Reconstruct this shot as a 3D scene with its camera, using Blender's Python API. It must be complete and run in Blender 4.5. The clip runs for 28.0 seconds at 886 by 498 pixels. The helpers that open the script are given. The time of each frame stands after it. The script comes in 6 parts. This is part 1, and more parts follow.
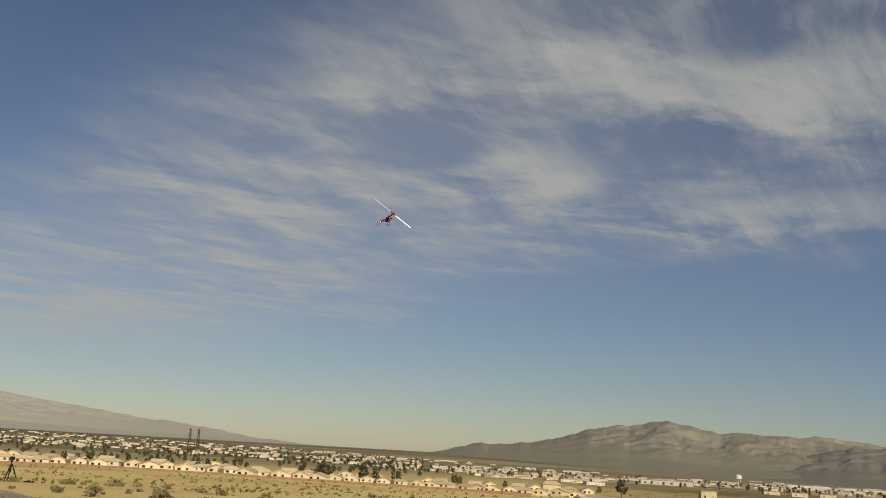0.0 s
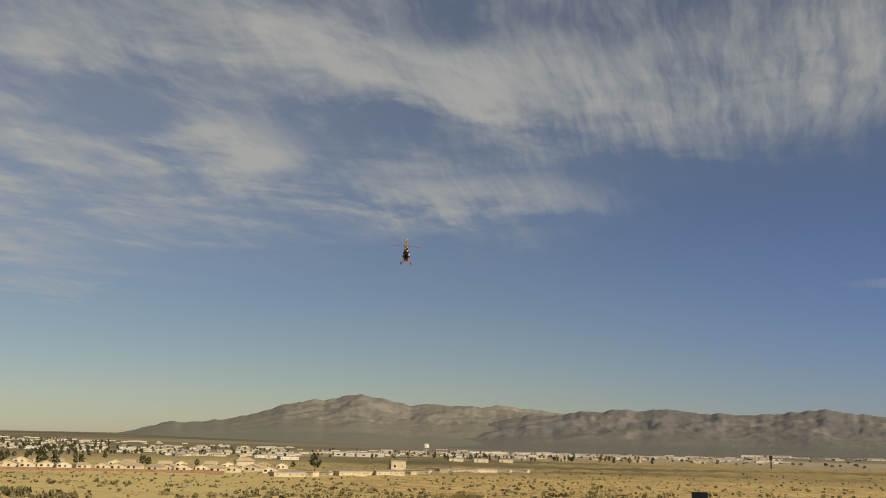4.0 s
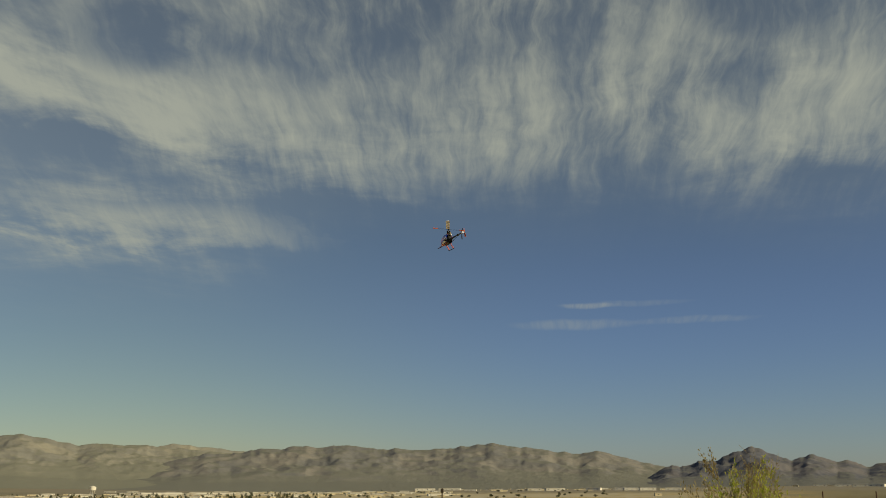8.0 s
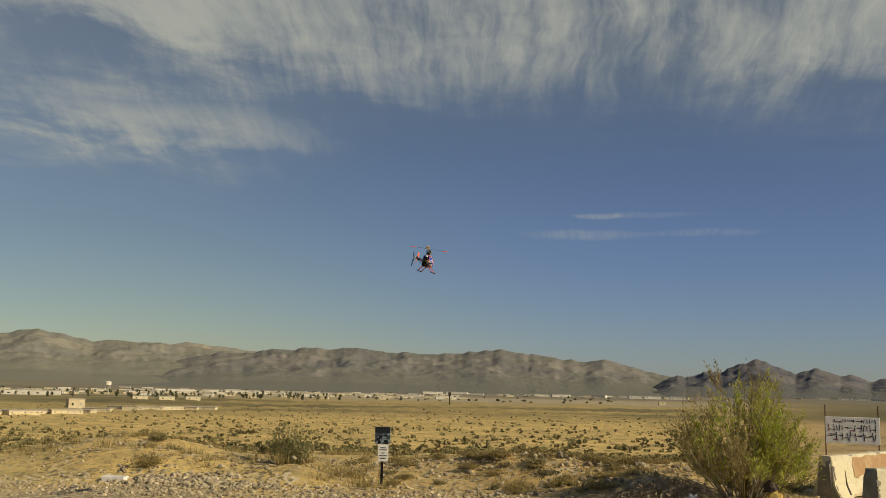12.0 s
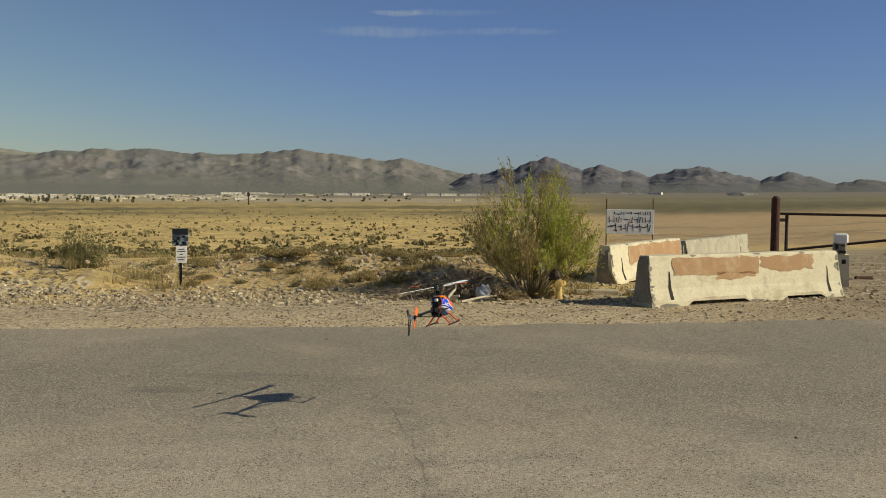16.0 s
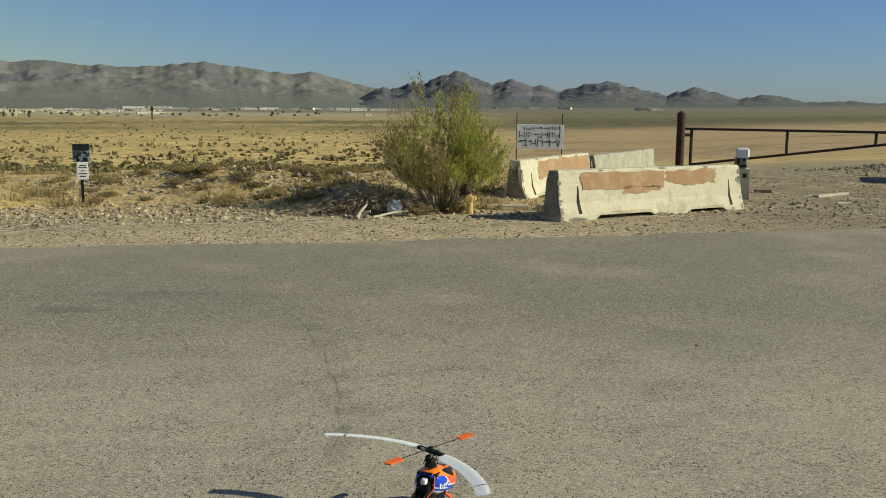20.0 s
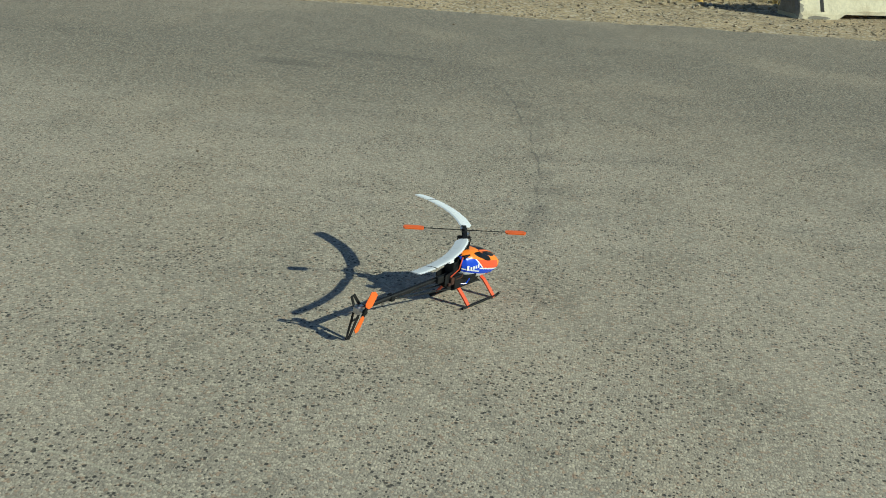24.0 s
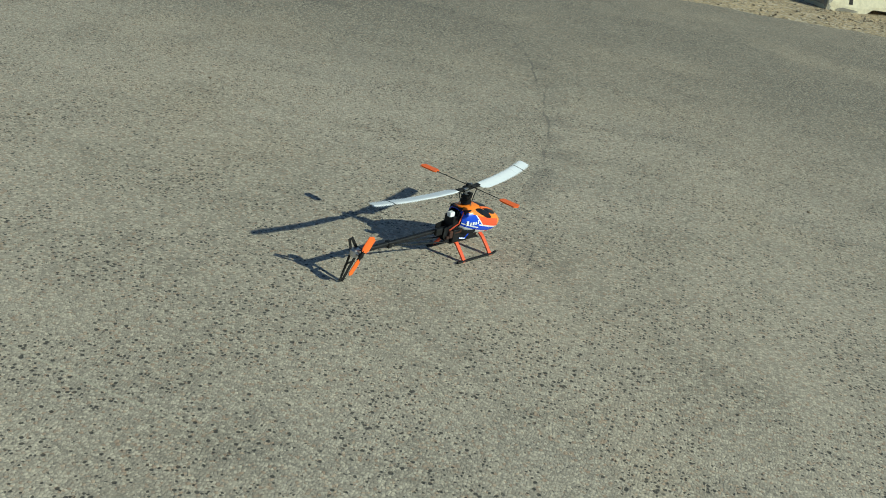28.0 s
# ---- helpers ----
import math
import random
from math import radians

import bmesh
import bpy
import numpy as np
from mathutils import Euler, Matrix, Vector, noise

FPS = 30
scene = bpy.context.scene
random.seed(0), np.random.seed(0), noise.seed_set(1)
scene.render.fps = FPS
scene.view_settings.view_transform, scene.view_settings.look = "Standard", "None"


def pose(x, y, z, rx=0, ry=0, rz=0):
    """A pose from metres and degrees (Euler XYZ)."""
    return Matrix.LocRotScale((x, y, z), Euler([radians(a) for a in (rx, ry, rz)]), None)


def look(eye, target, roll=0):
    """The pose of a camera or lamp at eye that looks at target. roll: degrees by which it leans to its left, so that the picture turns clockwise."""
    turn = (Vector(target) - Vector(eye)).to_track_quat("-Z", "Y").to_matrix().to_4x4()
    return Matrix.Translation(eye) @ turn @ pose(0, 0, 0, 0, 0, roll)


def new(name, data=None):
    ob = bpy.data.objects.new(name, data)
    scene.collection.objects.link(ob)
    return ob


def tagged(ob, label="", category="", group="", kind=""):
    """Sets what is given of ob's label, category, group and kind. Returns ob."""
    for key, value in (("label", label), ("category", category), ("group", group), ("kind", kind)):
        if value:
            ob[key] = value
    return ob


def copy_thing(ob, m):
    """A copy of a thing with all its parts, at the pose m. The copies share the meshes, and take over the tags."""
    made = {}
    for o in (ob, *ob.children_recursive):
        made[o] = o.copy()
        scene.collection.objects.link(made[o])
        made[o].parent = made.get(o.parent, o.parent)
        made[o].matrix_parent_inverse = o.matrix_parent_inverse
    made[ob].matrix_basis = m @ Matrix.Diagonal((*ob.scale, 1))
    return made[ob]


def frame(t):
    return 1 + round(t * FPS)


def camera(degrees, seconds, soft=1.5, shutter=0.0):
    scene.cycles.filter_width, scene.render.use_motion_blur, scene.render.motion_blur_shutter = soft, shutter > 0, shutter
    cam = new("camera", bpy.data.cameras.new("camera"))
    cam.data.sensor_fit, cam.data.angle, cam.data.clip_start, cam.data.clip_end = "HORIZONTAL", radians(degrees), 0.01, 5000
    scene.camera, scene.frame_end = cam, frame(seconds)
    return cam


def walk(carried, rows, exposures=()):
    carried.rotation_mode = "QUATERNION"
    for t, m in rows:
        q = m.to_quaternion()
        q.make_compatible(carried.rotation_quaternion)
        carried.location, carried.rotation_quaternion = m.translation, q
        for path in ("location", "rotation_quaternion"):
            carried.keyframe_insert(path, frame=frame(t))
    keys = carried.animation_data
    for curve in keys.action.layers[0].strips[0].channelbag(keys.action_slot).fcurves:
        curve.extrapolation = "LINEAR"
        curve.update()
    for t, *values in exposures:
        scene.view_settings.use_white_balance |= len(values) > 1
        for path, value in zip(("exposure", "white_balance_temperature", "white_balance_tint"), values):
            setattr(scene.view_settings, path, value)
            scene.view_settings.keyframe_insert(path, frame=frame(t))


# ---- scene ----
EYE = 1.75
cam = camera(48.1, 28.0, soft=0.95, shutter=0.02)


def aim(az, el, roll, ahead=0.0):
    """A pose of the standing camera: bearing clockwise from +y, tilt, lean, and how far it leans out forwards."""
    a, e = radians(az), radians(el)
    way = Vector((math.sin(a) * math.cos(e), math.cos(a) * math.cos(e), math.sin(e)))
    eye = Vector((0, ahead, EYE))
    return look(eye, eye + way * 10, roll)


PATH = [
    (0.0, -51.58, 11.5, 3.29), (0.5, -51.88, 12.42, 2.93), (1.0, -50.14, 12.34, 2.7), (1.5, -48.36, 12.37, 1.49),
    (2.0, -46.47, 12.18, 1.06), (2.5, -44.48, 12.23, 0.87), (3.0, -41.05, 11.76, 1.34), (3.5, -37.7, 11.07, 1.66),
    (4.0, -33.98, 10.78, 1.22), (4.5, -30.06, 10.5, 1.03), (6.5, -17.62, 13.22, -0.33), (7.0, -16.44, 12.78, -0.75),
    (7.5, -15.82, 12.72, 0.05), (8.0, -15.72, 13.0, -0.22), (8.5, -16.03, 14.29, -0.36), (9.0, -17.74, 14.43, -0.63),
    (9.5, -19.56, 14.86, 1.23), (10.0, -19.75, 14.12, 2.23), (10.5, -19.12, 12.98, 2.36), (11.0, -18.38, 11.14, 1.79),
    (11.5, -17.36, 9.05, 1.13), (12.0, -16.39, 7.63, 1.26), (12.5, -15.27, 6.1, 1.81), (14.5, -10.59, 2.79, 1.2),
    (15.0, -9.0, 1.33, 1.6), (15.5, -7.62, -0.9, 1.99), (16.0, -4.73, -3.75, 0.45), (16.5, -2.32, -6.06, -0.04),
    (17.0, 0.13, -7.78, 0.83), (17.5, 2.81, -8.93, 0.86), (18.0, 4.59, -9.71, 0.9), (18.5, 5.19, -9.86, 1.0),
    (19.0, 5.33, -9.78, 0.49), (19.5, 3.75, -9.28, 0.55), (20.0, 0.46, -8.58, 0.62), (20.5, -3.61, -8.96, 1.32),
    (21.0, -7.66, -9.27, 2.01), (21.5, -8.93, -10.34, 2.0), (22.0, -9.53, -11.75, 1.49), (22.5, -10.84, -15.25, 2.29),
    (24.5, -10.92, -22.06, 4.36), (25.0, -10.8, -21.4, 4.24), (25.5, -11.28, -22.54, 4.54), (26.0, -9.74, -23.83, 8.07),
    (26.5, -7.89, -28.37, 8.71), (27.0, -8.67, -26.39, 9.24), (27.5, -8.38, -24.82, 10.79), (28.0, -10.66, -24.33, 10.43),
]
LEAN = ((0, 0.0), (20.5, 0.0), (21.0, 0.05), (22.0, 0.14), (22.5, 0.12), (24.5, 0.0), (28.0, 0.0))
walk(cam, [(t, aim(a, e, r, float(np.interp(t, *zip(*LEAN))))) for t, a, e, r in PATH],
     exposures=[(0.0, -0.27, 6800, 10), (4.0, -0.27, 6850, 9.5), (8.0, -0.29, 7400, -3), (11.0, -0.26, 7350, 0), (12.0, -0.24, 7200, 3), (15.0, -0.21, 6650, 4), (17.0, -0.12, 6050, -1), (20.0, -0.1, 5850, -4), (22.0, -0.08, 5700, -6), (25.0, -0.07, 5250, -11), (28.0, -0.07, 5250, -11)])

# ---- sky and sun ----
SUN_AZ, SUN_EL = 100.0, 29.5
sun = new("sun", bpy.data.lights.new("sun", "SUN"))
sun.data.energy, sun.data.angle, sun.data.color = 5.0, radians(0.53), (1.0, 0.87, 0.66)
sa, se = radians(SUN_AZ), radians(SUN_EL)
SUN_WAY = Vector((math.sin(sa) * math.cos(se), math.cos(sa) * math.cos(se), math.sin(se)))
sun.matrix_world = look(SUN_WAY * 50, (0, 0, 0))


class Nodes:
    """Short-hand for building a node tree."""

    def __init__(self, tree):
        self.t = tree
        tree.nodes.clear()

    def add(self, kind, props=None, **sockets):
        n = self.t.nodes.new(kind)
        for k, v in (props or {}).items():
            if k == "operation":
                n.operation = v
            elif k == "data_type":
                n.data_type = v
            elif k == "blend_type":
                n.blend_type = v
            elif k == "feature":
                n.feature = v
            elif k == "interpolation_type":
                n.interpolation_type = v
            elif k == "noise_dimensions":
                n.noise_dimensions = v
        for k, v in sockets.items():
            key = int(k[1:]) if k[0] == "i" and k[1:].isdigit() else k.replace("_", " ")
            s = n.inputs[key]
            if isinstance(v, bpy.types.NodeSocket):
                self.t.links.new(v, s)
            else:
                s.default_value = v
        return n

    def math(self, op, a, b=0.0, c=0.0):
        return self.add("ShaderNodeMath", {"operation": op}, i0=a, i1=b, i2=c).outputs[0]

    def ramp(self, v, a, b, lo=0.0, hi=1.0):
        n = self.add("ShaderNodeMapRange", {"interpolation_type": "SMOOTHSTEP"}, i0=v, i1=a, i2=b, i3=lo, i4=hi)
        return n.outputs[0]

    def noise(self, vec, scale, detail=4.0, rough=0.55, distort=0.0):
        return self.add("ShaderNodeTexNoise", None, Vector=vec, Scale=scale, Detail=detail, Roughness=rough, Distortion=distort).outputs["Fac"]

    def mix(self, f, a, b, blend="MIX"):
        n = self.add("ShaderNodeMix", {"data_type": "RGBA", "blend_type": blend}, i0=f)
        for s, v in ((n.inputs[6], a), (n.inputs[7], b)):
            if isinstance(v, bpy.types.NodeSocket):
                self.t.links.new(v, s)
            else:
                s.default_value = (*v, 1.0) if len(v) == 3 else v
        return n.outputs[2]

    def combine(self, x, y, z):
        return self.add("ShaderNodeCombineXYZ", None, i0=x, i1=y, i2=z).outputs[0]


# tufts and gaps of the cirrus sheet: bearing, height, half width, half height (degrees), weight
TUFTS = [(-73, 20.8, 4, 2.4, 0.3), (-68.6, 22.2, 3, 1.8, 0.25), (-64.7, 19.3, 4.5, 1.9, 0.34), (-69.7, 15.9, 5, 1.4, 0.15), (-60.6, 14.4, 5, 1.7, 0.2),
         (-46.5, 15.8, 4.4, 1.8, 0.42), (-55, 22.9, 7, 3, 0.25), (-39.7, 21.8, 6, 3, 0.25), (-33.5, 20.6, 4.5, 2, 0.25), (-28.3, 20.4, 4.8, 2.6, 0.45)]
TUFTS += [(-31, 13.8, 8.5, 1.0, 0.38), (-39, 14, 4, 1.1, 0.2), (-56, 7.4, 2.6, 0.6, 0.5), (-69, 6.2, 8, 1.2, 0.2), (-60.8, 9.3, 9, 1.2, 0.18), (-20, 19.6, 5, 3, 0.2),
          (-12.4, 19.5, 4, 2.6, 0.2), (-2, 23.4, 4, 3, 0.36), (2.1, 18.6, 4, 2.4, 0.3), (7.7, 19.5, 3, 3.4, 0.4), (-8.2, 22.6, 4.5, 3, 0.22), (-15.9, 14.7, 0.9, 0.35, 0.22)]
TUFTS += [(-77, 18.3, 5, 3, -0.5), (-52.8, 17.7, 4, 1.5, -0.25), (-34.1, 24.4, 3.2, 2, -0.5), (-42, 17.6, 3.4, 1.2, -0.2), (-21, 14.9, 6, 1.3, -0.4), (-13, 25.3, 9, 1.8, -0.2), (5, 26, 5, 2, -0.4),
          (-38, 17.4, 3, 1.4, -0.2), (-24.5, 24.6, 5, 1.6, -0.15)]


def build_sky():
    """Clear desert sky with a high sheet of fibrous cirrus, fibres running towards bearing -13."""
    world = bpy.data.worlds.new("sky")
    scene.world = world
    world.use_nodes = True
    n = Nodes(world.node_tree)
    sky = n.add("ShaderNodeTexSky")
    sky.sky_type = "NISHITA"
    sky.sun_disc = False
    sky.sun_elevation, sky.sun_rotation = se, sa
    sky.altitude, sky.air_density, sky.dust_density, sky.ozone_density = 600, 0.95, 0.35, 1.5
    way = n.add("ShaderNodeTexCoord").outputs["Generated"]
    sep = n.add("ShaderNodeSeparateXYZ", None, i0=way)
    up = n.math("MAXIMUM", sep.outputs[2], 0.03)
    px, py = n.math("DIVIDE", sep.outputs[0], up), n.math("DIVIDE", sep.outputs[1], up)
    deg = 180 / math.pi
    el = n.math("MULTIPLY", n.math("ARCSINE", sep.outputs[2]), deg)
    az = n.math("MULTIPLY", n.math("ARCTAN2", sep.outputs[0], sep.outputs[1]), deg)
    # fibres hang steeply and draw together below the bearing -13
    wave = n.math("MULTIPLY", n.math("SUBTRACT", n.noise(n.combine(n.math("MULTIPLY", az, 0.13), n.math("MULTIPLY", el, 0.22), 0.0), 1.0, 3.0, 0.5), 0.5), 3.0)
    w = n.math("ADD", n.math("DIVIDE", n.math("MULTIPLY", n.math("ADD", az, 13.0), 40.0), n.math("MAXIMUM", n.math("ADD", el, 20.0), 8.0)), wave)
    tuft = n.noise(n.combine(n.math("MULTIPLY", w, 0.5), n.math("MULTIPLY", el, 0.15), 0.0), 1.0, 6.0, 0.6, 0.25)
    fine = n.noise(n.combine(n.math("MULTIPLY", w, 1.5), n.math("MULTIPLY", el, 0.42), 3.0), 1.0, 5.0, 0.62, 0.4)
    fluff = n.noise(n.combine(n.math("MULTIPLY", px, 2.6), n.math("MULTIPLY", py, 1.7), 7.3), 1.0, 6.0, 0.62, 0.3)
    rib = n.ramp(az, -45.0, -15.0, 0.16, 0.42)
    thread = n.ramp(az, -45.0, -15.0, 0.08, 0.22)
    # ragged edges: the bearings are bent by the fibres themselves
    azb = n.math("ADD", az, n.math("MULTIPLY", n.math("SUBTRACT", fluff, 0.5), 7.0))
    elb = n.math("ADD", el, n.math("MULTIPLY", n.math("SUBTRACT", n.math("ADD", n.math("MULTIPLY", tuft, rib), n.math("MULTIPLY", fluff, n.math("SUBTRACT", 1.0, rib))), 0.5), 4.5))
    # the lower edge of the sheet climbs from the west to the north
    low = n.math("ADD", n.math("ADD", 3.6, n.ramp(az, -78.0, -40.0, 0.0, 7.8)), n.math("ADD", n.ramp(az, -31.0, -18.0, 0.0, 4.6), n.ramp(az, -4.0, 11.0, 0.0, -1.6)))
    over = n.math("SUBTRACT", elb, low)
    sheet = n.ramp(over, -1.6, 3.4)
    gain = 0.0
    for a, e, ra, re, k in TUFTS:
        dx = n.math("DIVIDE", n.math("SUBTRACT", azb, a), ra * 1.35)
        dy = n.math("DIVIDE", n.math("SUBTRACT", elb, e), re * 1.35)
        r2 = n.math("ADD", n.math("MULTIPLY", dx, dx), n.math("MULTIPLY", dy, dy))
        gain = n.math("ADD", n.ramp(r2, 1.0, 0.0, 0.0, k), gain)
    grain = n.math("ADD", n.math("MULTIPLY", tuft, rib), n.math("ADD", n.math("MULTIPLY", fluff, n.math("SUBTRACT", n.math("SUBTRACT", 1.0, rib), thread)), n.math("MULTIPLY", fine, thread)))
    body = n.ramp(n.math("ADD", n.math("MULTIPLY", n.math("SUBTRACT", grain, 0.5), 1.9), n.math("ADD", 0.5, n.math("MULTIPLY", gain, 0.5))), 0.26, 1.0, 0.0, 0.8)
    veil = n.math("ADD", n.math("MULTIPLY", n.ramp(over, -4.0, 4.0), 0.12), n.math("MULTIPLY", n.ramp(az, -30.0, -60.0), n.math("MULTIPLY", n.ramp(over, -5.0, 2.0), 0.14)))
    # tufts that hang below the sheet
    loose = n.math("MULTIPLY", n.math("MAXIMUM", gain, 0.0), n.math("MULTIPLY", n.ramp(fine, 0.3, 0.7, 0.5, 1.2), n.math("SUBTRACT", 1.0, sheet)))
    # thin far streaks
    wob = n.math("MULTIPLY", n.math("SUBTRACT", n.noise(n.combine(n.math("MULTIPLY", az, 0.35), 1.0, 1.0), 1.0, 3.0), 0.5), 0.5)
    far = 0.0
    for a, e, ra, re, k in ((-7.3, 9.6, 2.0, 0.2, 0.26), (-5.2, 9.66, 4.4, 0.22, 0.1), (-8.2, 8.55, 4.2, 0.38, 0.2), (-1.5, 8.62, 4.2, 0.26, 0.13)):
        dx = n.math("DIVIDE", n.math("SUBTRACT", az, a), ra)
        dy = n.math("DIVIDE", n.math("SUBTRACT", n.math("ADD", el, wob), e), re)
        r2 = n.math("ADD", n.math("MULTIPLY", dx, dx), n.math("MULTIPLY", dy, dy))
        far = n.math("ADD", n.math("MULTIPLY", n.ramp(r2, 1.0, 0.0, 0.0, k), n.ramp(fine, 0.3, 0.65, 0.45, 1.2)), far)
    sheet_on = n.math("MULTIPLY", n.math("ADD", n.math("MULTIPLY", sheet, body), n.math("ADD", veil, n.math("MULTIPLY", loose, 0.55))), n.ramp(py, 0.7, 1.7))
    cover = n.math("MINIMUM", n.math("ADD", sheet_on, far), 0.9)
    above = n.ramp(sep.outputs[2], 0.02, 0.1)
    # violet-blue overhead, greener towards the horizon; clearer air to the north and east
    dry = n.mix(1.0, sky.outputs[0], (1.0, 0.97, 1.06), "MULTIPLY")
    low_air = n.mix(n.ramp(sep.outputs[2], 0.2, 0.02), dry, n.mix(1.0, dry, (0.94, 0.975, 0.92), "MULTIPLY"))
    clear = n.math("MULTIPLY", n.ramp(sep.outputs[0], -0.6, -0.05), n.ramp(sep.outputs[2], 0.34, 0.1))
    air = n.mix(clear, low_air, n.mix(1.0, low_air, (0.84, 0.94, 1.3), "MULTIPLY"))
    mixed = n.mix(n.math("MULTIPLY", cover, above), air, CLOUD)
    bg = n.add("ShaderNodeBackground", None, Color=mixed, Strength=SKY)
    out = n.add("ShaderNodeOutputWorld")
    n.t.links.new(bg.outputs[0], out.inputs[0])


SKY = 0.062
CLOUD = (7.6, 7.8, 7.6)
build_sky()

# ---- materials ----


def material(name, col, rough=0.8, metal=0.0, col2=None, scale=8.0, spread=(0.35, 0.65), bump=0.0, fine=None, fine_amount=0.25, spec=0.4, randomise=0.0):
    """Two-scale surface: broad blotches from col to col2, fine grain on top, and relief."""
    m = bpy.data.materials.new(name)
    m.use_nodes = True
    n = Nodes(m.node_tree)
    at = n.add("ShaderNodeTexCoord").outputs["Object"]
    broad = n.ramp(n.noise(at, scale, 5.0, 0.6), spread[0], spread[1])
    c = n.mix(broad, col, col2 or tuple(x * 0.7 for x in col))
    grain = n.noise(at, fine or scale * 9, 4.0, 0.65)
    c = n.mix(n.ramp(grain, 0.35, 0.7, 0.0, fine_amount), c, tuple(x * 0.35 for x in col))
    if randomise:
        r = n.add("ShaderNodeNewGeometry").outputs["Random Per Island"] if randomise < 0 else n.add("ShaderNodeObjectInfo").outputs["Random"]
        randomise = abs(randomise)
        c = n.mix(n.math("MULTIPLY", r, randomise), c, tuple(x * 0.25 for x in col))
    b = n.add("ShaderNodeBsdfPrincipled", None, Roughness=rough, Metallic=metal)
    b.inputs["Base Color"].default_value = (*col, 1)
    b.inputs["Specular IOR Level"].default_value = spec
    n.t.links.new(c, b.inputs["Base Color"])
    if bump:
        h = n.add("ShaderNodeBump", None, Strength=min(1.0, bump), Distance=0.02, Height=n.math("ADD", grain, broad))
        n.t.links.new(h.outputs[0], b.inputs["Normal"])
    n.t.links.new(b.outputs[0], n.add("ShaderNodeOutputMaterial").inputs[0])
    return m


def edge_y(x):
    """The asphalt's far edge."""
    return 12.5 + 0.222 * x + 0.003 * x * x


def asphalt_material():
    m = bpy.data.materials.new("asphalt")
    m.use_nodes = True
    n = Nodes(m.node_tree)
    at = n.add("ShaderNodeTexCoord").outputs["Object"]
    sep = n.add("ShaderNodeSeparateXYZ", None, i0=at)
    x, y = sep.outputs[0], sep.outputs[1]
    base = n.mix(n.ramp(n.noise(at, 0.9, 4.0), 0.3, 0.7), (0.475, 0.403, 0.306), (0.4, 0.342, 0.259))
    # long wear bands that run with the road
    band = n.noise(n.combine(n.math("MULTIPLY", x, 0.13), n.math("ADD", n.math("MULTIPLY", y, 0.75), n.math("MULTIPLY", x, -0.1)), 0.0), 1.0, 4.0, 0.6)
    base = n.mix(n.ramp(band, 0.5, 0.72, 0.0, 0.55), base, (0.2, 0.188, 0.162))
    base = n.mix(n.ramp(band, 0.42, 0.25, 0.0, 0.4), base, (0.39, 0.345, 0.265))
    # darker strip along the far side
    base = n.mix(n.math("MULTIPLY", n.ramp(n.math("ADD", y, n.math("MULTIPLY", n.math("SUBTRACT", n.noise(at, 0.35, 3.0), 0.5), 2.5)), 5.2, 8.4), 0.76), base, (0.17, 0.15, 0.113))
    base = n.mix(n.ramp(n.noise(at, 0.22, 4.0, 0.6), 0.45, 0.68, 0.0, 0.5), base, (0.46, 0.375, 0.27))
    base = n.mix(n.ramp(n.noise(at, 1.7, 5.0, 0.7), 0.47, 0.66, 0.0, 0.5), base, (0.25, 0.218, 0.165))
    base = n.mix(n.ramp(n.noise(at, 0.55, 3.0, 0.6), 0.5, 0.7, 0.0, 0.45), base, (0.56, 0.45, 0.31))
    # aggregate: small stones of many tones with dark joints, and holes with their shade painted in
    grain = n.noise(at, 60.0, 6.0, 0.8)
    base = n.mix(n.ramp(grain, 0.36, 0.5, 0.14, 0.0), base, (0.15, 0.138, 0.116))
    base = n.mix(n.ramp(grain, 0.5, 0.64, 0.0, 0.22), base, (0.78, 0.68, 0.5))
    clump = n.noise(at, 2.2, 4.0, 0.6)
    bent = n.add("ShaderNodeVectorMath", {"operation": "MULTIPLY_ADD"}, i0=n.add("ShaderNodeTexNoise", None, Vector=at, Scale=150.0, Detail=2.0).outputs["Color"], i1=(0.006, 0.006, 0.006), i2=at).outputs[0]
    chip = n.add("ShaderNodeTexVoronoi", None, Vector=bent, Scale=98.0)
    tint = n.add("ShaderNodeSeparateColor", None, i0=chip.outputs["Color"])
    base = n.mix(n.ramp(tint.outputs[0], 0.5, 1.0, 0.0, 0.5), base, (0.8, 0.69, 0.51))
    base = n.mix(n.ramp(tint.outputs[0], 0.4, 0.0, 0.0, 0.34), base, (0.15, 0.136, 0.112))
    base = n.mix(n.ramp(tint.outputs[1], 0.86, 0.95, 0.0, 0.45), base, (0.44, 0.27, 0.16))
    joint = n.ramp(chip.outputs["Distance"], 0.38, 0.6)
    base = n.mix(n.math("MULTIPLY", joint, 0.17), base, (0.08, 0.074, 0.064))
    deep = 0.0
    for size, share, reach in ((31.0, 0.93, 0.34), (54.0, 0.83, 0.44), (88.0, 0.84, 0.48)):
        cell = n.add("ShaderNodeTexVoronoi", None, Vector=bent, Scale=size)
        pick = n.add("ShaderNodeSeparateColor", None, i0=cell.outputs["Color"])
        tone = n.math("ADD", pick.outputs[0], n.math("MULTIPLY", n.math("SUBTRACT", clump, 0.5), 0.9))
        hole = n.math("MULTIPLY", n.ramp(tone, share, share + 0.05), n.ramp(cell.outputs["Distance"], reach, reach - 0.16))
        deep = n.math("MAXIMUM", hole, deep)
    base = n.mix(n.math("MULTIPLY", deep, 0.84), base, (0.04, 0.038, 0.034))
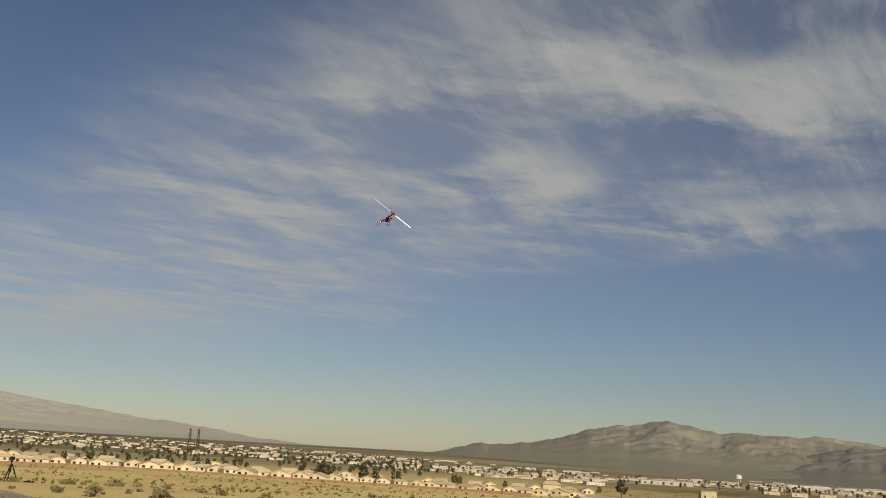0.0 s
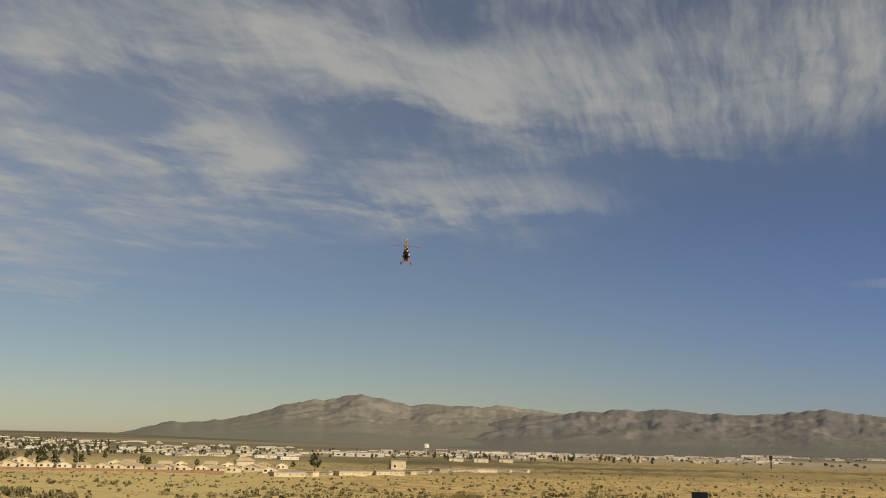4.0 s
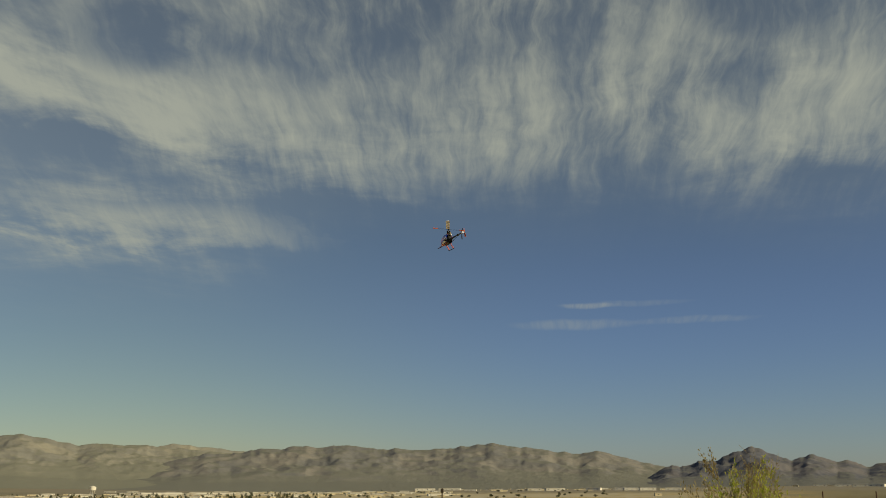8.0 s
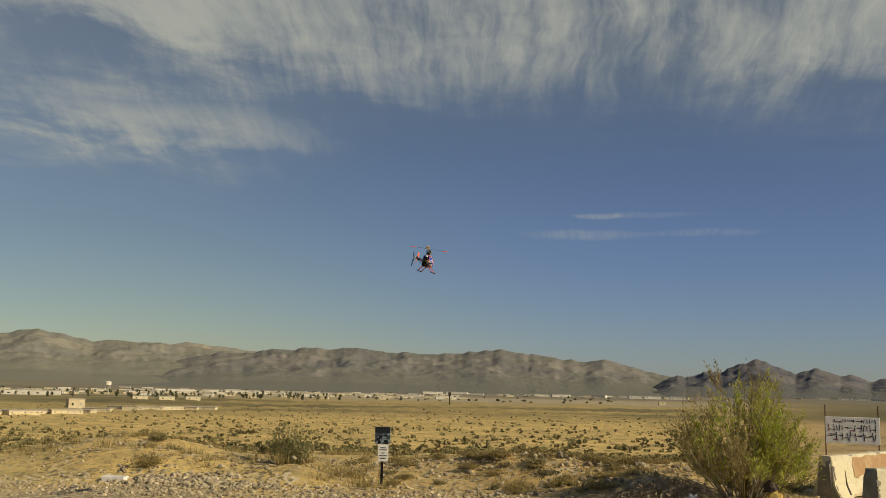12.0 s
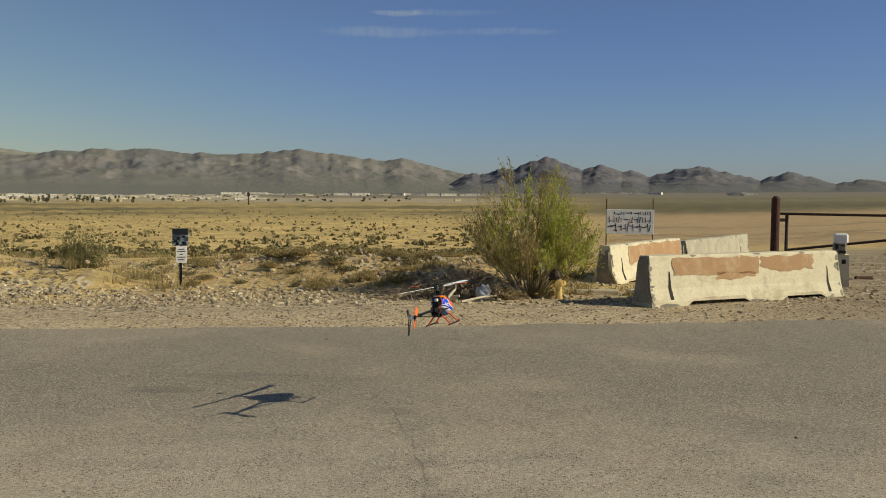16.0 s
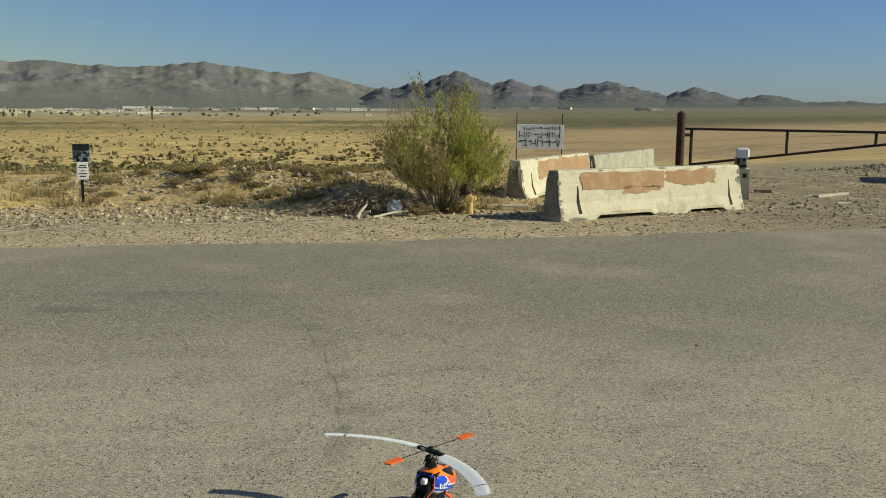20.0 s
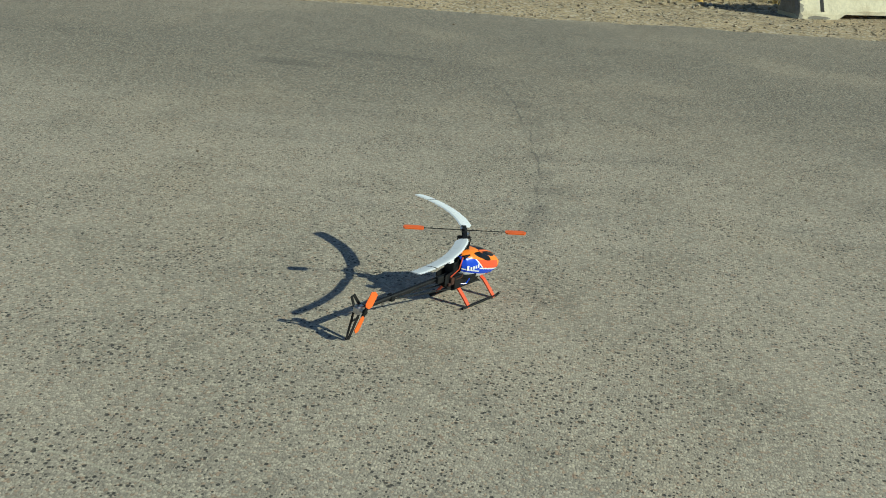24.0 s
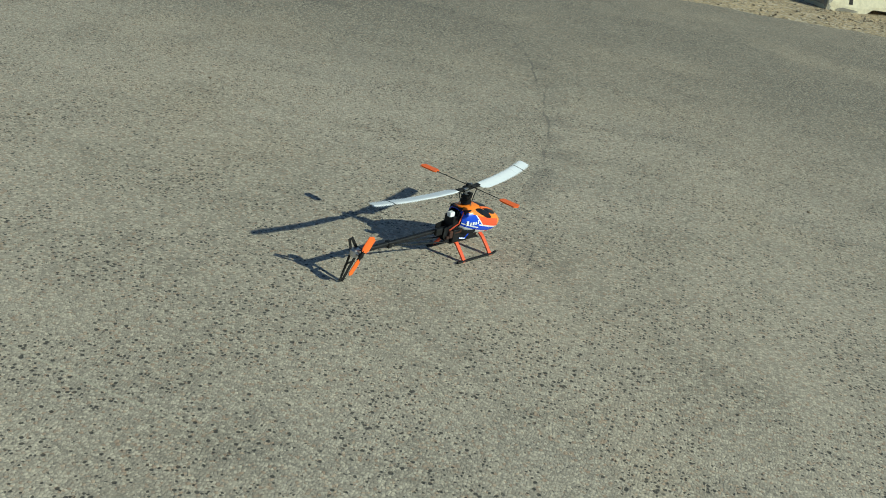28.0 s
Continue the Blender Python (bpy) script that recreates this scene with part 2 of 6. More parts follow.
    # tar smears along an old joint, and a thin crack
    ragged = n.math("MULTIPLY", n.math("SUBTRACT", n.noise(at, 6.0, 6.0, 0.65), 0.5), 1.3)
    for cx, cy, rx, ry, k in ((-0.48, 4.9, 0.07, 0.36, 0.34), (-0.5, 5.42, 0.12, 0.09, 0.36), (-0.54, 5.75, 0.07, 0.1, 0.3), (-0.58, 6.1, 0.12, 0.1, 0.32), (-0.68, 6.55, 0.1, 0.14, 0.26), (-0.8, 7.0, 0.12, 0.14, 0.24), (-1.0, 7.5, 0.22, 0.14, 0.26), (-1.6, 8.3, 0.3, 0.16, 0.16),
                              (-3.02, 8.05, 0.34, 0.14, 0.45), (2.0, 7.1, 0.6, 0.5, 0.22), (-2.1, 8.7, 1.0, 0.2, 0.2), (-2.6, 6.6, 0.9, 0.3, 0.16), (1.3, 5.9, 0.5, 0.25, 0.16)):
        dx = n.math("DIVIDE", n.math("SUBTRACT", x, cx), rx)
        dy = n.math("DIVIDE", n.math("SUBTRACT", y, cy), ry)
        d = n.math("ADD", n.math("SQRT", n.math("ADD", n.math("MULTIPLY", dx, dx), n.math("MULTIPLY", dy, dy))), ragged)
        base = n.mix(n.ramp(d, 1.25, 0.6, 0.0, k * 0.65), base, (0.09, 0.086, 0.078))
    # the joint bends from the middle of the road towards the far left
    line = n.math("SUBTRACT", x, n.math("ADD", -0.46, n.math("MULTIPLY", n.math("POWER", n.math("MAXIMUM", n.math("SUBTRACT", y, 4.6), 0.0), 1.7), -0.09)))
    line = n.math("ABSOLUTE", n.math("ADD", line, n.math("MULTIPLY", n.math("SUBTRACT", n.noise(at, 2.5, 4.0), 0.5), 0.16)))
    base = n.mix(n.math("MULTIPLY", n.math("MULTIPLY", n.ramp(line, 0.012, 0.003), n.ramp(y, 4.5, 5.0)), n.ramp(n.noise(at, 1.6, 2.0), 0.4, 0.6, 0.1, 0.5)), base, (0.1, 0.095, 0.085))
    crack = n.math("ABSOLUTE", n.math("ADD", n.math("SUBTRACT", y, n.math("ADD", 2.0, n.math("MULTIPLY", x, -0.17))), n.math("MULTIPLY", n.math("SUBTRACT", n.noise(at, 5.0, 4.0), 0.5), 0.05)))
    base = n.mix(n.math("MULTIPLY", n.ramp(crack, 0.008, 0.002), n.math("MULTIPLY", n.ramp(x, -0.9, -1.1), 0.55)), base, (0.55, 0.49, 0.36))
    b = n.add("ShaderNodeBsdfPrincipled", None, Roughness=0.88)
    b.inputs["Specular IOR Level"].default_value = 0.3
    n.t.links.new(base, b.inputs["Base Color"])
    h = n.math("ADD", n.math("MULTIPLY", tint.outputs[2], 0.4), n.math("ADD", n.math("MULTIPLY", joint, -0.6), n.math("MULTIPLY", deep, -1.3)))
    bump = n.add("ShaderNodeBump", None, Strength=0.36, Distance=0.008, Height=h)
    n.t.links.new(bump.outputs[0], b.inputs["Normal"])
    n.t.links.new(b.outputs[0], n.add("ShaderNodeOutputMaterial").inputs[0])
    return m


def ground_material():
    """Gravel shoulder along the road, sand and dry scrubland beyond, paler and greener belts far out."""
    m = bpy.data.materials.new("desert_ground")
    m.use_nodes = True
    n = Nodes(m.node_tree)
    at = n.add("ShaderNodeTexCoord").outputs["Object"]
    sep = n.add("ShaderNodeSeparateXYZ", None, i0=at)
    x, y = sep.outputs[0], sep.outputs[1]
    sand = n.mix(n.ramp(n.noise(at, 0.12, 5.0), 0.35, 0.65), (0.79, 0.57, 0.225), (0.65, 0.465, 0.18))
    sand = n.mix(n.ramp(n.noise(at, 2.2, 6.0, 0.65), 0.48, 0.75, 0.0, 0.45), sand, (0.25, 0.175, 0.085))
    gravel = n.mix(n.ramp(n.noise(at, 1.3, 5.0), 0.35, 0.65), (0.58, 0.445, 0.265), (0.47, 0.36, 0.215))
    v = n.add("ShaderNodeTexVoronoi", None, Vector=at, Scale=30.0)
    chip = n.add("ShaderNodeSeparateColor", None, i0=v.outputs["Color"])
    gravel = n.mix(n.ramp(chip.outputs[0], 0.62, 0.9, 0.0, 0.75), gravel, (0.66, 0.58, 0.44))
    gravel = n.mix(n.ramp(chip.outputs[1], 0.62, 0.9, 0.0, 0.55), gravel, (0.12, 0.1, 0.075))
    off = n.math("SUBTRACT", n.math("SUBTRACT", y, n.math("MULTIPLY", x, 0.222)), 12.5)
    off = n.math("ADD", off, n.math("MULTIPLY", n.math("SUBTRACT", n.noise(at, 0.6, 4.0), 0.5), 3.0))
    track = n.math("MULTIPLY", n.ramp(x, 1.0, 6.0), n.ramp(y, 60.0, 35.0))
    near = n.math("MAXIMUM", n.ramp(off, 4.6, 2.4), n.math("MULTIPLY", track, 0.85))
    c = n.mix(near, sand, gravel)
    c = n.mix(n.math("MULTIPLY", track, n.ramp(n.noise(at, 0.7, 5.0, 0.65), 0.3, 0.7, 0.4, 0.9)), c, (0.25, 0.2, 0.14))
    # belts of scrub, bare pale flats and far haze-brown plain
    dist = n.math("SQRT", n.math("ADD", n.math("MULTIPLY", x, x), n.math("MULTIPLY", y, y)))
    belt = n.noise(n.combine(n.math("MULTIPLY", n.math("ARCTAN2", x, y), 2.2), n.math("MULTIPLY", n.math("LOGARITHM", dist, 2.718), 5.0), 0.0), 1.0, 6.0, 0.6)
    reach = n.math("MULTIPLY", dist, n.math("ADD", 0.7, n.math("MULTIPLY", belt, 0.6)))
    patchy = n.ramp(n.noise(at, 0.035, 6.0, 0.65), 0.42, 0.58)
    c = n.mix(n.math("MULTIPLY", n.math("MULTIPLY", patchy, n.ramp(dist, 22.0, 45.0)), 0.3), c, (0.27, 0.215, 0.09))
    rough = n.noise(at, 0.45, 6.0, 0.7)
    inner = n.math("MULTIPLY", n.ramp(off, 2.0, 5.0), n.ramp(dist, 70.0, 30.0))
    c = n.mix(n.math("MULTIPLY", n.math("MULTIPLY", n.ramp(rough, 0.47, 0.6), inner), 0.5), c, (0.27, 0.215, 0.11))
    c = n.mix(n.math("MULTIPLY", n.math("MULTIPLY", n.ramp(rough, 0.44, 0.34), inner), 0.5), c, (0.5, 0.43, 0.29))
    earth = n.math("MULTIPLY", n.ramp(n.math("ADD", n.math("ABSOLUTE", n.math("ADD", x, 3.0)), n.math("MULTIPLY", rough, 3.0)), 6.0, 3.6), n.ramp(dist, 27.0, 21.0))
    c = n.mix(n.math("MULTIPLY", n.math("MULTIPLY", earth, n.ramp(off, 2.0, 4.0)), 0.5), c, (0.44, 0.295, 0.13))
    speck = n.ramp(n.noise(at, 0.3, 6.0, 0.8), 0.52, 0.58)
    c = n.mix(n.math("MULTIPLY", n.math("MULTIPLY", speck, n.ramp(dist, 32.0, 90.0)), 0.8), c, (0.13, 0.115, 0.055))
    near_by = n.math("MULTIPLY", n.ramp(off, 0.6, 2.2), n.ramp(dist, 60.0, 24.0))
    stony = n.ramp(n.noise(at, 0.55, 5.0, 0.6), 0.4, 0.58)
    cob = n.add("ShaderNodeTexVoronoi", None, Vector=at, Scale=13.0)
    cobble = n.add("ShaderNodeSeparateColor", None, i0=cob.outputs["Color"])
    c = n.mix(n.math("MULTIPLY", n.math("MULTIPLY", near_by, n.ramp(n.noise(at, 7.0, 6.0, 0.75), 0.5, 0.62)), 0.6), c, (0.2, 0.15, 0.08))
    c = n.mix(n.math("MULTIPLY", n.math("MULTIPLY", near_by, stony), n.ramp(cobble.outputs[0], 0.72, 0.8, 0.0, 0.7)), c, (0.68, 0.58, 0.42))
    c = n.mix(n.math("MULTIPLY", n.math("MULTIPLY", near_by, stony), n.ramp(cobble.outputs[1], 0.7, 0.78, 0.0, 0.75)), c, (0.12, 0.095, 0.06))
    east = n.math("MULTIPLY", n.ramp(n.math("ARCTAN2", x, y), 0.01, 0.13), n.ramp(dist, 40.0, 90.0))
    c = n.mix(n.math("MULTIPLY", east, 0.85), c, (0.45, 0.315, 0.175))
    stripe = n.noise(n.combine(n.math("MULTIPLY", n.math("ARCTAN2", x, y), 1.4), n.math("MULTIPLY", n.math("LOGARITHM", dist, 2.718), 3.2), 9.0), 1.0, 5.0, 0.65)
    c = n.mix(n.math("MULTIPLY", n.math("MULTIPLY", east, n.ramp(dist, 70.0, 130.0)), n.ramp(stripe, 0.5, 0.62, 0.0, 0.6)), c, (0.19, 0.15, 0.085))
    c = n.mix(n.math("MULTIPLY", n.math("MULTIPLY", east, n.ramp(stripe, 0.44, 0.34)), 0.4), c, (0.46, 0.33, 0.185))
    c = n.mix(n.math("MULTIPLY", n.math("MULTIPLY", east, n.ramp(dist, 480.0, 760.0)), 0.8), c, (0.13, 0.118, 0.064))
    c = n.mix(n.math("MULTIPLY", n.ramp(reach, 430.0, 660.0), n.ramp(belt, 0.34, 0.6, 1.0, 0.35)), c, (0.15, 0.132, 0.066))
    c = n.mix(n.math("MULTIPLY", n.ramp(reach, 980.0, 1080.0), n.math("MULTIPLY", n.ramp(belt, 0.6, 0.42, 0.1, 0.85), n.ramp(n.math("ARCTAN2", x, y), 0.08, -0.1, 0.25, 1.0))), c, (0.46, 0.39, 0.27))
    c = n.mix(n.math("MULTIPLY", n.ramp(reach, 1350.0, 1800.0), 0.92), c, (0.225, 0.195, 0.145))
    bearing = n.math("ARCTAN2", x, y)
    west = n.math("MULTIPLY", n.ramp(bearing, -0.6, -0.85), n.ramp(dist, 1300.0, 500.0))
    c = n.mix(n.math("MULTIPLY", west, n.ramp(belt, 0.62, 0.5, 0.3, 0.85)), c, (0.68, 0.545, 0.225))
    flats = n.math("MULTIPLY", n.ramp(bearing, -0.6, -0.85), n.ramp(dist, 700.0, 1300.0))
    c = n.mix(n.math("MULTIPLY", flats, 0.8), c, n.mix(n.ramp(belt, 0.42, 0.56), (0.34, 0.285, 0.155), (0.13, 0.125, 0.066)))
    b = n.add("ShaderNodeBsdfPrincipled", None, Roughness=0.95)
    b.inputs["Specular IOR Level"].default_value = 0.15
    n.t.links.new(c, b.inputs["Base Color"])
    bump = n.add("ShaderNodeBump", None, Strength=0.7, Distance=0.05, Height=n.noise(at, 9.0, 6.0, 0.7))
    n.t.links.new(bump.outputs[0], b.inputs["Normal"])
    n.t.links.new(b.outputs[0], n.add("ShaderNodeOutputMaterial").inputs[0])
    return m


def mountain_material(name, rock, dark, fan):
    """Bare rock with darker gullies; smooth outwash on the gentle lower slopes. Distance haze is mixed into the
    colours.
    """
    m = bpy.data.materials.new(name)
    m.use_nodes = True
    n = Nodes(m.node_tree)
    at = n.add("ShaderNodeTexCoord").outputs["Object"]
    c = n.mix(n.ramp(n.noise(at, 0.006, 6.0, 0.65), 0.38, 0.62), rock, dark)
    c = n.mix(n.ramp(n.noise(at, 0.03, 5.0, 0.7), 0.45, 0.7, 0.0, 0.4), c, tuple(v * 0.7 for v in dark))
    nz = n.add("ShaderNodeSeparateXYZ", None, i0=n.add("ShaderNodeNewGeometry").outputs["Normal"]).outputs[2]
    c = n.mix(n.ramp(nz, 0.955, 0.99), c, fan)
    b = n.add("ShaderNodeBsdfPrincipled", None, Roughness=0.95)
    b.inputs["Specular IOR Level"].default_value = 0.1
    n.t.links.new(c, b.inputs["Base Color"])
    bump = n.add("ShaderNodeBump", None, Strength=0.4, Distance=12.0, Height=n.noise(at, 0.016, 8.0, 0.7))
    n.t.links.new(bump.outputs[0], b.inputs["Normal"])
    n.t.links.new(b.outputs[0], n.add("ShaderNodeOutputMaterial").inputs[0])
    return m


def leaf_material(name, col, col2):
    """Thin leaves that let light through."""
    m = material(name, col, 0.7, 0, col2, 3, (0.35, 0.65))
    n = m.node_tree
    b = [k for k in n.nodes if k.bl_idname == "ShaderNodeBsdfPrincipled"][0]
    out = [k for k in n.nodes if k.bl_idname == "ShaderNodeOutputMaterial"][0]
    thin = n.nodes.new("ShaderNodeBsdfTranslucent")
    both = n.nodes.new("ShaderNodeMixShader")
    both.inputs[0].default_value = 0.5
    n.links.new(b.inputs["Base Color"].links[0].from_socket, thin.inputs[0])
    n.links.new(b.outputs[0], both.inputs[1])
    n.links.new(thin.outputs[0], both.inputs[2])
    n.links.new(both.outputs[0], out.inputs[0])
    return m


ASPHALT, GROUND = asphalt_material(), ground_material()
CONCRETE = material("pale_painted_concrete", (0.69, 0.615, 0.43), 0.85, 0, (0.48, 0.4, 0.26), 2.6, (0.5, 0.72), 0.3, 22, 0.2)
GREY_CONCRETE = material("greyed_concrete", (0.5, 0.46, 0.34), 0.9, 0, (0.38, 0.34, 0.25), 3, (0.4, 0.7), 0.3, 26, 0.3)
BARE = material("bare_concrete", (0.4, 0.365, 0.29), 0.9, 0, (0.24, 0.215, 0.17), 3, (0.35, 0.65), 0.35, 40, 0.4)
BROWN_PAINT = material("faded_brown_paint", (0.42, 0.252, 0.128), 0.85, 0, (0.52, 0.375, 0.22), 5, (0.45, 0.75), 0.15, 50, 0.25)
# near-black for the barrier slots' shade and the post's dark marks
SLOT = material("slot_dark", (0.05, 0.045, 0.04), 0.95)
RUST = material("rusty_steel", (0.11, 0.045, 0.026), 0.8, 0.2, (0.05, 0.026, 0.02), 6, (0.35, 0.65), 0.3, 60, 0.5)
DARK_STEEL = material("dark_painted_steel", (0.05, 0.035, 0.03), 0.7, 0.2, (0.08, 0.045, 0.03), 5)
BOARD_WHITE = material("weathered_white_board", (0.84, 0.82, 0.79), 0.8, 0, (0.66, 0.64, 0.62), 5, (0.45, 0.75), 0.1)
INK = material("black_spray_paint", (0.02, 0.02, 0.022), 0.7)
INK_RED = material("red_spray_paint", (0.3, 0.06, 0.06), 0.7)
PALE_WOOD = material("bleached_wood", (0.6, 0.52, 0.38), 0.85, 0, (0.45, 0.38, 0.27), 10, (0.35, 0.7), 0.2)
SIGN_DARK = material("dark_sign_plate", (0.012, 0.015, 0.018), 0.8, 0, (0.025, 0.03, 0.035), 20, spec=0.1)
SIGN_BLUE = material("peeling_blue_grey_plate", (0.26, 0.32, 0.36), 0.6, 0, (0.03, 0.04, 0.06), 18, (0.42, 0.52))
STONE = material("desert_stone", (0.42, 0.33, 0.23), 0.95, 0, (0.3, 0.235, 0.165), 9, (0.35, 0.65), 0.4, 60, 0.35, 0.15, 0.75)
PALE_STONE = material("pale_rubble", (0.66, 0.58, 0.45), 0.95, 0, (0.44, 0.37, 0.27), 7, (0.35, 0.65), 0.4, 60, 0.3, 0.15, 0.6)
GRAVEL = material("mixed_gravel", (0.62, 0.52, 0.37), 0.95, 0, (0.36, 0.28, 0.185), 9, (0.35, 0.65), 0.4, 60, 0.3, 0.15, -0.9)
RUBBLE = material("mixed_rubble", (0.77, 0.65, 0.45), 0.95, 0, (0.42, 0.325, 0.2), 9, (0.35, 0.65), 0.4, 60, 0.3, 0.15, -0.9)
LEAF = leaf_material("creosote_leaves", (0.4, 0.47, 0.06), (0.56, 0.53, 0.12))
LEAF_DRY = leaf_material("dry_straw_twigs", (0.48, 0.38, 0.17), (0.32, 0.25, 0.1))
LEAF_OLIVE = leaf_material("olive_leaves", (0.26, 0.25, 0.11), (0.36, 0.32, 0.16))
TWIG = material("grey_twigs", (0.38, 0.33, 0.23), 0.9, 0, (0.26, 0.21, 0.14), 9)
SCRUB = material("desert_scrub", (0.14, 0.13, 0.06), 0.95, 0, (0.27, 0.22, 0.1), 0.3)
BRUSH = material("dead_brushwood", (0.44, 0.35, 0.235), 0.95, 0, (0.26, 0.195, 0.125), 8)
YELLOW = material("chipped_yellow_paint", (0.78, 0.58, 0.2), 0.6, 0, (0.62, 0.4, 0.1), 10)
PLASTIC = material("white_plastic_sheet", (0.62, 0.63, 0.65), 0.5, 0, (0.45, 0.46, 0.48), 12)
BLACK = material("matt_black_plastic", (0.009, 0.009, 0.009), 0.6, 0, (0.015, 0.015, 0.015), 30, spec=0.2)
CARBON = material("carbon_frame", (0.008, 0.008, 0.009), 0.45, 0, (0.018, 0.018, 0.018), 60, spec=0.25)
ALLOY = material("machined_alloy", (0.6, 0.6, 0.62), 0.3, 0.9, (0.45, 0.45, 0.47), 30)
BLADE_WHITE = material("white_rotor_blade", (0.95, 0.94, 0.93), 0.45, 0, (0.87, 0.87, 0.86), 9, (0.4, 0.7), 0, 60, 0.05)
ORANGE = material("neon_orange_plastic", (0.95, 0.16, 0.015), 0.45, 0, (0.85, 0.13, 0.01), 20, (0.4, 0.7), 0, 80, 0.08)
ORANGE_GEAR = material("orange_red_struts", (0.8, 0.11, 0.035), 0.5, 0, (0.7, 0.09, 0.03), 20, (0.4, 0.7), 0, 80, 0.1)
CAN_BLUE = material("blue_canopy_paint", (0.02, 0.07, 0.62), 0.25, 0, (0.02, 0.05, 0.5), 20, (0.4, 0.7), 0, 80, 0.06)
CAN_WHITE = material("white_canopy_paint", (0.85, 0.84, 0.82), 0.25, 0, (0.78, 0.77, 0.75), 20, (0.4, 0.7), 0, 80, 0.05)
CAN_ORANGE = material("orange_canopy_paint", (0.9, 0.2, 0.03), 0.25, 0, (0.82, 0.15, 0.02), 20, (0.4, 0.7), 0, 80, 0.06)
WINDOW = material("smoked_window", (0.006, 0.006, 0.007), 0.3, 0, (0.01, 0.01, 0.01), 20, spec=0.25)
PACK = material("pale_yellow_battery", (0.72, 0.7, 0.42), 0.5)
STUCCO = material("pale_stucco", (0.82, 0.72, 0.49), 0.9, 0, (0.7, 0.58, 0.38), 0.4, (0.35, 0.65), 0, 3, 0.15, 0.2, 0.35)
ROOF = material("clay_tile_roof", (0.72, 0.56, 0.36), 0.9, 0, (0.78, 0.64, 0.43), 0.5, (0.35, 0.65), 0, 4, 0.3, 0.2, 0.5)
SHED_WHITE = material("white_metal_wall", (0.8, 0.75, 0.64), 0.7, 0, (0.66, 0.6, 0.5), 0.15, (0.4, 0.7), 0, 2, 0.1, 0.3, 0.25)
SHED_ROOF = material("grey_flat_roof", (0.5, 0.44, 0.34), 0.8, 0, (0.42, 0.39, 0.35), 0.1)
BRICK = material("brown_block_wall", (0.36, 0.22, 0.13), 0.95, 0, (0.28, 0.17, 0.1), 0.6)
GLASS = material("dark_window_glass", (0.03, 0.035, 0.04), 0.15)
TREE = material("dark_tree_foliage", (0.055, 0.062, 0.026), 0.9, 0, (0.09, 0.092, 0.038), 0.4)
BARK = material("tree_bark", (0.1, 0.075, 0.05), 0.95)


# ---- mesh helpers ----


def finish(bm, name, mat, smooth=False):
    me = bpy.data.meshes.new(name)
    bmesh.ops.recalc_face_normals(bm, faces=bm.faces)
    bm.to_mesh(me)
    bm.free()
    me.materials.append(mat)
    if smooth:
        me.polygons.foreach_set("use_smooth", [True] * len(me.polygons))
    return me


def part(name, bm, mat, parent, label="", smooth=False):
    ob = new(name, finish(bm, name, mat, smooth))
    ob.parent = parent
    return tagged(ob, label)


def thing(name, m, label, category, group="", kind=""):
    ob = new(name)
    ob.empty_display_size = 0.2
    ob.matrix_world = m
    return tagged(ob, label, category, group, kind)


def solid(name, bm, mat, m, label, category, group="", kind="", smooth=False):
    ob = new(name, finish(bm, name, mat, smooth))
    ob.matrix_world = m
    return tagged(ob, label, category, group, kind)


def box(bm, c, s, m=None, bevel=0.0):
    r = bmesh.ops.create_cube(bm, size=1.0)
    vs = r["verts"]
    for v in vs:
        v.co = Vector((v.co.x * s[0], v.co.y * s[1], v.co.z * s[2]))
    if bevel:
        es = list({e for v in vs for e in v.link_edges})
        vs = list({v for f in bmesh.ops.bevel(bm, geom=es, offset=bevel, segments=1, affect="EDGES")["faces"] for v in f.verts} | {v for v in vs if v.is_valid})
    for v in vs:
        v.co = (m @ v.co if m else v.co) + Vector(c)
    return vs


def tube(bm, a, b, r0, r1=None, seg=8, cap=True):
    a, b = Vector(a), Vector(b)
    r1 = r0 if r1 is None else r1
    q = (b - a).to_track_quat("Z", "Y").to_matrix()
    rings = []
    for p, r in ((a, r0), (b, r1)):
        rings.append([bm.verts.new(p + q @ Vector((r * math.cos(2 * math.pi * i / seg), r * math.sin(2 * math.pi * i / seg), 0))) for i in range(seg)])
    for i in range(seg):
        bm.faces.new((rings[0][i], rings[0][(i + 1) % seg], rings[1][(i + 1) % seg], rings[1][i]))
    if cap:
        bm.faces.new(rings[0][::-1])
        bm.faces.new(rings[1])


def pipe(bm, pts, r, seg=8):
    for a, b in zip(pts, pts[1:]):
        tube(bm, a, b, r, r, seg)


def prism(bm, outline, z0, z1, m=None):
    """A plate: the outline (x, y) raised from z0 to z1, then posed by m."""
    lo = [bm.verts.new((x, y, z0)) for x, y in outline]
    hi = [bm.verts.new((x, y, z1)) for x, y in outline]
    k = len(outline)
    bm.faces.new(lo[::-1])
    bm.faces.new(hi)
    for i in range(k):
        bm.faces.new((lo[i], lo[(i + 1) % k], hi[(i + 1) % k], hi[i]))
    if m:
        for v in lo + hi:
            v.co = m @ v.co


def sheet(name, verts, faces, mat, smooth=True):
    me = bpy.data.meshes.new(name)
    me.from_pydata(verts, [], faces)
    me.materials.append(mat)
    if smooth:
        me.polygons.foreach_set("use_smooth", [True] * len(me.polygons))
    me.update()
    return me


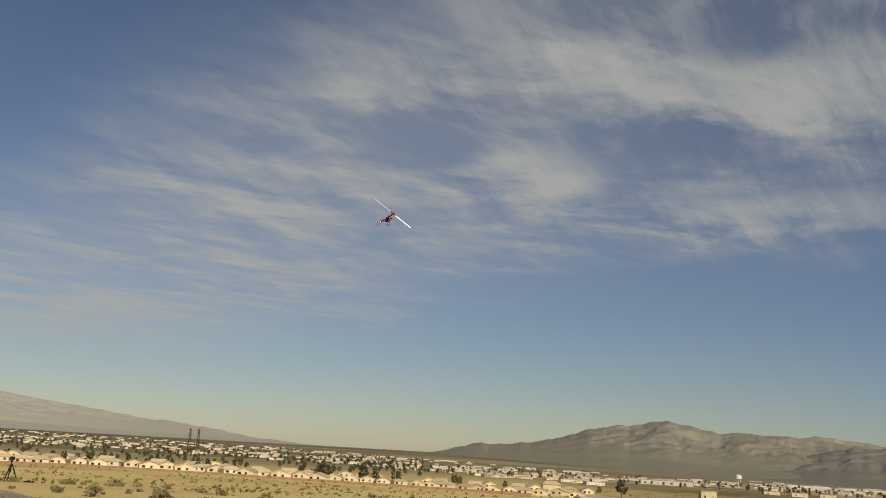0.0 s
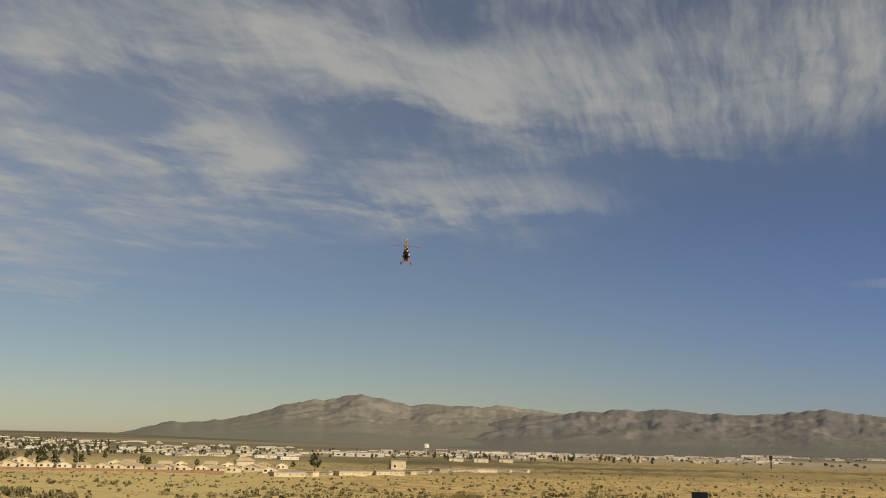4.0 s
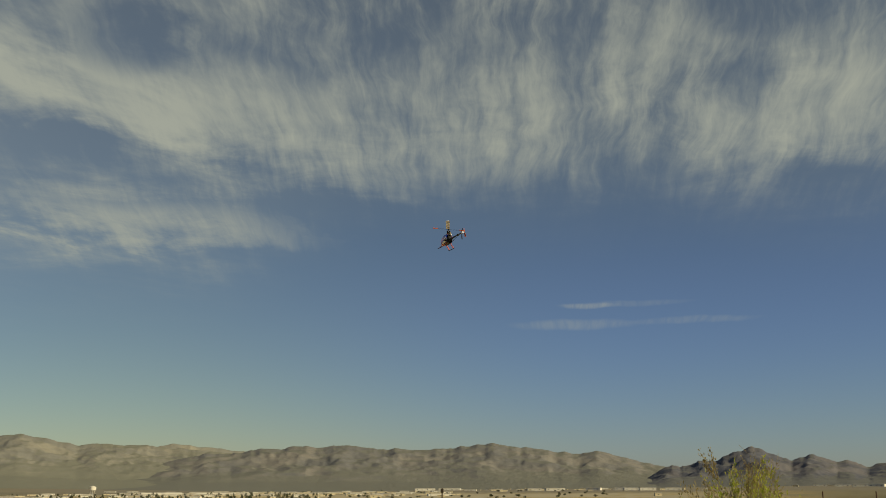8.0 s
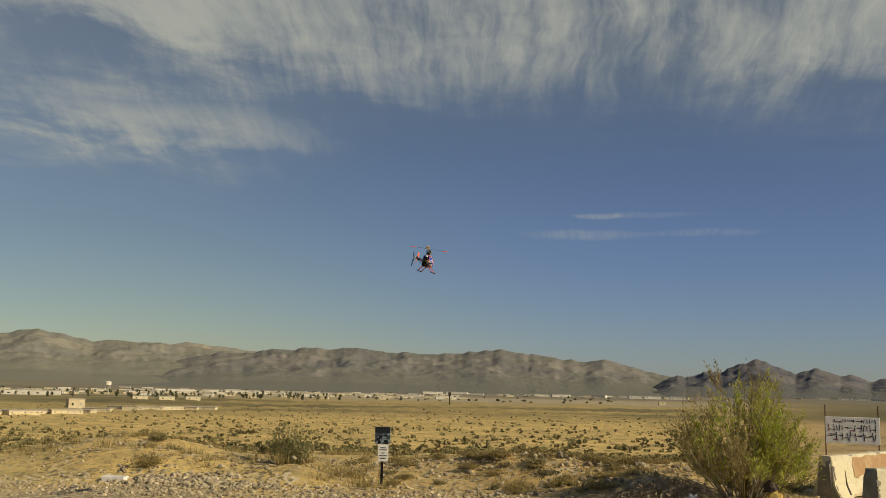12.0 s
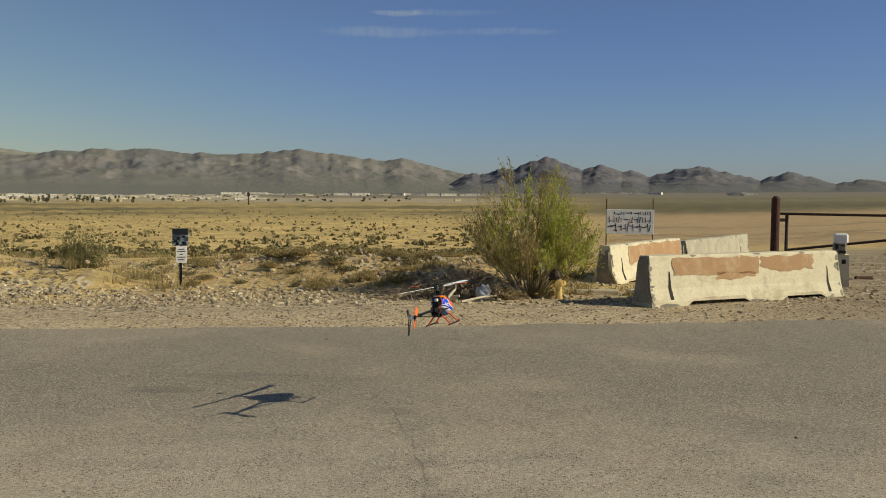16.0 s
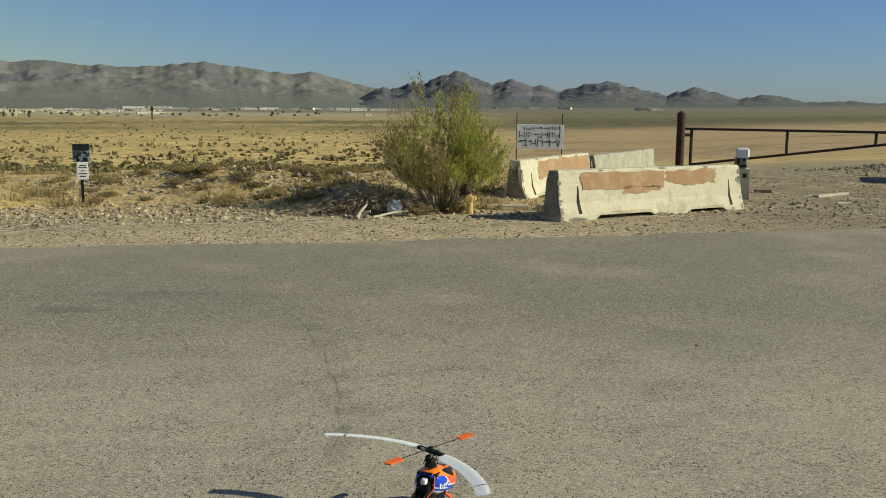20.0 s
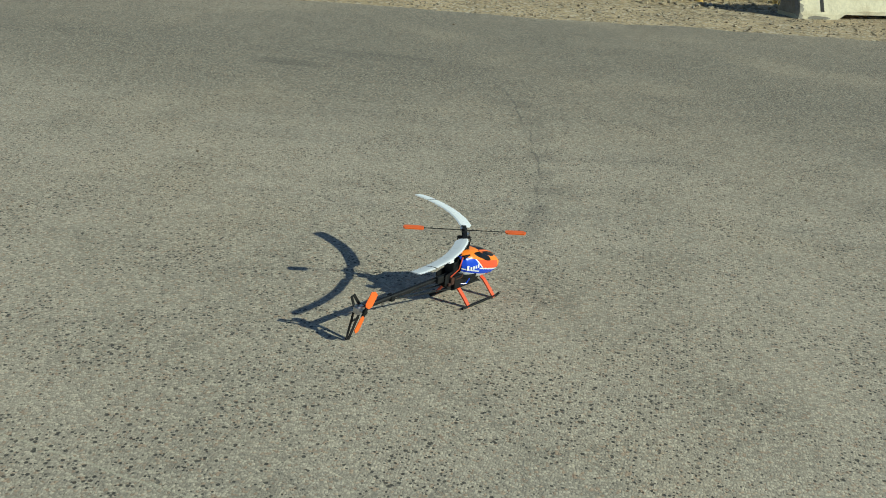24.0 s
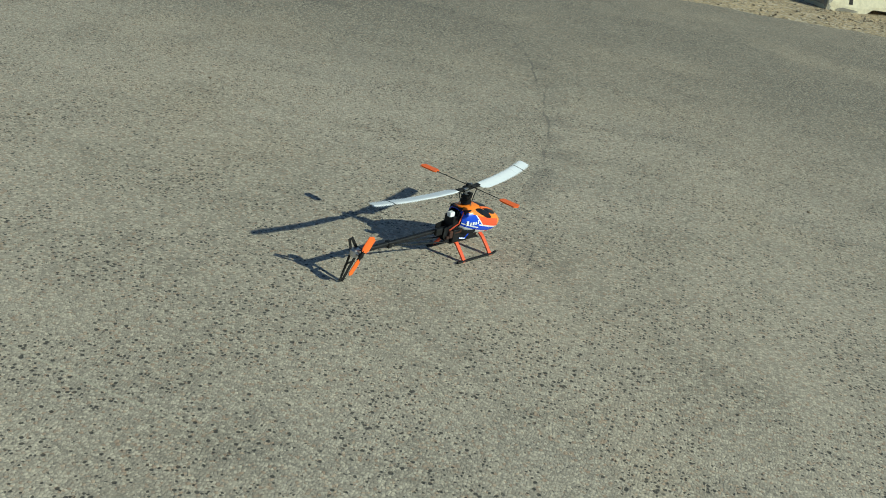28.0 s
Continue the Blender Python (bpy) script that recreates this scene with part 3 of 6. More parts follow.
def pebble(rng, k=0.3):
    bm = bmesh.new()
    bmesh.ops.create_icosphere(bm, subdivisions=1, radius=0.5)
    for v in bm.verts:
        v.co *= 1 + rng.uniform(-k, k)
        v.co.z *= 0.7
    return bm


# ---- land ----


def smooth01(t):
    t = min(1.0, max(0.0, t))
    return t * t * (3 - 2 * t)


def ground_z(x, y):
    """Height of the land: a level hilltop by the road that falls to a wide plain."""
    d = math.hypot(x, y)
    az = math.degrees(math.atan2(x, y))
    depth = float(np.interp(az, (-180, -110, -85, -5, 12, 25, 60, 100, 180), (3, 6, 20, 20, 15, 9, 8, 4, 3)))
    brow = float(np.interp(az, (-180, -85, -66, -50, 180), (24, 36, 36, 24, 24)))
    z = -depth * (1 - math.exp(-max(0.0, d - brow) / 270))
    far = float(np.interp(az, (-180, -80, -50, -24, -5, 16, 25, 60, 180), (-3, -4, -5, -44, -32, -14, 0, -5, -3)))
    t = smooth01((d - 1000) / 3300)
    z = z * (1 - t) + far * t
    off = y - edge_y(x)
    if off < 0 and -31 < x < 40 and y > -26:
        return -0.09
    lift = smooth01(off / 1.2)
    z += (lift - 1) * 0.045
    k = lift * (0.03 + 0.1 * smooth01((off - 2.5) / 4) + 0.35 * smooth01((d - 40) / 80) + 1.2 * smooth01((d - 300) / 600))
    z += k * (noise.noise(Vector((x * 0.45, y * 0.45, 0))) * 0.6 + noise.noise(Vector((x * 0.09, y * 0.09, 4))))
    for mx, my, rx, ry, h in ((-1.2, 18.2, 1.6, 1.2, 0.36), (-10.6, 16.4, 2.6, 1.0, 0.52), (-5.0, 18.5, 2.5, 1.0, 0.2), (14.5, 27.5, 3.2, 2.0, 0.4), (-7.45, 16.2, 0.75, 0.5, 0.3), (-1.3, 16.6, 0.9, 0.5, 0.3), (-3.4, 18.4, 1.1, 0.6, 0.28), (-12.2, 18.8, 2.4, 1.4, 0.5), (-4.6, 19.6, 1.6, 0.9, 0.3)):
        q = ((x - mx) / rx) ** 2 + ((y - my) / ry) ** 2
        if q < 6:
            z += h * math.exp(-q)
    return z


def build_ground():
    rings = [2.0 * (4950 / 2.0) ** (i / 169) for i in range(170)]
    azs = [-180 + 3 * i for i in range(30)] + [-90 + 0.45 * i for i in range(289)] + [40 + 3 * i for i in range(47)]
    verts = [(0, 0, -0.09)]
    for r in rings:
        for a in azs:
            x, y = r * math.sin(radians(a)), r * math.cos(radians(a))
            verts.append((x, y, ground_z(x, y)))
    k = len(azs)
    faces = [(0, 1 + (j + 1) % k, 1 + j) for j in range(k)]
    for i in range(len(rings) - 1):
        for j in range(k):
            a, b = 1 + i * k + j, 1 + i * k + (j + 1) % k
            faces.append((a, b, b + k, a + k))
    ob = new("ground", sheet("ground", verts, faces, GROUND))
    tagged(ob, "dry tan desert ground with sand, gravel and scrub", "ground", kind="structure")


def build_road():
    xs = [-30 + 0.2 * i for i in range(346)]
    verts, faces = [], []
    for x in xs:
        e = edge_y(x) + 0.12 * noise.noise(Vector((x * 1.7, 0, 0))) + 0.07 * noise.noise(Vector((x * 6.0, 3, 0))) + 0.3 * noise.noise(Vector((x * 0.35, 9, 0)))
        for y, z in ((e + 0.05, -0.12), (e, -0.012), (e - 0.15, 0.0), (e - 5, 0.0), (-25, 0.0)):
            verts.append((x, y, z))
    for i in range(len(xs) - 1):
        for j in range(4):
            a = i * 5 + j
            faces.append((a, a + 1, a + 6, a + 5))
    ob = new("road", sheet("road", verts, faces, ASPHALT, False))
    tagged(ob, "worn grey-brown asphalt with exposed aggregate and tar stains", "road", kind="structure")


def skyline(peaks, az):
    best = -9.0
    for a, e, k in peaks:
        d = az - a
        best = max(best, e - k * (math.sqrt(d * d + 0.09) - 0.3))
    return best


def mountain_range(name, label, az0, az1, dist, depth, peaks, mat, rough, seed, ends=(2.5, 2.5)):
    """A range whose crest rises to the given bearings, heights (degrees) and flank slopes, with spurs and gullies."""
    na, nr = int((az1 - az0) / 0.085), 84
    verts, faces = [], []
    for i in range(na + 1):
        az = az0 + (az1 - az0) * i / na
        el0 = skyline(peaks, az) + 0.05 * noise.noise(Vector((az * 1.6, seed, 0)))
        jag = rough * (0.07 * noise.noise(Vector((az * 2.2, seed, 5))) + 0.035 * noise.noise(Vector((az * 7, seed, 9))))
        fade = smooth01((az - az0) / ends[0]) * smooth01((az1 - az) / ends[1])
        s_, c_ = math.sin(radians(az)), math.cos(radians(az))
        for j in range(nr + 1):
            s = j / nr * 1.18
            r = dist - depth * (1 - s)
            x, y = r * s_, r * c_
            base = ground_z(x, y)
            el = el0 + jag * min(1.0, s) ** 7
            crest = (EYE + r * math.tan(radians(el)) - base) * fade + 0
            if s <= 1:
                f = 0.26 * min(1, s / 0.5) + 0.74 * max(0.0, (s - 0.42) / 0.58) ** 1.1
            else:
                f = 1 - (s - 1) * 2.2
            q = Vector((x * 0.0021 + y * 0.0011, y * 0.0024 - x * 0.001, seed))
            ridge = 0.7 * (1 - 2 * abs(noise.noise(q))) + 0.42 * (1 - 2 * abs(noise.noise(q * 2.3 + Vector((3, 1, 0))))) + 0.3 * (1 - 2 * abs(noise.noise(q * 5.1))) + 0.16 * (1 - 2 * abs(noise.noise(q * 11.3)))
            mid = math.sin(math.pi * min(1.0, max(0.0, (s - 0.36) / 0.67)))
            z = base - 3 + (crest + 3) * max(0.0, f * (1 - rough * 0.35 * mid * (1.05 - ridge)))
            verts.append((x, y, z))
    k = nr + 1
    for i in range(na):
        for j in range(nr):
            a = i * k + j
            faces.append((a, a + 1, a + k + 1, a + k))
    ob = new(name, sheet(name, verts, faces, mat, True))
    tagged(ob, label, "mountain range", kind="structure")


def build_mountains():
    # haze is put into these rock colours: paler, bluer and low in contrast
    tan = mountain_material("mountain_tan_rock_haze", (0.3, 0.278, 0.223), (0.23, 0.222, 0.195), (0.225, 0.22, 0.172))
    grey = mountain_material("mountain_grey_rock_haze", (0.178, 0.164, 0.166), (0.112, 0.115, 0.138), (0.155, 0.154, 0.143))
    brown = mountain_material("mountain_brown_rock_haze", (0.243, 0.224, 0.198), (0.172, 0.169, 0.166), (0.188, 0.185, 0.156))
    pale = mountain_material("mountain_pale_rock_haze", (0.42, 0.415, 0.37), (0.38, 0.375, 0.345), (0.39, 0.385, 0.33))
    mountain_range("mountain_range_west", "long mountain slope behind the town, pale with painted haze", -86, -52, 4750, 900,
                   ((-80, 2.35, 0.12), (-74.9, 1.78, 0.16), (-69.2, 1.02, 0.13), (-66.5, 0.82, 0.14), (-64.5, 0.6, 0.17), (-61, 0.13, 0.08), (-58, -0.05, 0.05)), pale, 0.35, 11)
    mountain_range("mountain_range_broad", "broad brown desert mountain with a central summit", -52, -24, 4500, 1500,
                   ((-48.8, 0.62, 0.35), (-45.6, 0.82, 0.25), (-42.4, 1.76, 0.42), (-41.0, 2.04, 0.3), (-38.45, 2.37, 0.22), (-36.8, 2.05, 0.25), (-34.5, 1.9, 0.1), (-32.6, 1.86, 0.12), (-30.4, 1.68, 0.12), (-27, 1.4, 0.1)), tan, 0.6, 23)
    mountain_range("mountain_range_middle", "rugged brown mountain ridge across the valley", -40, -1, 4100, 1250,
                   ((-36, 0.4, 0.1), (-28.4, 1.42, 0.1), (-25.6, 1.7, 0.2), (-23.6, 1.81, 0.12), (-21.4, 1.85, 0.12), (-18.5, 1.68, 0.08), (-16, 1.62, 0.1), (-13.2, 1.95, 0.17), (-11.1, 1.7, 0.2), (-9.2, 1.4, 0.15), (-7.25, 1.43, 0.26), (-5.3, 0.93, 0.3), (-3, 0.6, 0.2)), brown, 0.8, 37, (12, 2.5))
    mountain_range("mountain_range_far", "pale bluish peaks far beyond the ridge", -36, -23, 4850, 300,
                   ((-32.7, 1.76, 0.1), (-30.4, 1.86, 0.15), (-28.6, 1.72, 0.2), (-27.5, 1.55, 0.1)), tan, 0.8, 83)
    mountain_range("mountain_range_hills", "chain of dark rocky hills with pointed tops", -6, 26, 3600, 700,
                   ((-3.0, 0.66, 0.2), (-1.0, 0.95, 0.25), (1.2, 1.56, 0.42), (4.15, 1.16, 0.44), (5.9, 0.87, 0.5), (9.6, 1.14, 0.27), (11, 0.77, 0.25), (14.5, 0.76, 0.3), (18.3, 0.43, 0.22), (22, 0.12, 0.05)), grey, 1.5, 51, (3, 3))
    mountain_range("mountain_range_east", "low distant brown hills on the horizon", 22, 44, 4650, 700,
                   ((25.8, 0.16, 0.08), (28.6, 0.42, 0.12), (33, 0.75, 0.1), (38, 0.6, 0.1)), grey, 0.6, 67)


# ---- town ----


def at_bearing(az, el, lift=0.0):
    """The place on the land that is seen along a bearing at a depression."""
    s, c, t = math.sin(radians(az)), math.cos(radians(az)), math.tan(radians(el))
    d = 60.0
    while d < 3400 and EYE + d * t > ground_z(d * s, d * c):
        d *= 1.01
    return Vector((d * s, d * c, ground_z(d * s, d * c) + lift)), d


def make_house(w, l, h, rise, seed):
    """A single-storey stucco house with a hipped tile roof, windows and a garage door; its front faces -y."""
    house = thing("house", Matrix(), "tan stucco house with a tiled hip roof in a row", "house", "row of houses")
    bm = bmesh.new()
    box(bm, (0, 0, h / 2 - 0.5), (w, l, h + 1))
    part("wall", bm, STUCCO, house)
    bm = bmesh.new()
    o = 0.5
    if seed % 2:
        # gable to the front
        for s in (-1, 1):
            e = [bm.verts.new(p) for p in ((s * (w / 2 + o), -l / 2 - o, h - 0.15), (s * (w / 2 + o), l / 2 + o, h - 0.15), (0, l / 2 + o, h + rise), (0, -l / 2 - o, h + rise))]
            u = [bm.verts.new(v.co + Vector((0, 0, 0.25))) for v in e]
            bm.faces.new(u if s > 0 else u[::-1])
            bm.faces.new(e[::-1] if s > 0 else e)
            for q in range(4):
                bm.faces.new((e[q], e[(q + 1) % 4], u[(q + 1) % 4], u[q]))
        part("roof", bm, ROOF, house)
        bm = bmesh.new()
        prism(bm, [(-w / 2, h), (w / 2, h), (0, h + rise)], -l / 2, l / 2, Matrix(((1, 0, 0, 0), (0, 0, 1, 0), (0, 1, 0, 0), (0, 0, 0, 1))))
        part("gable", bm, STUCCO, house)
    else:
        base = [bm.verts.new((sx * (w / 2 + o), sy * (l / 2 + o), h)) for sx, sy in ((-1, -1), (1, -1), (1, 1), (-1, 1))]
        base2 = [bm.verts.new((v.co.x, v.co.y, h + 0.2)) for v in base]
        r = [bm.verts.new((sx * w * 0.3, 0, h + rise)) for sx in (-1, 1)]
        bm.faces.new(base[::-1])
        for i in range(4):
            bm.faces.new((base[i], base[(i + 1) % 4], base2[(i + 1) % 4], base2[i]))
        bm.faces.new((base2[0], base2[1], r[1], r[0]))
        bm.faces.new((base2[2], base2[3], r[0], r[1]))
        bm.faces.new((base2[1], base2[2], r[1]))
        bm.faces.new((base2[3], base2[0], r[0]))
        part("roof", bm, ROOF, house)
    for i, (x, ww, wh, z) in enumerate(((-w * 0.3, 1.8, 1.2, 1.5), (w * 0.08, 1.2, 1.2, 1.5))):
        bm = bmesh.new()
        box(bm, (x, -l / 2 - 0.02, z), (ww, 0.1, wh))
        part("window", bm, GLASS, house)
    bm = bmesh.new()
    box(bm, (w * 0.32, -l / 2 - 0.02, 1.1), (3.6, 0.12, 2.2))
    part("garage_door", bm, SHED_WHITE, house)
    return house


def make_shed(w, l, h, wall, name, label, group, bays):
    shed = thing(name, Matrix(), label, "building", group)
    bm = bmesh.new()
    box(bm, (0, 0, h / 2 - 0.5), (w, l, h + 1))
    part("wall", bm, wall, shed)
    bm = bmesh.new()
    box(bm, (0, 0, h + 0.15), (w + 0.6, l + 0.6, 0.35), bevel=0.1)
    part("roof", bm, SHED_ROOF, shed)
    for i in range(bays):
        bm = bmesh.new()
        x = -w / 2 + (i + 0.5) * w / bays
        box(bm, (x, -l / 2 - 0.03, h * 0.4), (w / bays * 0.22, 0.12, h * 0.26))
        part("loading_door" if i % 2 else "window", bm, GLASS if i % 2 == 0 else SHED_ROOF, shed)
    return shed


def make_tree(rng, h):
    tree = thing("tree", Matrix(), "dark green shade tree among the houses", "tree", "town trees")
    bm = bmesh.new()
    tube(bm, (0, 0, -0.5), (0, 0, h * 0.4), h * 0.035, h * 0.02, 6)
    for i in range(4):
        a = i * 1.6
        tube(bm, (0, 0, h * 0.35), (math.cos(a) * h * 0.2, math.sin(a) * h * 0.2, h * 0.62), h * 0.018, h * 0.006, 5)
    part("trunk", bm, BARK, tree)
    bm = bmesh.new()
    for i in range(90):
        a, r, z = rng.uniform(0, 6.28), rng.random() ** 0.5, rng.uniform(0.25, 1)
        rad = h * 0.36 * r * (1.1 - abs(z - 0.55) * 1.2)
        c = Vector((math.cos(a) * rad, math.sin(a) * rad, z * h))
        q = Euler((rng.uniform(0, 6), rng.uniform(0, 6), rng.uniform(0, 6))).to_matrix()
        s = h * rng.uniform(0.05, 0.11)
        vs = [bm.verts.new(c + q @ Vector(p) * s) for p in ((-1, -0.6, 0), (1, -0.5, 0.2), (0.6, 0.9, -0.2), (-0.7, 0.7, 0.3))]
        bm.faces.new(vs[:3])
        bm.faces.new((vs[0], vs[2], vs[3]))
    part("crown", bm, TREE, tree)
    return tree


def spread(proto, m, used):
    """Place the prototype itself first, then copies of it."""
    if proto not in used:
        used.add(proto)
        proto.matrix_world = m
        return proto
    return copy_thing(proto, m @ Matrix.Diagonal((*(1 / k for k in proto.scale), 1)))


def join_far(name, label, category, places):
    """One mesh of many far copies: (thing, pose) pairs."""
    verts, faces, which, mats = [], [], [], []
    for proto, m in places:
        for ob in proto.children:
            mat = ob.data.materials[0]
            if mat not in mats:
                mats.append(mat)
            b = len(verts)
            verts.extend(m @ v.co for v in ob.data.vertices)
            for p in ob.data.polygons:
                faces.append(tuple(b + k for k in p.vertices))
                which.append(mats.index(mat))
    me = sheet(name, verts, faces, mats[0], False)
    for mat in mats[1:]:
        me.materials.append(mat)
    me.polygons.foreach_set("material_index", which)
    tagged(new(name, me), label, category, kind="stuff")


def build_town():
    rng = random.Random(5)
    used = set()
    far_trees, far_houses = [], []
    houses = [make_house(9.5, 9, 2.6, 1.9, 1), make_house(10, 8, 2.6, 1.8, 2), make_house(11.5, 9, 2.5, 2.1, 3), make_house(9, 7, 4.6, 1.7, 4)]

    def facing(az, el, turn=0.0, lift=0.0):
        p, d = at_bearing(az, el, lift)
        return Matrix.Translation(p) @ Matrix.Rotation(radians(-az + turn), 4, "Z")

    az = -77.0
    while az < -43:
        el = float(np.interp(az, (-77, -70, -60, -45), (-1.84, -1.8, -1.96, -2.1))) + rng.uniform(-0.03, 0.06)
        k = float(np.interp(az, (-62, -54), (1.0, 0.74)))
        spread(rng.choice(houses[:3] + houses[:1]), facing(az, el, rng.choice((-18, 20, 6, -5))) @ Matrix.Scale(k, 4), used)
        if rng.random() < 0.6:
            spread(rng.choice(houses[:3]), facing(az + 0.5, el + 0.16 + rng.uniform(0, 0.1), rng.choice((-18, 20, 75))) @ Matrix.Scale(k, 4), used)
        az += rng.uniform(0.72, 1.1)
    trees = [make_tree(rng, 7), make_tree(rng, 9), make_tree(rng, 6)]
    low_trees = [make_tree(rng, 4.2), make_tree(rng, 5)]
    for i in range(560):
        a = rng.uniform(-78, -52)
        e = rng.uniform(-1.55, -0.8) if i < 170 else rng.uniform(-0.95, -0.2)
        if i < 170:
            spread(rng.choice(low_trees), facing(a, e, rng.uniform(0, 360)), used)
        else:
            far_trees.append((rng.choice(low_trees), facing(a, e + float(np.interp(a, (-78, -52), (0.1, -0.3))), rng.uniform(0, 360))))
    for i in range(26):
        a = rng.uniform(-77, -40)
        spread(rng.choice(low_trees + trees[2:]), facing(a, float(np.interp(a, (-77, -70, -60, -45), (-1.6, -1.58, -1.74, -1.86))), rng.uniform(0, 360)), used)
    for a, e in ((-57.6, -1.86), (-57.2, -1.87), (-55.3, -1.9), (-54.6, -1.88), (-40.9, -1.95)):
        spread(rng.choice(trees[:2]), facing(a, e, rng.uniform(0, 360)), used)
    # brown boundary wall below the houses
    seg = None
    for i in range(44):
        a = -77.3 + i * 0.72
        m = facing(a, float(np.interp(a, (-77, -70, -60, -45), (-1.92, -1.88, -2.04, -2.2))), 4)
        if seg:
            copy_thing(seg, m)
            continue
        seg = thing("block_wall", m, "low brown block wall below the houses", "wall", "boundary walls")
        bm = bmesh.new()
        box(bm, (0, 0, 0.4), (7.6, 0.25, 1.6))
        part("masonry", bm, BRICK, seg)
        bm = bmesh.new()
        box(bm, (0, 0, 1.24), (7.7, 0.35, 0.09))
        part("coping", bm, BRICK, seg)
    for i in range(260):
        a, e = rng.uniform(-56, -22), rng.uniform(-1.25, -0.85)
        if i < 60:
            spread(rng.choice(low_trees), facing(a, e, rng.uniform(0, 360)), used)
        else:
            far_trees.append((rng.choice(low_trees), facing(a, e, rng.uniform(0, 360)) @ Matrix.Scale(0.8, 4)))
    # far housing and stores
    small = [make_shed(13, 9, 2.6, STUCCO, "building", "low tan flat-roofed building in the far town", "far town buildings", 2),
             make_shed(20, 12, 2.9, SHED_WHITE, "building", "white flat-roofed commercial building in the far town", "far town buildings", 5),
             make_shed(8, 7, 2.5, STUCCO, "building", "small pale flat-roofed building in the far town", "far town buildings", 1)]
    for i in range(640):
        a = rng.uniform(-78, -42)
        e0 = float(np.interp(a, (-78, -60, -44), (-0.13, -0.32, -0.7)))
        m = facing(a, e0 - (0.62 * rng.random() ** 1.2 if i > 150 else rng.uniform(0.35, 0.68)), rng.uniform(-25, 25)) @ Matrix.Diagonal((rng.uniform(0.5, 1.0), rng.uniform(0.6, 1.0), rng.uniform(0.5, 0.85), 1))
        proto = rng.choice(small + small[::2])
        if i < 150:
            spread(proto, m, used)
        else:
            far_houses.append((proto, m))
    for i in range(85):
        a = rng.uniform(-45, -23)
        spread(rng.choice(small), facing(a, -0.8 - rng.uniform(0, 0.28), rng.uniform(-15, 15)) @ Matrix.Diagonal((0.9, 0.9, rng.uniform(0.5, 0.9), 1)), used)
    long = make_shed(54, 24, 4.4, SHED_WHITE, "warehouse", "long white warehouse on the desert plain", "warehouses", 4)
    mid = make_shed(30, 16, 4.2, SHED_WHITE, "warehouse", "white warehouse on the desert plain", "warehouses", 3)
    for a, e in ((-31.2, -0.88), (-28.3, -0.9), (-38.5, -1.12), (-16.8, -0.66), (-15.4, -0.65), (-13.2, -0.6)):
        spread(long, facing(a, e, rng.uniform(-8, 8)), used)
    for i in range(18):
        spread(rng.choice((mid, small[0], small[2])), facing(rng.uniform(-11, -2.8), -0.64 - rng.uniform(0, 0.05), rng.uniform(-15, 15)), used)
    for i in range(20):
        spread(rng.choice((small[0], small[2], mid)), facing(rng.choice((3.2, 4.6, 5.2, 5.6, 6.3, 6.9, 7.2, 11.6, 12.2, 12.8)) + rng.uniform(-0.2, 0.2), -0.46 - rng.uniform(0, 0.05), rng.uniform(-15, 15)), used)
    # low pale blocks in a long row, flattened to fit the camera's view, and single sheds
    home = make_shed(14, 6, 1.4, STUCCO, "mobile_home", "low pale block in a long row", "mobile homes", 5)
    for i in range(15):
        a = -42.5 + i * 0.93 + rng.uniform(-0.2, 0.2)
        spread(home, facing(a, float(np.interp(a, (-42.5, -36.5, -33.5), (-2.26, -2.1, -1.84))) + rng.uniform(-0.02, 0.03), rng.uniform(-30, 30)), used)
    barn = make_shed(9, 8, 4.8, STUCCO, "building", "square tan block building on open ground", "", 2)
    barn.matrix_world = facing(-36.3, -1.78, 12)
    for a, e in ((-33.0, -1.3), (-31.6, -1.3), (-30.2, -1.29)):
        spread(small[0], facing(a, e, 5), used)
    spread(small[2], facing(-3.9, -0.95, 10), used)
    for i in range(9):
        spread(rng.choice(low_trees), facing(26.6 + i * 0.35, -0.64 + rng.uniform(-0.03, 0.03), i * 40) @ Matrix.Diagonal((1.7, 1.7, 0.5, 1)), used)
    for i in range(255):
        a = rng.uniform(-34, -15) if i < 210 else rng.uniform(-15, 1)
        e = (-0.86 + rng.gauss(0, 0.07)) if i < 210 else (-0.66 + rng.gauss(0, 0.03))
        far_houses.append((rng.choice(small), facing(a, e, rng.uniform(-15, 15)) @ Matrix.Diagonal((rng.uniform(0.6, 1.6), 0.8, rng.uniform(0.4, 0.9), 1))))
    for i in range(130):
        a = rng.uniform(-36, -6)
        far_trees.append((rng.choice(low_trees), facing(a, rng.uniform(-1.12, -0.72), rng.uniform(0, 360)) @ Matrix.Diagonal((1.2, 1.2, rng.uniform(0.35, 0.7), 1))))
    join_far("far_trees", "dark dots of trees between the far town buildings", "trees", far_trees)
    join_far("far_buildings", "pale low buildings spread over the far town", "buildings", far_houses)
    # two storey house with dark upper windows
    spread(houses[3], facing(-44.8, -2.0, 10), used)
    # tower with a white tank
    p, d = at_bearing(-34.7, -0.95)
    tank = thing("water_tower", Matrix.Translation(p), "white water tower above the far buildings", "tower")
    bm = bmesh.new()
    for i in range(4):
        a = i * math.pi / 2 + 0.7
        tube(bm, (4 * math.cos(a), 4 * math.sin(a), -1), (2 * math.cos(a), 2 * math.sin(a), 9), 0.35, 0.3, 6)
    part("leg_frame", bm, SHED_WHITE, tank)
    bm = bmesh.new()
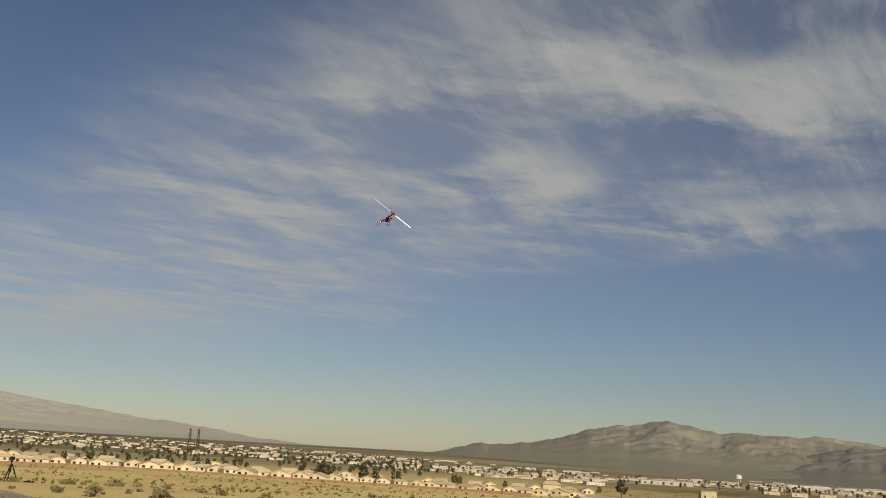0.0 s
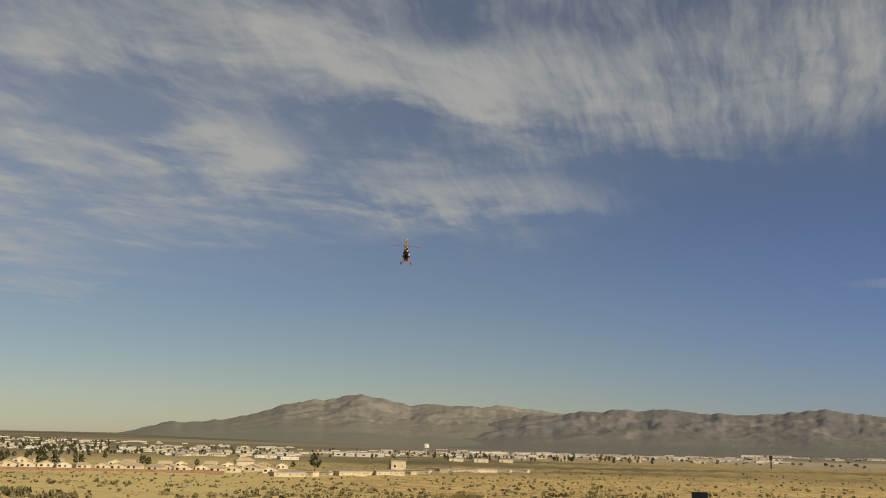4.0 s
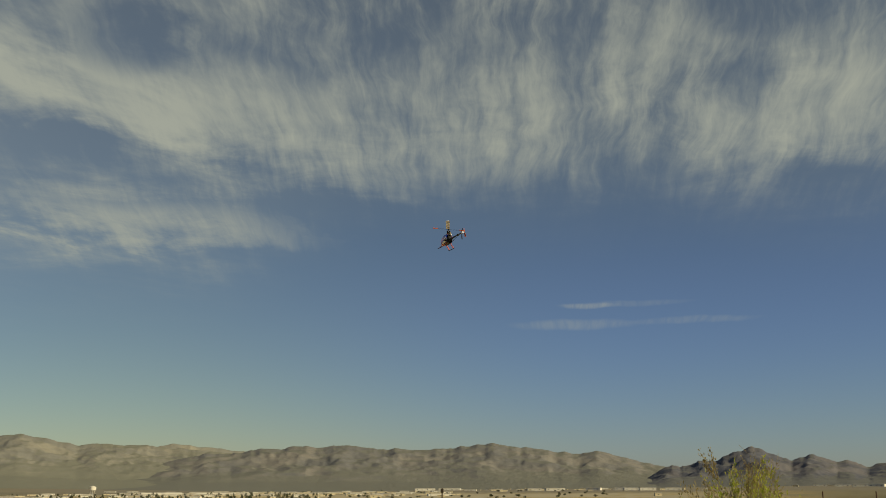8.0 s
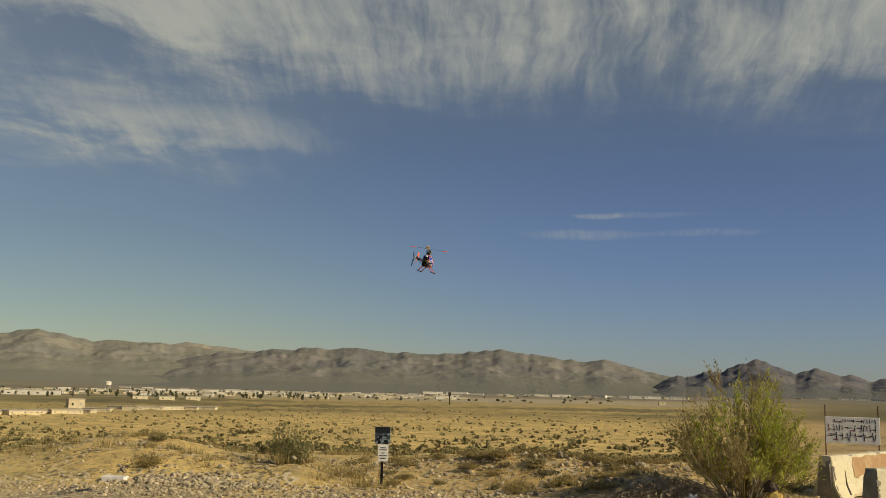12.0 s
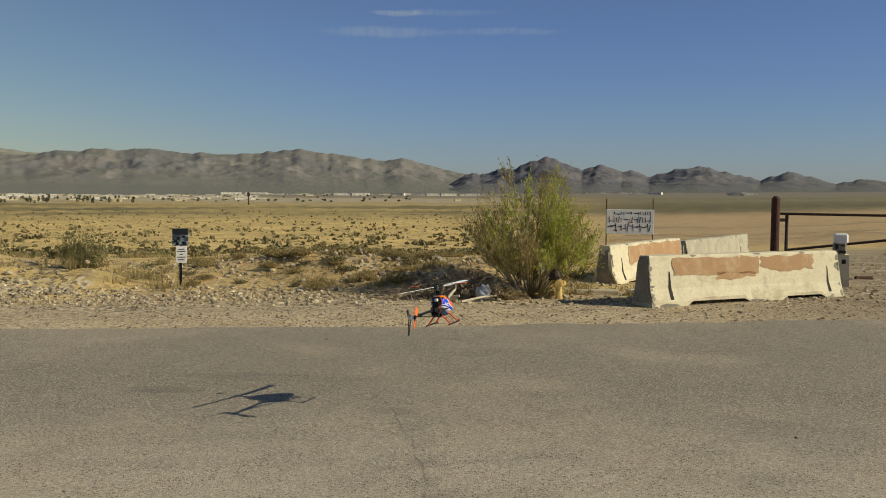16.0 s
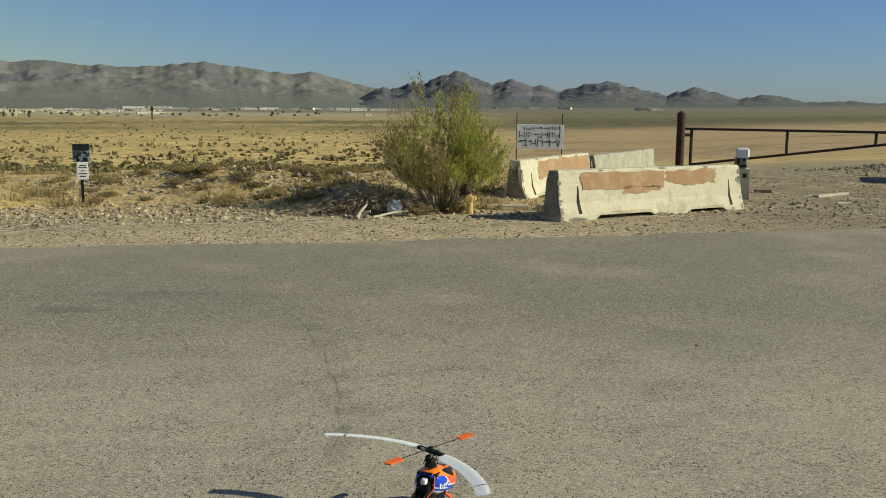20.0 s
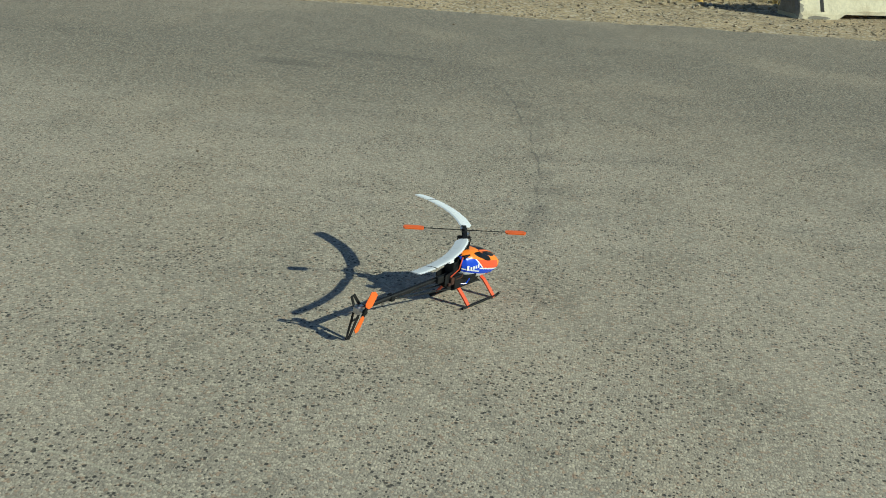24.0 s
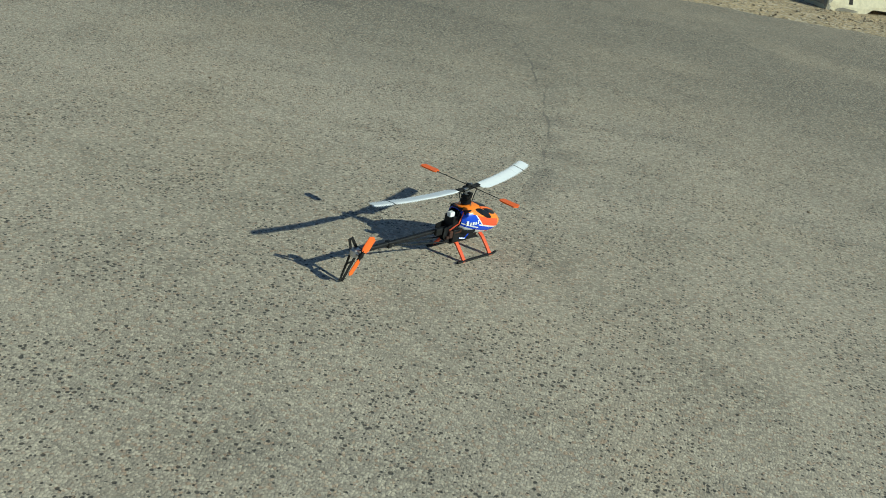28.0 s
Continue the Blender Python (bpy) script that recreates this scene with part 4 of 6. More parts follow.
    tube(bm, (0, 0, 9), (0, 0, 13), 4, 4, 16)
    tube(bm, (0, 0, 13), (0, 0, 14.4), 4, 0.4, 16)
    part("tank", bm, SHED_WHITE, tank)
    # pylons
    pylon = None
    for a in (-65.0, -64.55):
        s, c = math.sin(radians(a)) * 1500, math.cos(radians(a)) * 1500
        m = Matrix.Translation((s, c, ground_z(s, c)))
        if pylon:
            copy_thing(pylon, m)
            continue
        pylon = thing("power_pylon", m, "tall thin grey steel power pylon", "pylon", "pylons")
        top = 1.75 + 1500 * math.tan(radians(0.46)) - m.translation.z
        bm = bmesh.new()
        for sx, sy in ((-1, -1), (1, -1), (1, 1), (-1, 1)):
            tube(bm, (sx * 2.2, sy * 2.2, -1), (sx * 0.5, sy * 0.5, top), 0.3, 0.22, 5)
        for i in range(8):
            z0, z1 = top * i / 8, top * (i + 1) / 8
            w0, w1 = 2.2 - 1.7 * i / 8, 2.2 - 1.7 * (i + 1) / 8
            for sy in (-1, 1):
                tube(bm, (-w0, sy * w0, z0), (w1, sy * w1, z1), 0.14, 0.14, 4)
                tube(bm, (w0, sy * w0, z0), (-w1, sy * w1, z1), 0.14, 0.14, 4)
        part("mast", bm, DARK_STEEL, pylon)
        for z in (top * 0.78, top * 0.94):
            bm = bmesh.new()
            box(bm, (0, 0, z), (10, 0.5, 0.5))
            part("crossarm", bm, DARK_STEEL, pylon)
    # short stout pole on the plain
    p, d = at_bearing(-15.82, -1.28)
    h = d * (math.tan(radians(1.28)) - math.tan(radians(0.55)))
    pole = thing("wooden_pole", Matrix.Translation(p), "dark wooden pole with a boxed top on the plain", "pole")
    bm = bmesh.new()
    tube(bm, (0, 0, -0.5), (0, 0, h), 0.7, 0.55, 8)
    part("shaft", bm, BARK, pole)
    bm = bmesh.new()
    box(bm, (0, 0, h * 0.82), (2.6, 1.6, h * 0.3), bevel=0.15)
    part("transformer", bm, BARK, pole)


build_ground()
build_road()
build_mountains()
build_town()

# ---- roadside things ----


def lies(x, y, rz=0.0, z=0.0):
    return pose(x, y, ground_z(x, y) + z, 0, 0, rz)


def jersey_outline(h):
    """Half profile of a safety barrier: (half width, height)."""
    return ((0.255, 0.0), (0.25, 0.07 * h / 0.74), (0.17, 0.26 * h / 0.74), (0.11, h - 0.03), (0.085, h))


def concrete_barrier(m, length, h, label, paint, slots, seed, mat=None, notches=((-1.2, -0.45), (0.45, 1.2))):
    """A cast barrier along local x: sloped faces, drain notches below, chipped ends; its face looks to -y."""
    rng = random.Random(seed)
    ob = thing("concrete_barrier", m, label, "barrier", "concrete barriers")
    prof = jersey_outline(h)
    ring = [(-w, z) for w, z in prof] + [(w, z) for w, z in reversed(prof)]
    n = 24
    bm = bmesh.new()
    rows = []
    for i in range(n + 1):
        x = -length / 2 + length * i / n
        notch = 0.115 if any(a < x < b for a, b in notches) else 0.0
        row = []
        for k, (w, z) in enumerate(ring):
            z2 = max(z, notch + (rng.uniform(-0.012, 0.012) if notch else 0)) if z < 0.05 else z
            j = 0.008 if 0 < i < n else 0.035
            row.append(bm.verts.new((x + rng.uniform(-j, j), w + rng.uniform(-0.006, 0.006), z2 + (rng.uniform(-0.006, 0.006) if z > 0.1 else 0))))
        rows.append(row)
    k = len(ring)
    for a, b in zip(rows, rows[1:]):
        for q in range(k):
            bm.faces.new((a[q], b[q], b[(q + 1) % k], a[(q + 1) % k]))
    bm.faces.new(rows[0])
    bm.faces.new(rows[-1][::-1])
    part("body", bm, mat or CONCRETE, ob)

    def face_y(z):
        w = np.interp(z, [p[1] for p in prof], [p[0] for p in prof])
        return -float(w)

    def skin(pts, name, mt, off, label=""):
        """A thin ragged coat on the sloped face, given as (x, z) outline."""
        b = bmesh.new()
        fr = [b.verts.new((x, face_y(z) - off, z)) for x, z in pts]
        bk = [b.verts.new((x, face_y(z) + 0.004, z)) for x, z in pts]
        b.faces.new(fr)
        for q in range(len(pts)):
            b.faces.new((fr[q], fr[(q + 1) % len(pts)], bk[(q + 1) % len(pts)], bk[q]))
        part(name, b, mt, ob, label)

    for x0, x1, z0, z1 in paint:
        steps = max(9, int((x1 - x0) * 22))
        wave = [noise.noise(Vector((seed + k * 0.1, x0, z0))) * 0.09 + noise.noise(Vector((seed + k * 0.43, x0, z0 + 5))) * 0.035 for k in range(steps + 1)]
        top = [(x0 + (x1 - x0) * i / steps, z1 + noise.noise(Vector((seed + i * 0.2, x1, 2))) * 0.03) for i in range(steps + 1)]
        low = [(x1 - (x1 - x0) * i / steps, z0 + wave[i]) for i in range(steps + 1)]
        left = [(x0 + rng.uniform(-0.05, 0.03), z0 + (z1 - z0) * k / 5) for k in range(1, 5)]
        right = [(x1 + rng.uniform(-0.04, 0.05), z1 + (z0 - z1) * k / 5) for k in range(1, 5)]
        skin(low + left + top + right, "paint_patch", BROWN_PAINT, 0.005, "faded brown paint patch")
    for end in (-1, 1):
        for k in range(9):
            z = h * rng.uniform(0.03, 0.95)
            d, e = rng.uniform(0.03, 0.1), rng.uniform(0.02, 0.06)
            xe = end * (length / 2 + 0.004)
            skin([(xe, z - e), (xe - end * d * 0.7, z - e * 0.5), (xe - end * d, z + e * 0.3), (xe - end * d * 0.4, z + e * 0.8), (xe, z + e)][::end], "chipped_edge", BARE, 0.006)
        # broken end: rough bare concrete with bites out of its outline
        b = bmesh.new()
        rim = [b.verts.new((end * (length / 2 + rng.uniform(-0.01, 0.012)), w * rng.uniform(0.9, 1.0), max(0.0, z * rng.uniform(0.96, 0.99)))) for w, z in ring]
        core = [b.verts.new((end * (length / 2 + rng.uniform(0.02, 0.05)), v.co.y * rng.uniform(0.6, 0.8), 0.06 + v.co.z * rng.uniform(0.75, 0.86))) for v in rim]
        for q in range(k):
            b.faces.new((rim[q], rim[(q + 1) % k], core[(q + 1) % k], core[q]))
        b.faces.new(core)
        bmesh.ops.recalc_face_normals(b, faces=b.faces)
        part("broken_end", b, BARE, ob, "rough broken grey end")
    for x, z, w, e in ((-0.5 * length + 0.3, 0.02, 0.22, 0.035), (-0.28 * length, h - 0.012, 0.07, 0.022), (0.05 * length, h - 0.01, 0.1, 0.02), (0.3 * length, h - 0.012, 0.06, 0.024), (0.02 * length, 0.03, 0.2, 0.03), (0.42 * length, 0.04, 0.12, 0.05)):
        pts = [(x + w * math.cos(a) * rng.uniform(0.6, 1.0), min(h - 0.002, max(0.004, z + e * math.sin(a) * rng.uniform(0.6, 1.0)))) for a in [q * math.pi / 5 for q in range(10)]]
        skin(pts, "chipped_edge", BARE, 0.005)
    # lifting slots: dark strips laid on the face, inner shade put into the colour
    for x in slots:
        zs = (0.14 * h, 0.26 * h / 0.74, 0.5 * h, 0.68 * h)
        ws = (0.036, 0.026, 0.014, 0.005)
        pts = [(x - w, z) for w, z in zip(ws, zs)] + [(x + w * 0.6, z) for w, z in reversed(list(zip(ws, zs)))]
        b = bmesh.new()
        k = len(zs)
        vs = [b.verts.new((px, face_y(z) - 0.008, z)) for px, z in pts]
        bk = [b.verts.new((px, face_y(z) + 0.01, z)) for px, z in pts]
        for i in range(k - 1):
            b.faces.new((vs[i], vs[i + 1], vs[2 * k - 2 - i], vs[2 * k - 1 - i]))
        for i in range(2 * k):
            b.faces.new((vs[i], vs[(i + 1) % (2 * k)], bk[(i + 1) % (2 * k)], bk[i]))
        part("lifting_slot", b, SLOT, ob, "narrow dark strip for a lifting slot's shade")
    return ob


def along(a, b, z=0.0):
    """Pose of a thing that runs from a to b."""
    dx, dy = b[0] - a[0], b[1] - a[1]
    cx, cy = (a[0] + b[0]) / 2, (a[1] + b[1]) / 2
    return pose(cx, cy, ground_z(cx, cy) - 0.015 + z, 0, 0, math.degrees(math.atan2(dy, dx))), math.hypot(dx, dy)


def build_barriers():
    m, l = along((1.72, 14.62), (4.95, 16.5))
    concrete_barrier(m, l, 0.74, "pale painted concrete barrier with brown patches beside the road", ((-1.42, 0.2, 0.45, 0.695), (0.27, 1.32, 0.475, 0.695), (-0.62, 0.1, 0.37, 0.462)), (-1.5, 1.62), 3, None, ((-1.17, -0.11), (0.67, 1.5)))
    m, l = along((1.42, 17.85), (3.1, 20.85))
    concrete_barrier(m, l, 0.74, "pale concrete barrier with a large brown patch", ((-0.95, 1.68, 0.38, 0.7),), (-1.3,), 4)
    m, l = along((3.25, 21.1), (5.25, 24.5), -0.2)
    concrete_barrier(m, l, 0.86, "plain greyed concrete barrier in line behind another", (), (1.4,), 5, GREY_CONCRETE)
    # squat upright post with a pale cap, and a tapered block
    m = lies(5.55, 18.0, -14)
    post = thing("concrete_post", m, "upright concrete post with dark marks and a white cap", "post")
    bm = bmesh.new()
    prism(bm, [(-0.17, -0.15), (0.15, -0.15), (0.17, 0.15), (-0.17, 0.15)], -0.05, 0.56)
    for v in bm.verts:
        if v.co.z > 0.3:
            v.co.x *= 0.86
    part("lower_block", bm, CONCRETE, post)
    # dark front edge: part dark paint, part shade put into the colour
    bm = bmesh.new()
    box(bm, (-0.105, -0.15, 0.27), (0.1, 0.03, 0.42), bevel=0.01)
    part("stained_face", bm, SLOT, post, "dark edge, part paint, part shade in the colour")
    for x, z, w, hh in ((0.02, 0.61, 0.12, 0.05), (-0.07, 0.7, 0.05, 0.1), (0.03, 0.72, 0.06, 0.03), (0.05, 0.44, 0.07, 0.08)):
        bm = bmesh.new()
        box(bm, (x, -0.116 if z > 0.56 else -0.152, z), (w, 0.014, hh), bevel=0.004)
        part("stain", bm, SLOT, post)
    bm = bmesh.new()
    box(bm, (-0.02, 0, 0.66), (0.22, 0.22, 0.2), bevel=0.02)
    part("neck", bm, BARE, post)
    bm = bmesh.new()
    box(bm, (0.0, -0.01, 0.84), (0.24, 0.24, 0.18), bevel=0.03)
    part("cap", bm, BOARD_WHITE, post, "white painted cap")
    m = lies(11.3, 22.3, -24) @ Matrix.Scale(0.88, 4)
    block = thing("concrete_barrier", m, "bare grey concrete barrier end beside a rubble heap", "barrier", "concrete barriers")
    bm = bmesh.new()
    side = ((0.39, -0.05), (0.385, 0.08), (0.3, 0.4), (0.255, 0.86), (0.23, 0.9))
    ring = [(-w, z) for w, z in side] + [(w, z) for w, z in reversed(side)]
    rows = []
    rg = random.Random(77)
    for k in range(9):
        y = -0.3 + 3.0 * k / 8
        rows.append([bm.verts.new((w + rg.uniform(-0.012, 0.012), y + rg.uniform(-0.02, 0.02), z + rg.uniform(-0.01, 0.01))) for w, z in ring])
    for a, b in zip(rows, rows[1:]):
        for q in range(len(ring)):
            bm.faces.new((a[q], b[q], b[(q + 1) % len(ring)], a[(q + 1) % len(ring)]))
    bm.faces.new(rows[0])
    bm.faces.new(rows[-1][::-1])
    part("body", bm, BARE, block)


def build_gate():
    m = lies(6.2, 25.3)
    post = thing("gate_post", m, "thick rusty brown steel gate post", "post")
    bm = bmesh.new()
    tube(bm, (0, 0, -0.3), (0, 0, 1.58), 0.105, 0.105, 16)
    part("shaft", bm, RUST, post, smooth=False)
    bm = bmesh.new()
    tube(bm, (0, 0, 1.58), (0, 0, 1.63), 0.085, 0.05, 12)
    part("cap", bm, RUST, post)
    bm = bmesh.new()
    box(bm, (0.17, 0.1, 1.03), (0.18, 0.06, 0.08))
    part("hinge", bm, DARK_STEEL, post)
    a, b = Vector((6.62, 25.85, 0)), Vector((12.45, 23.58, 0))
    l = (b - a).length
    z0 = ground_z(a.x, a.y)
    m = Matrix.Translation((a.x, a.y, 0)) @ Matrix.Rotation(math.atan2(b.y - a.y, b.x - a.x), 4, "Z")
    gate = thing("pipe_gate", m, "dark tapered steel pipe gate closing the track", "gate")
    for nm, p, q, r in (("top_rail", (-0.2, 0, 1.06), (l + 0.12, 0, 1.07), 0.034), ("bottom_rail", (0, 0, 0.14), (l, 0, 1.0), 0.034), ("end_stile", (0, 0, 0.12), (0, 0, 1.07), 0.042)):
        bm = bmesh.new()
        tube(bm, p, q, r, r, 10)
        part(nm, bm, DARK_STEEL, gate)
    for x in (2.35, 4.4):
        bm = bmesh.new()
        tube(bm, (x, 0, 0.14 + 0.86 * x / l), (x, 0, 1.06), 0.036, 0.036, 10)
        part("upright", bm, DARK_STEEL, gate)


def build_board():
    rng = random.Random(8)
    p = Vector((2.9, 27.9, 0))
    m = pose(p.x, p.y, ground_z(p.x, p.y), 0, 0, -3)
    g = m.translation.z
    sign = thing("notice_board", m, "white board covered with scrawled black writing on two thin posts", "sign")
    z0, z1, w = 0.4 - g, 1.08 - g, 1.3
    bm = bmesh.new()
    box(bm, (0, 0, (z0 + z1) / 2), (w, 0.025, z1 - z0), bevel=0.006)
    part("panel", bm, BOARD_WHITE, sign)
    for x in (-w / 2 + 0.0, w / 2 - 0.03):
        bm = bmesh.new()
        tube(bm, (x, 0.035, -0.4), (x, 0.035, z1 + 0.3), 0.016, 0.014, 6)
        part("post", bm, RUST, sign)
    for row, (zz, hh, step) in enumerate(((z1 - 0.1, 0.1, 0.1), (z1 - 0.28, 0.17, 0.12), (z1 - 0.5, 0.24, 0.13))):
        x = -w / 2 + 0.08 + 0.14 * (row == 0)
        while x < w / 2 - 0.06:
            bm = bmesh.new()
            if rng.random() < 0.62:
                box(bm, (x, -0.0145, zz), (rng.uniform(0.012, 0.025), 0.003, hh * rng.uniform(0.6, 1.15)), Matrix.Rotation(rng.uniform(-0.2, 0.2), 3, "Y"))
            else:
                box(bm, (x + 0.03, -0.0145, zz + hh * rng.uniform(-0.4, 0.4)), (rng.uniform(0.09, 0.16), 0.003, rng.uniform(0.013, 0.024)), Matrix.Rotation(rng.uniform(-0.12, 0.12), 3, "Y"))
            part("scrawl_bar", bm, INK if rng.random() < 0.9 else INK_RED, sign)
            x += rng.uniform(0.05, 0.08)


def build_small_sign():
    m = lies(-5.91, 16.62, 14)
    sign = thing("warning_sign", m, "small weathered two-plate sign on a black stake", "sign")
    bm = bmesh.new()
    box(bm, (0, 0.012, 0.25), (0.045, 0.03, 1.0))
    part("stake", bm, BLACK, sign)
    bm = bmesh.new()
    box(bm, (0, -0.012, 0.83), (0.27, 0.01, 0.3), bevel=0.003)
    part("upper_plate", bm, SIGN_BLUE, sign, "peeling blue-grey plate with a dark top")
    bm = bmesh.new()
    box(bm, (0, -0.02, 0.925), (0.265, 0.004, 0.1))
    part("dark_band", bm, SIGN_DARK, sign)
    rng = random.Random(4)
    for i in range(7):
        bm = bmesh.new()
        box(bm, (rng.uniform(-0.09, 0.09), -0.02, rng.uniform(0.7, 0.86)), (rng.uniform(0.03, 0.07), 0.004, rng.uniform(0.03, 0.06)))
        part("dark_mark", bm, SIGN_DARK, sign)
    bm = bmesh.new()
    box(bm, (0.015, -0.012, 0.53), (0.18, 0.01, 0.29), bevel=0.003)
    part("lower_plate", bm, BOARD_WHITE, sign, "white lower plate")
    for z, w in ((0.62, 0.1), (0.585, 0.14), (0.53, 0.06), (0.485, 0.13), (0.44, 0.1)):
        bm = bmesh.new()
        box(bm, (0.015, -0.019, z), (w, 0.004, 0.014))
        part("text_bar", bm, SIGN_DARK, sign)


def quad_leaf(bm, c, s, rng, tall=1.0):
    q = Euler((rng.uniform(0, 6.3), rng.uniform(0, 6.3), rng.uniform(0, 6.3))).to_matrix()
    vs = [bm.verts.new(c + q @ Vector(p) * s) for p in ((-0.5, 0, 0), (0, -0.3, 0.1), (0.5 * tall, 0, 0), (0, 0.3, 0.1))]
    bm.faces.new(vs)


def sliver(bm, c, way, l, rng):
    """A narrow leaf along way."""
    way = way.normalized() * l
    side = way.cross(Vector((rng.gauss(0, 1), rng.gauss(0, 1), rng.gauss(0, 1)))).normalized() * l * 0.17
    vs = [bm.verts.new(p) for p in (c, c + way * 0.5 + side, c + way, c + way * 0.5 - side)]
    bm.faces.new(vs)


def build_big_bush():
    """A creosote bush: many thin stems that fan out from the root, set with sprays of small leaves."""
    rng = random.Random(12)
    m = lies(0.1, 15.75)
    bush = thing("creosote_bush", m, "large yellow-green creosote bush with fanned grey stems", "bush")
    leaves, dry = bmesh.new(), bmesh.new()
    for i in range(64):
        a = rng.uniform(0, 6.283)
        lean = rng.uniform(0.05, 1.0) ** 0.65
        h = rng.uniform(1.1, 1.85) * (1.0 - 0.7 * lean ** 1.8)
        reach = lean ** 0.85 * 1.02
        base = Vector((math.cos(a) * 0.14, math.sin(a) * 0.14, -0.03))
        tip = Vector((math.cos(a) * reach, math.sin(a) * reach, h))
        mid = base.lerp(tip, 0.5) + Vector((math.cos(a) * 0.06 * lean, math.sin(a) * 0.06 * lean, 0.1))
        bm = bmesh.new()
        pts = [base, base.lerp(mid, 0.5), mid, mid.lerp(tip, 0.5), tip]
        for k, (p, q) in enumerate(zip(pts, pts[1:])):
            tube(bm, p, q, 0.013 - 0.0028 * k, 0.0105 - 0.0028 * k, 5, False)
        sprigs = []
        for k in range(14):
            t = rng.uniform(0.34, 1.08)
            p = mid.lerp(tip, (t - 0.5) * 2) if t > 0.5 else base.lerp(mid, t * 2)
            e = p + Vector((rng.uniform(-0.17, 0.17) + math.cos(a) * 0.09, rng.uniform(-0.17, 0.17) + math.sin(a) * 0.09, rng.uniform(0.1, 0.42)))
            tube(bm, p, e, 0.004, 0.002, 3, False)
            sprigs.append((p, e))
        part("stem", bm, TWIG if i % 5 else LEAF_DRY, bush)
        target = dry if rng.random() < 0.3 else leaves
        for p, e in sprigs:
            for q in range(25):
                c = p.lerp(e, rng.uniform(0.25, 1.15)) + Vector((rng.gauss(0, 0.018), rng.gauss(0, 0.018), rng.gauss(0, 0.03)))
                sliver(target if rng.random() > 0.1 else dry, c, (e - p).normalized() + Vector((rng.gauss(0, 0.5), rng.gauss(0, 0.5), 0.35 + rng.gauss(0, 0.4))), rng.uniform(0.03, 0.066), rng)
    for i in range(52):
        # bare dry stems: tall ones over the crown, lower ones that fringe its sides
        if i < 24:
            a, lean, top = rng.uniform(-1.2, 1.2), rng.uniform(0.1, 0.75), rng.uniform(1.55, 2.0)
        else:
            a, lean, top = rng.uniform(2.4, 3.9) if i < 42 else rng.uniform(-0.6, 0.6), rng.uniform(0.9, 1.45) if i < 42 else rng.uniform(0.6, 1.05), rng.uniform(0.7, 1.45)
        pts = [Vector((0, 0, 0.2)), Vector((math.cos(a) * lean * 0.5, math.sin(a) * lean * 0.4, top * 0.55)), Vector((math.cos(a) * lean * 0.9, math.sin(a) * lean * 0.7, top))]
        bm = bmesh.new()
        tube(bm, pts[0], pts[1], 0.006, 0.004, 4, False)
        tube(bm, pts[1], pts[2], 0.004, 0.0015, 4, False)
        for k in range(12):
            p = pts[1].lerp(pts[2], rng.random())
            e = p + Vector((rng.gauss(0, 0.08), rng.gauss(0, 0.08), rng.uniform(0.08, 0.24)))
            tube(bm, p, e, 0.0022, 0.001, 3, False)
            for q in range(5):
                sliver(dry, p.lerp(e, rng.uniform(0.3, 1.1)), Vector((rng.gauss(0, 1), rng.gauss(0, 1), 0.8)), rng.uniform(0.015, 0.035), rng)
        part("stem", bm, LEAF_DRY, bush)
    part("foliage", leaves, LEAF, bush, "small yellow-green leaves")
    part("dry_foliage", dry, LEAF_DRY, bush, "dry straw-coloured sprays")


def make_dry_bush(rng, name, label, mat, r, h, n):
    ob = thing(name, Matrix(), label, "bush", "roadside scrub")
    bm = bmesh.new()
    for i in range(n):
        a, lean = rng.uniform(0, 6.283), rng.random() ** 0.6
        tip = Vector((math.cos(a) * r * lean, math.sin(a) * r * lean, h * rng.uniform(0.5, 1.0) * (1.1 - 0.55 * lean)))
        root = Vector((math.cos(a) * r * 0.15, math.sin(a) * r * 0.15, -0.03))
        tube(bm, root, tip, 0.006, 0.002, 3, False)
        for k in range(6):
            c = root.lerp(tip, rng.uniform(0.35, 1.05)) + Vector((rng.gauss(0, 0.05), rng.gauss(0, 0.05), rng.gauss(0, 0.04)))
            quad_leaf(bm, c, rng.uniform(0.03, 0.075), rng, 1.6)
    tagged(part("foliage", bm, mat, ob), kind="stuff")
    return ob


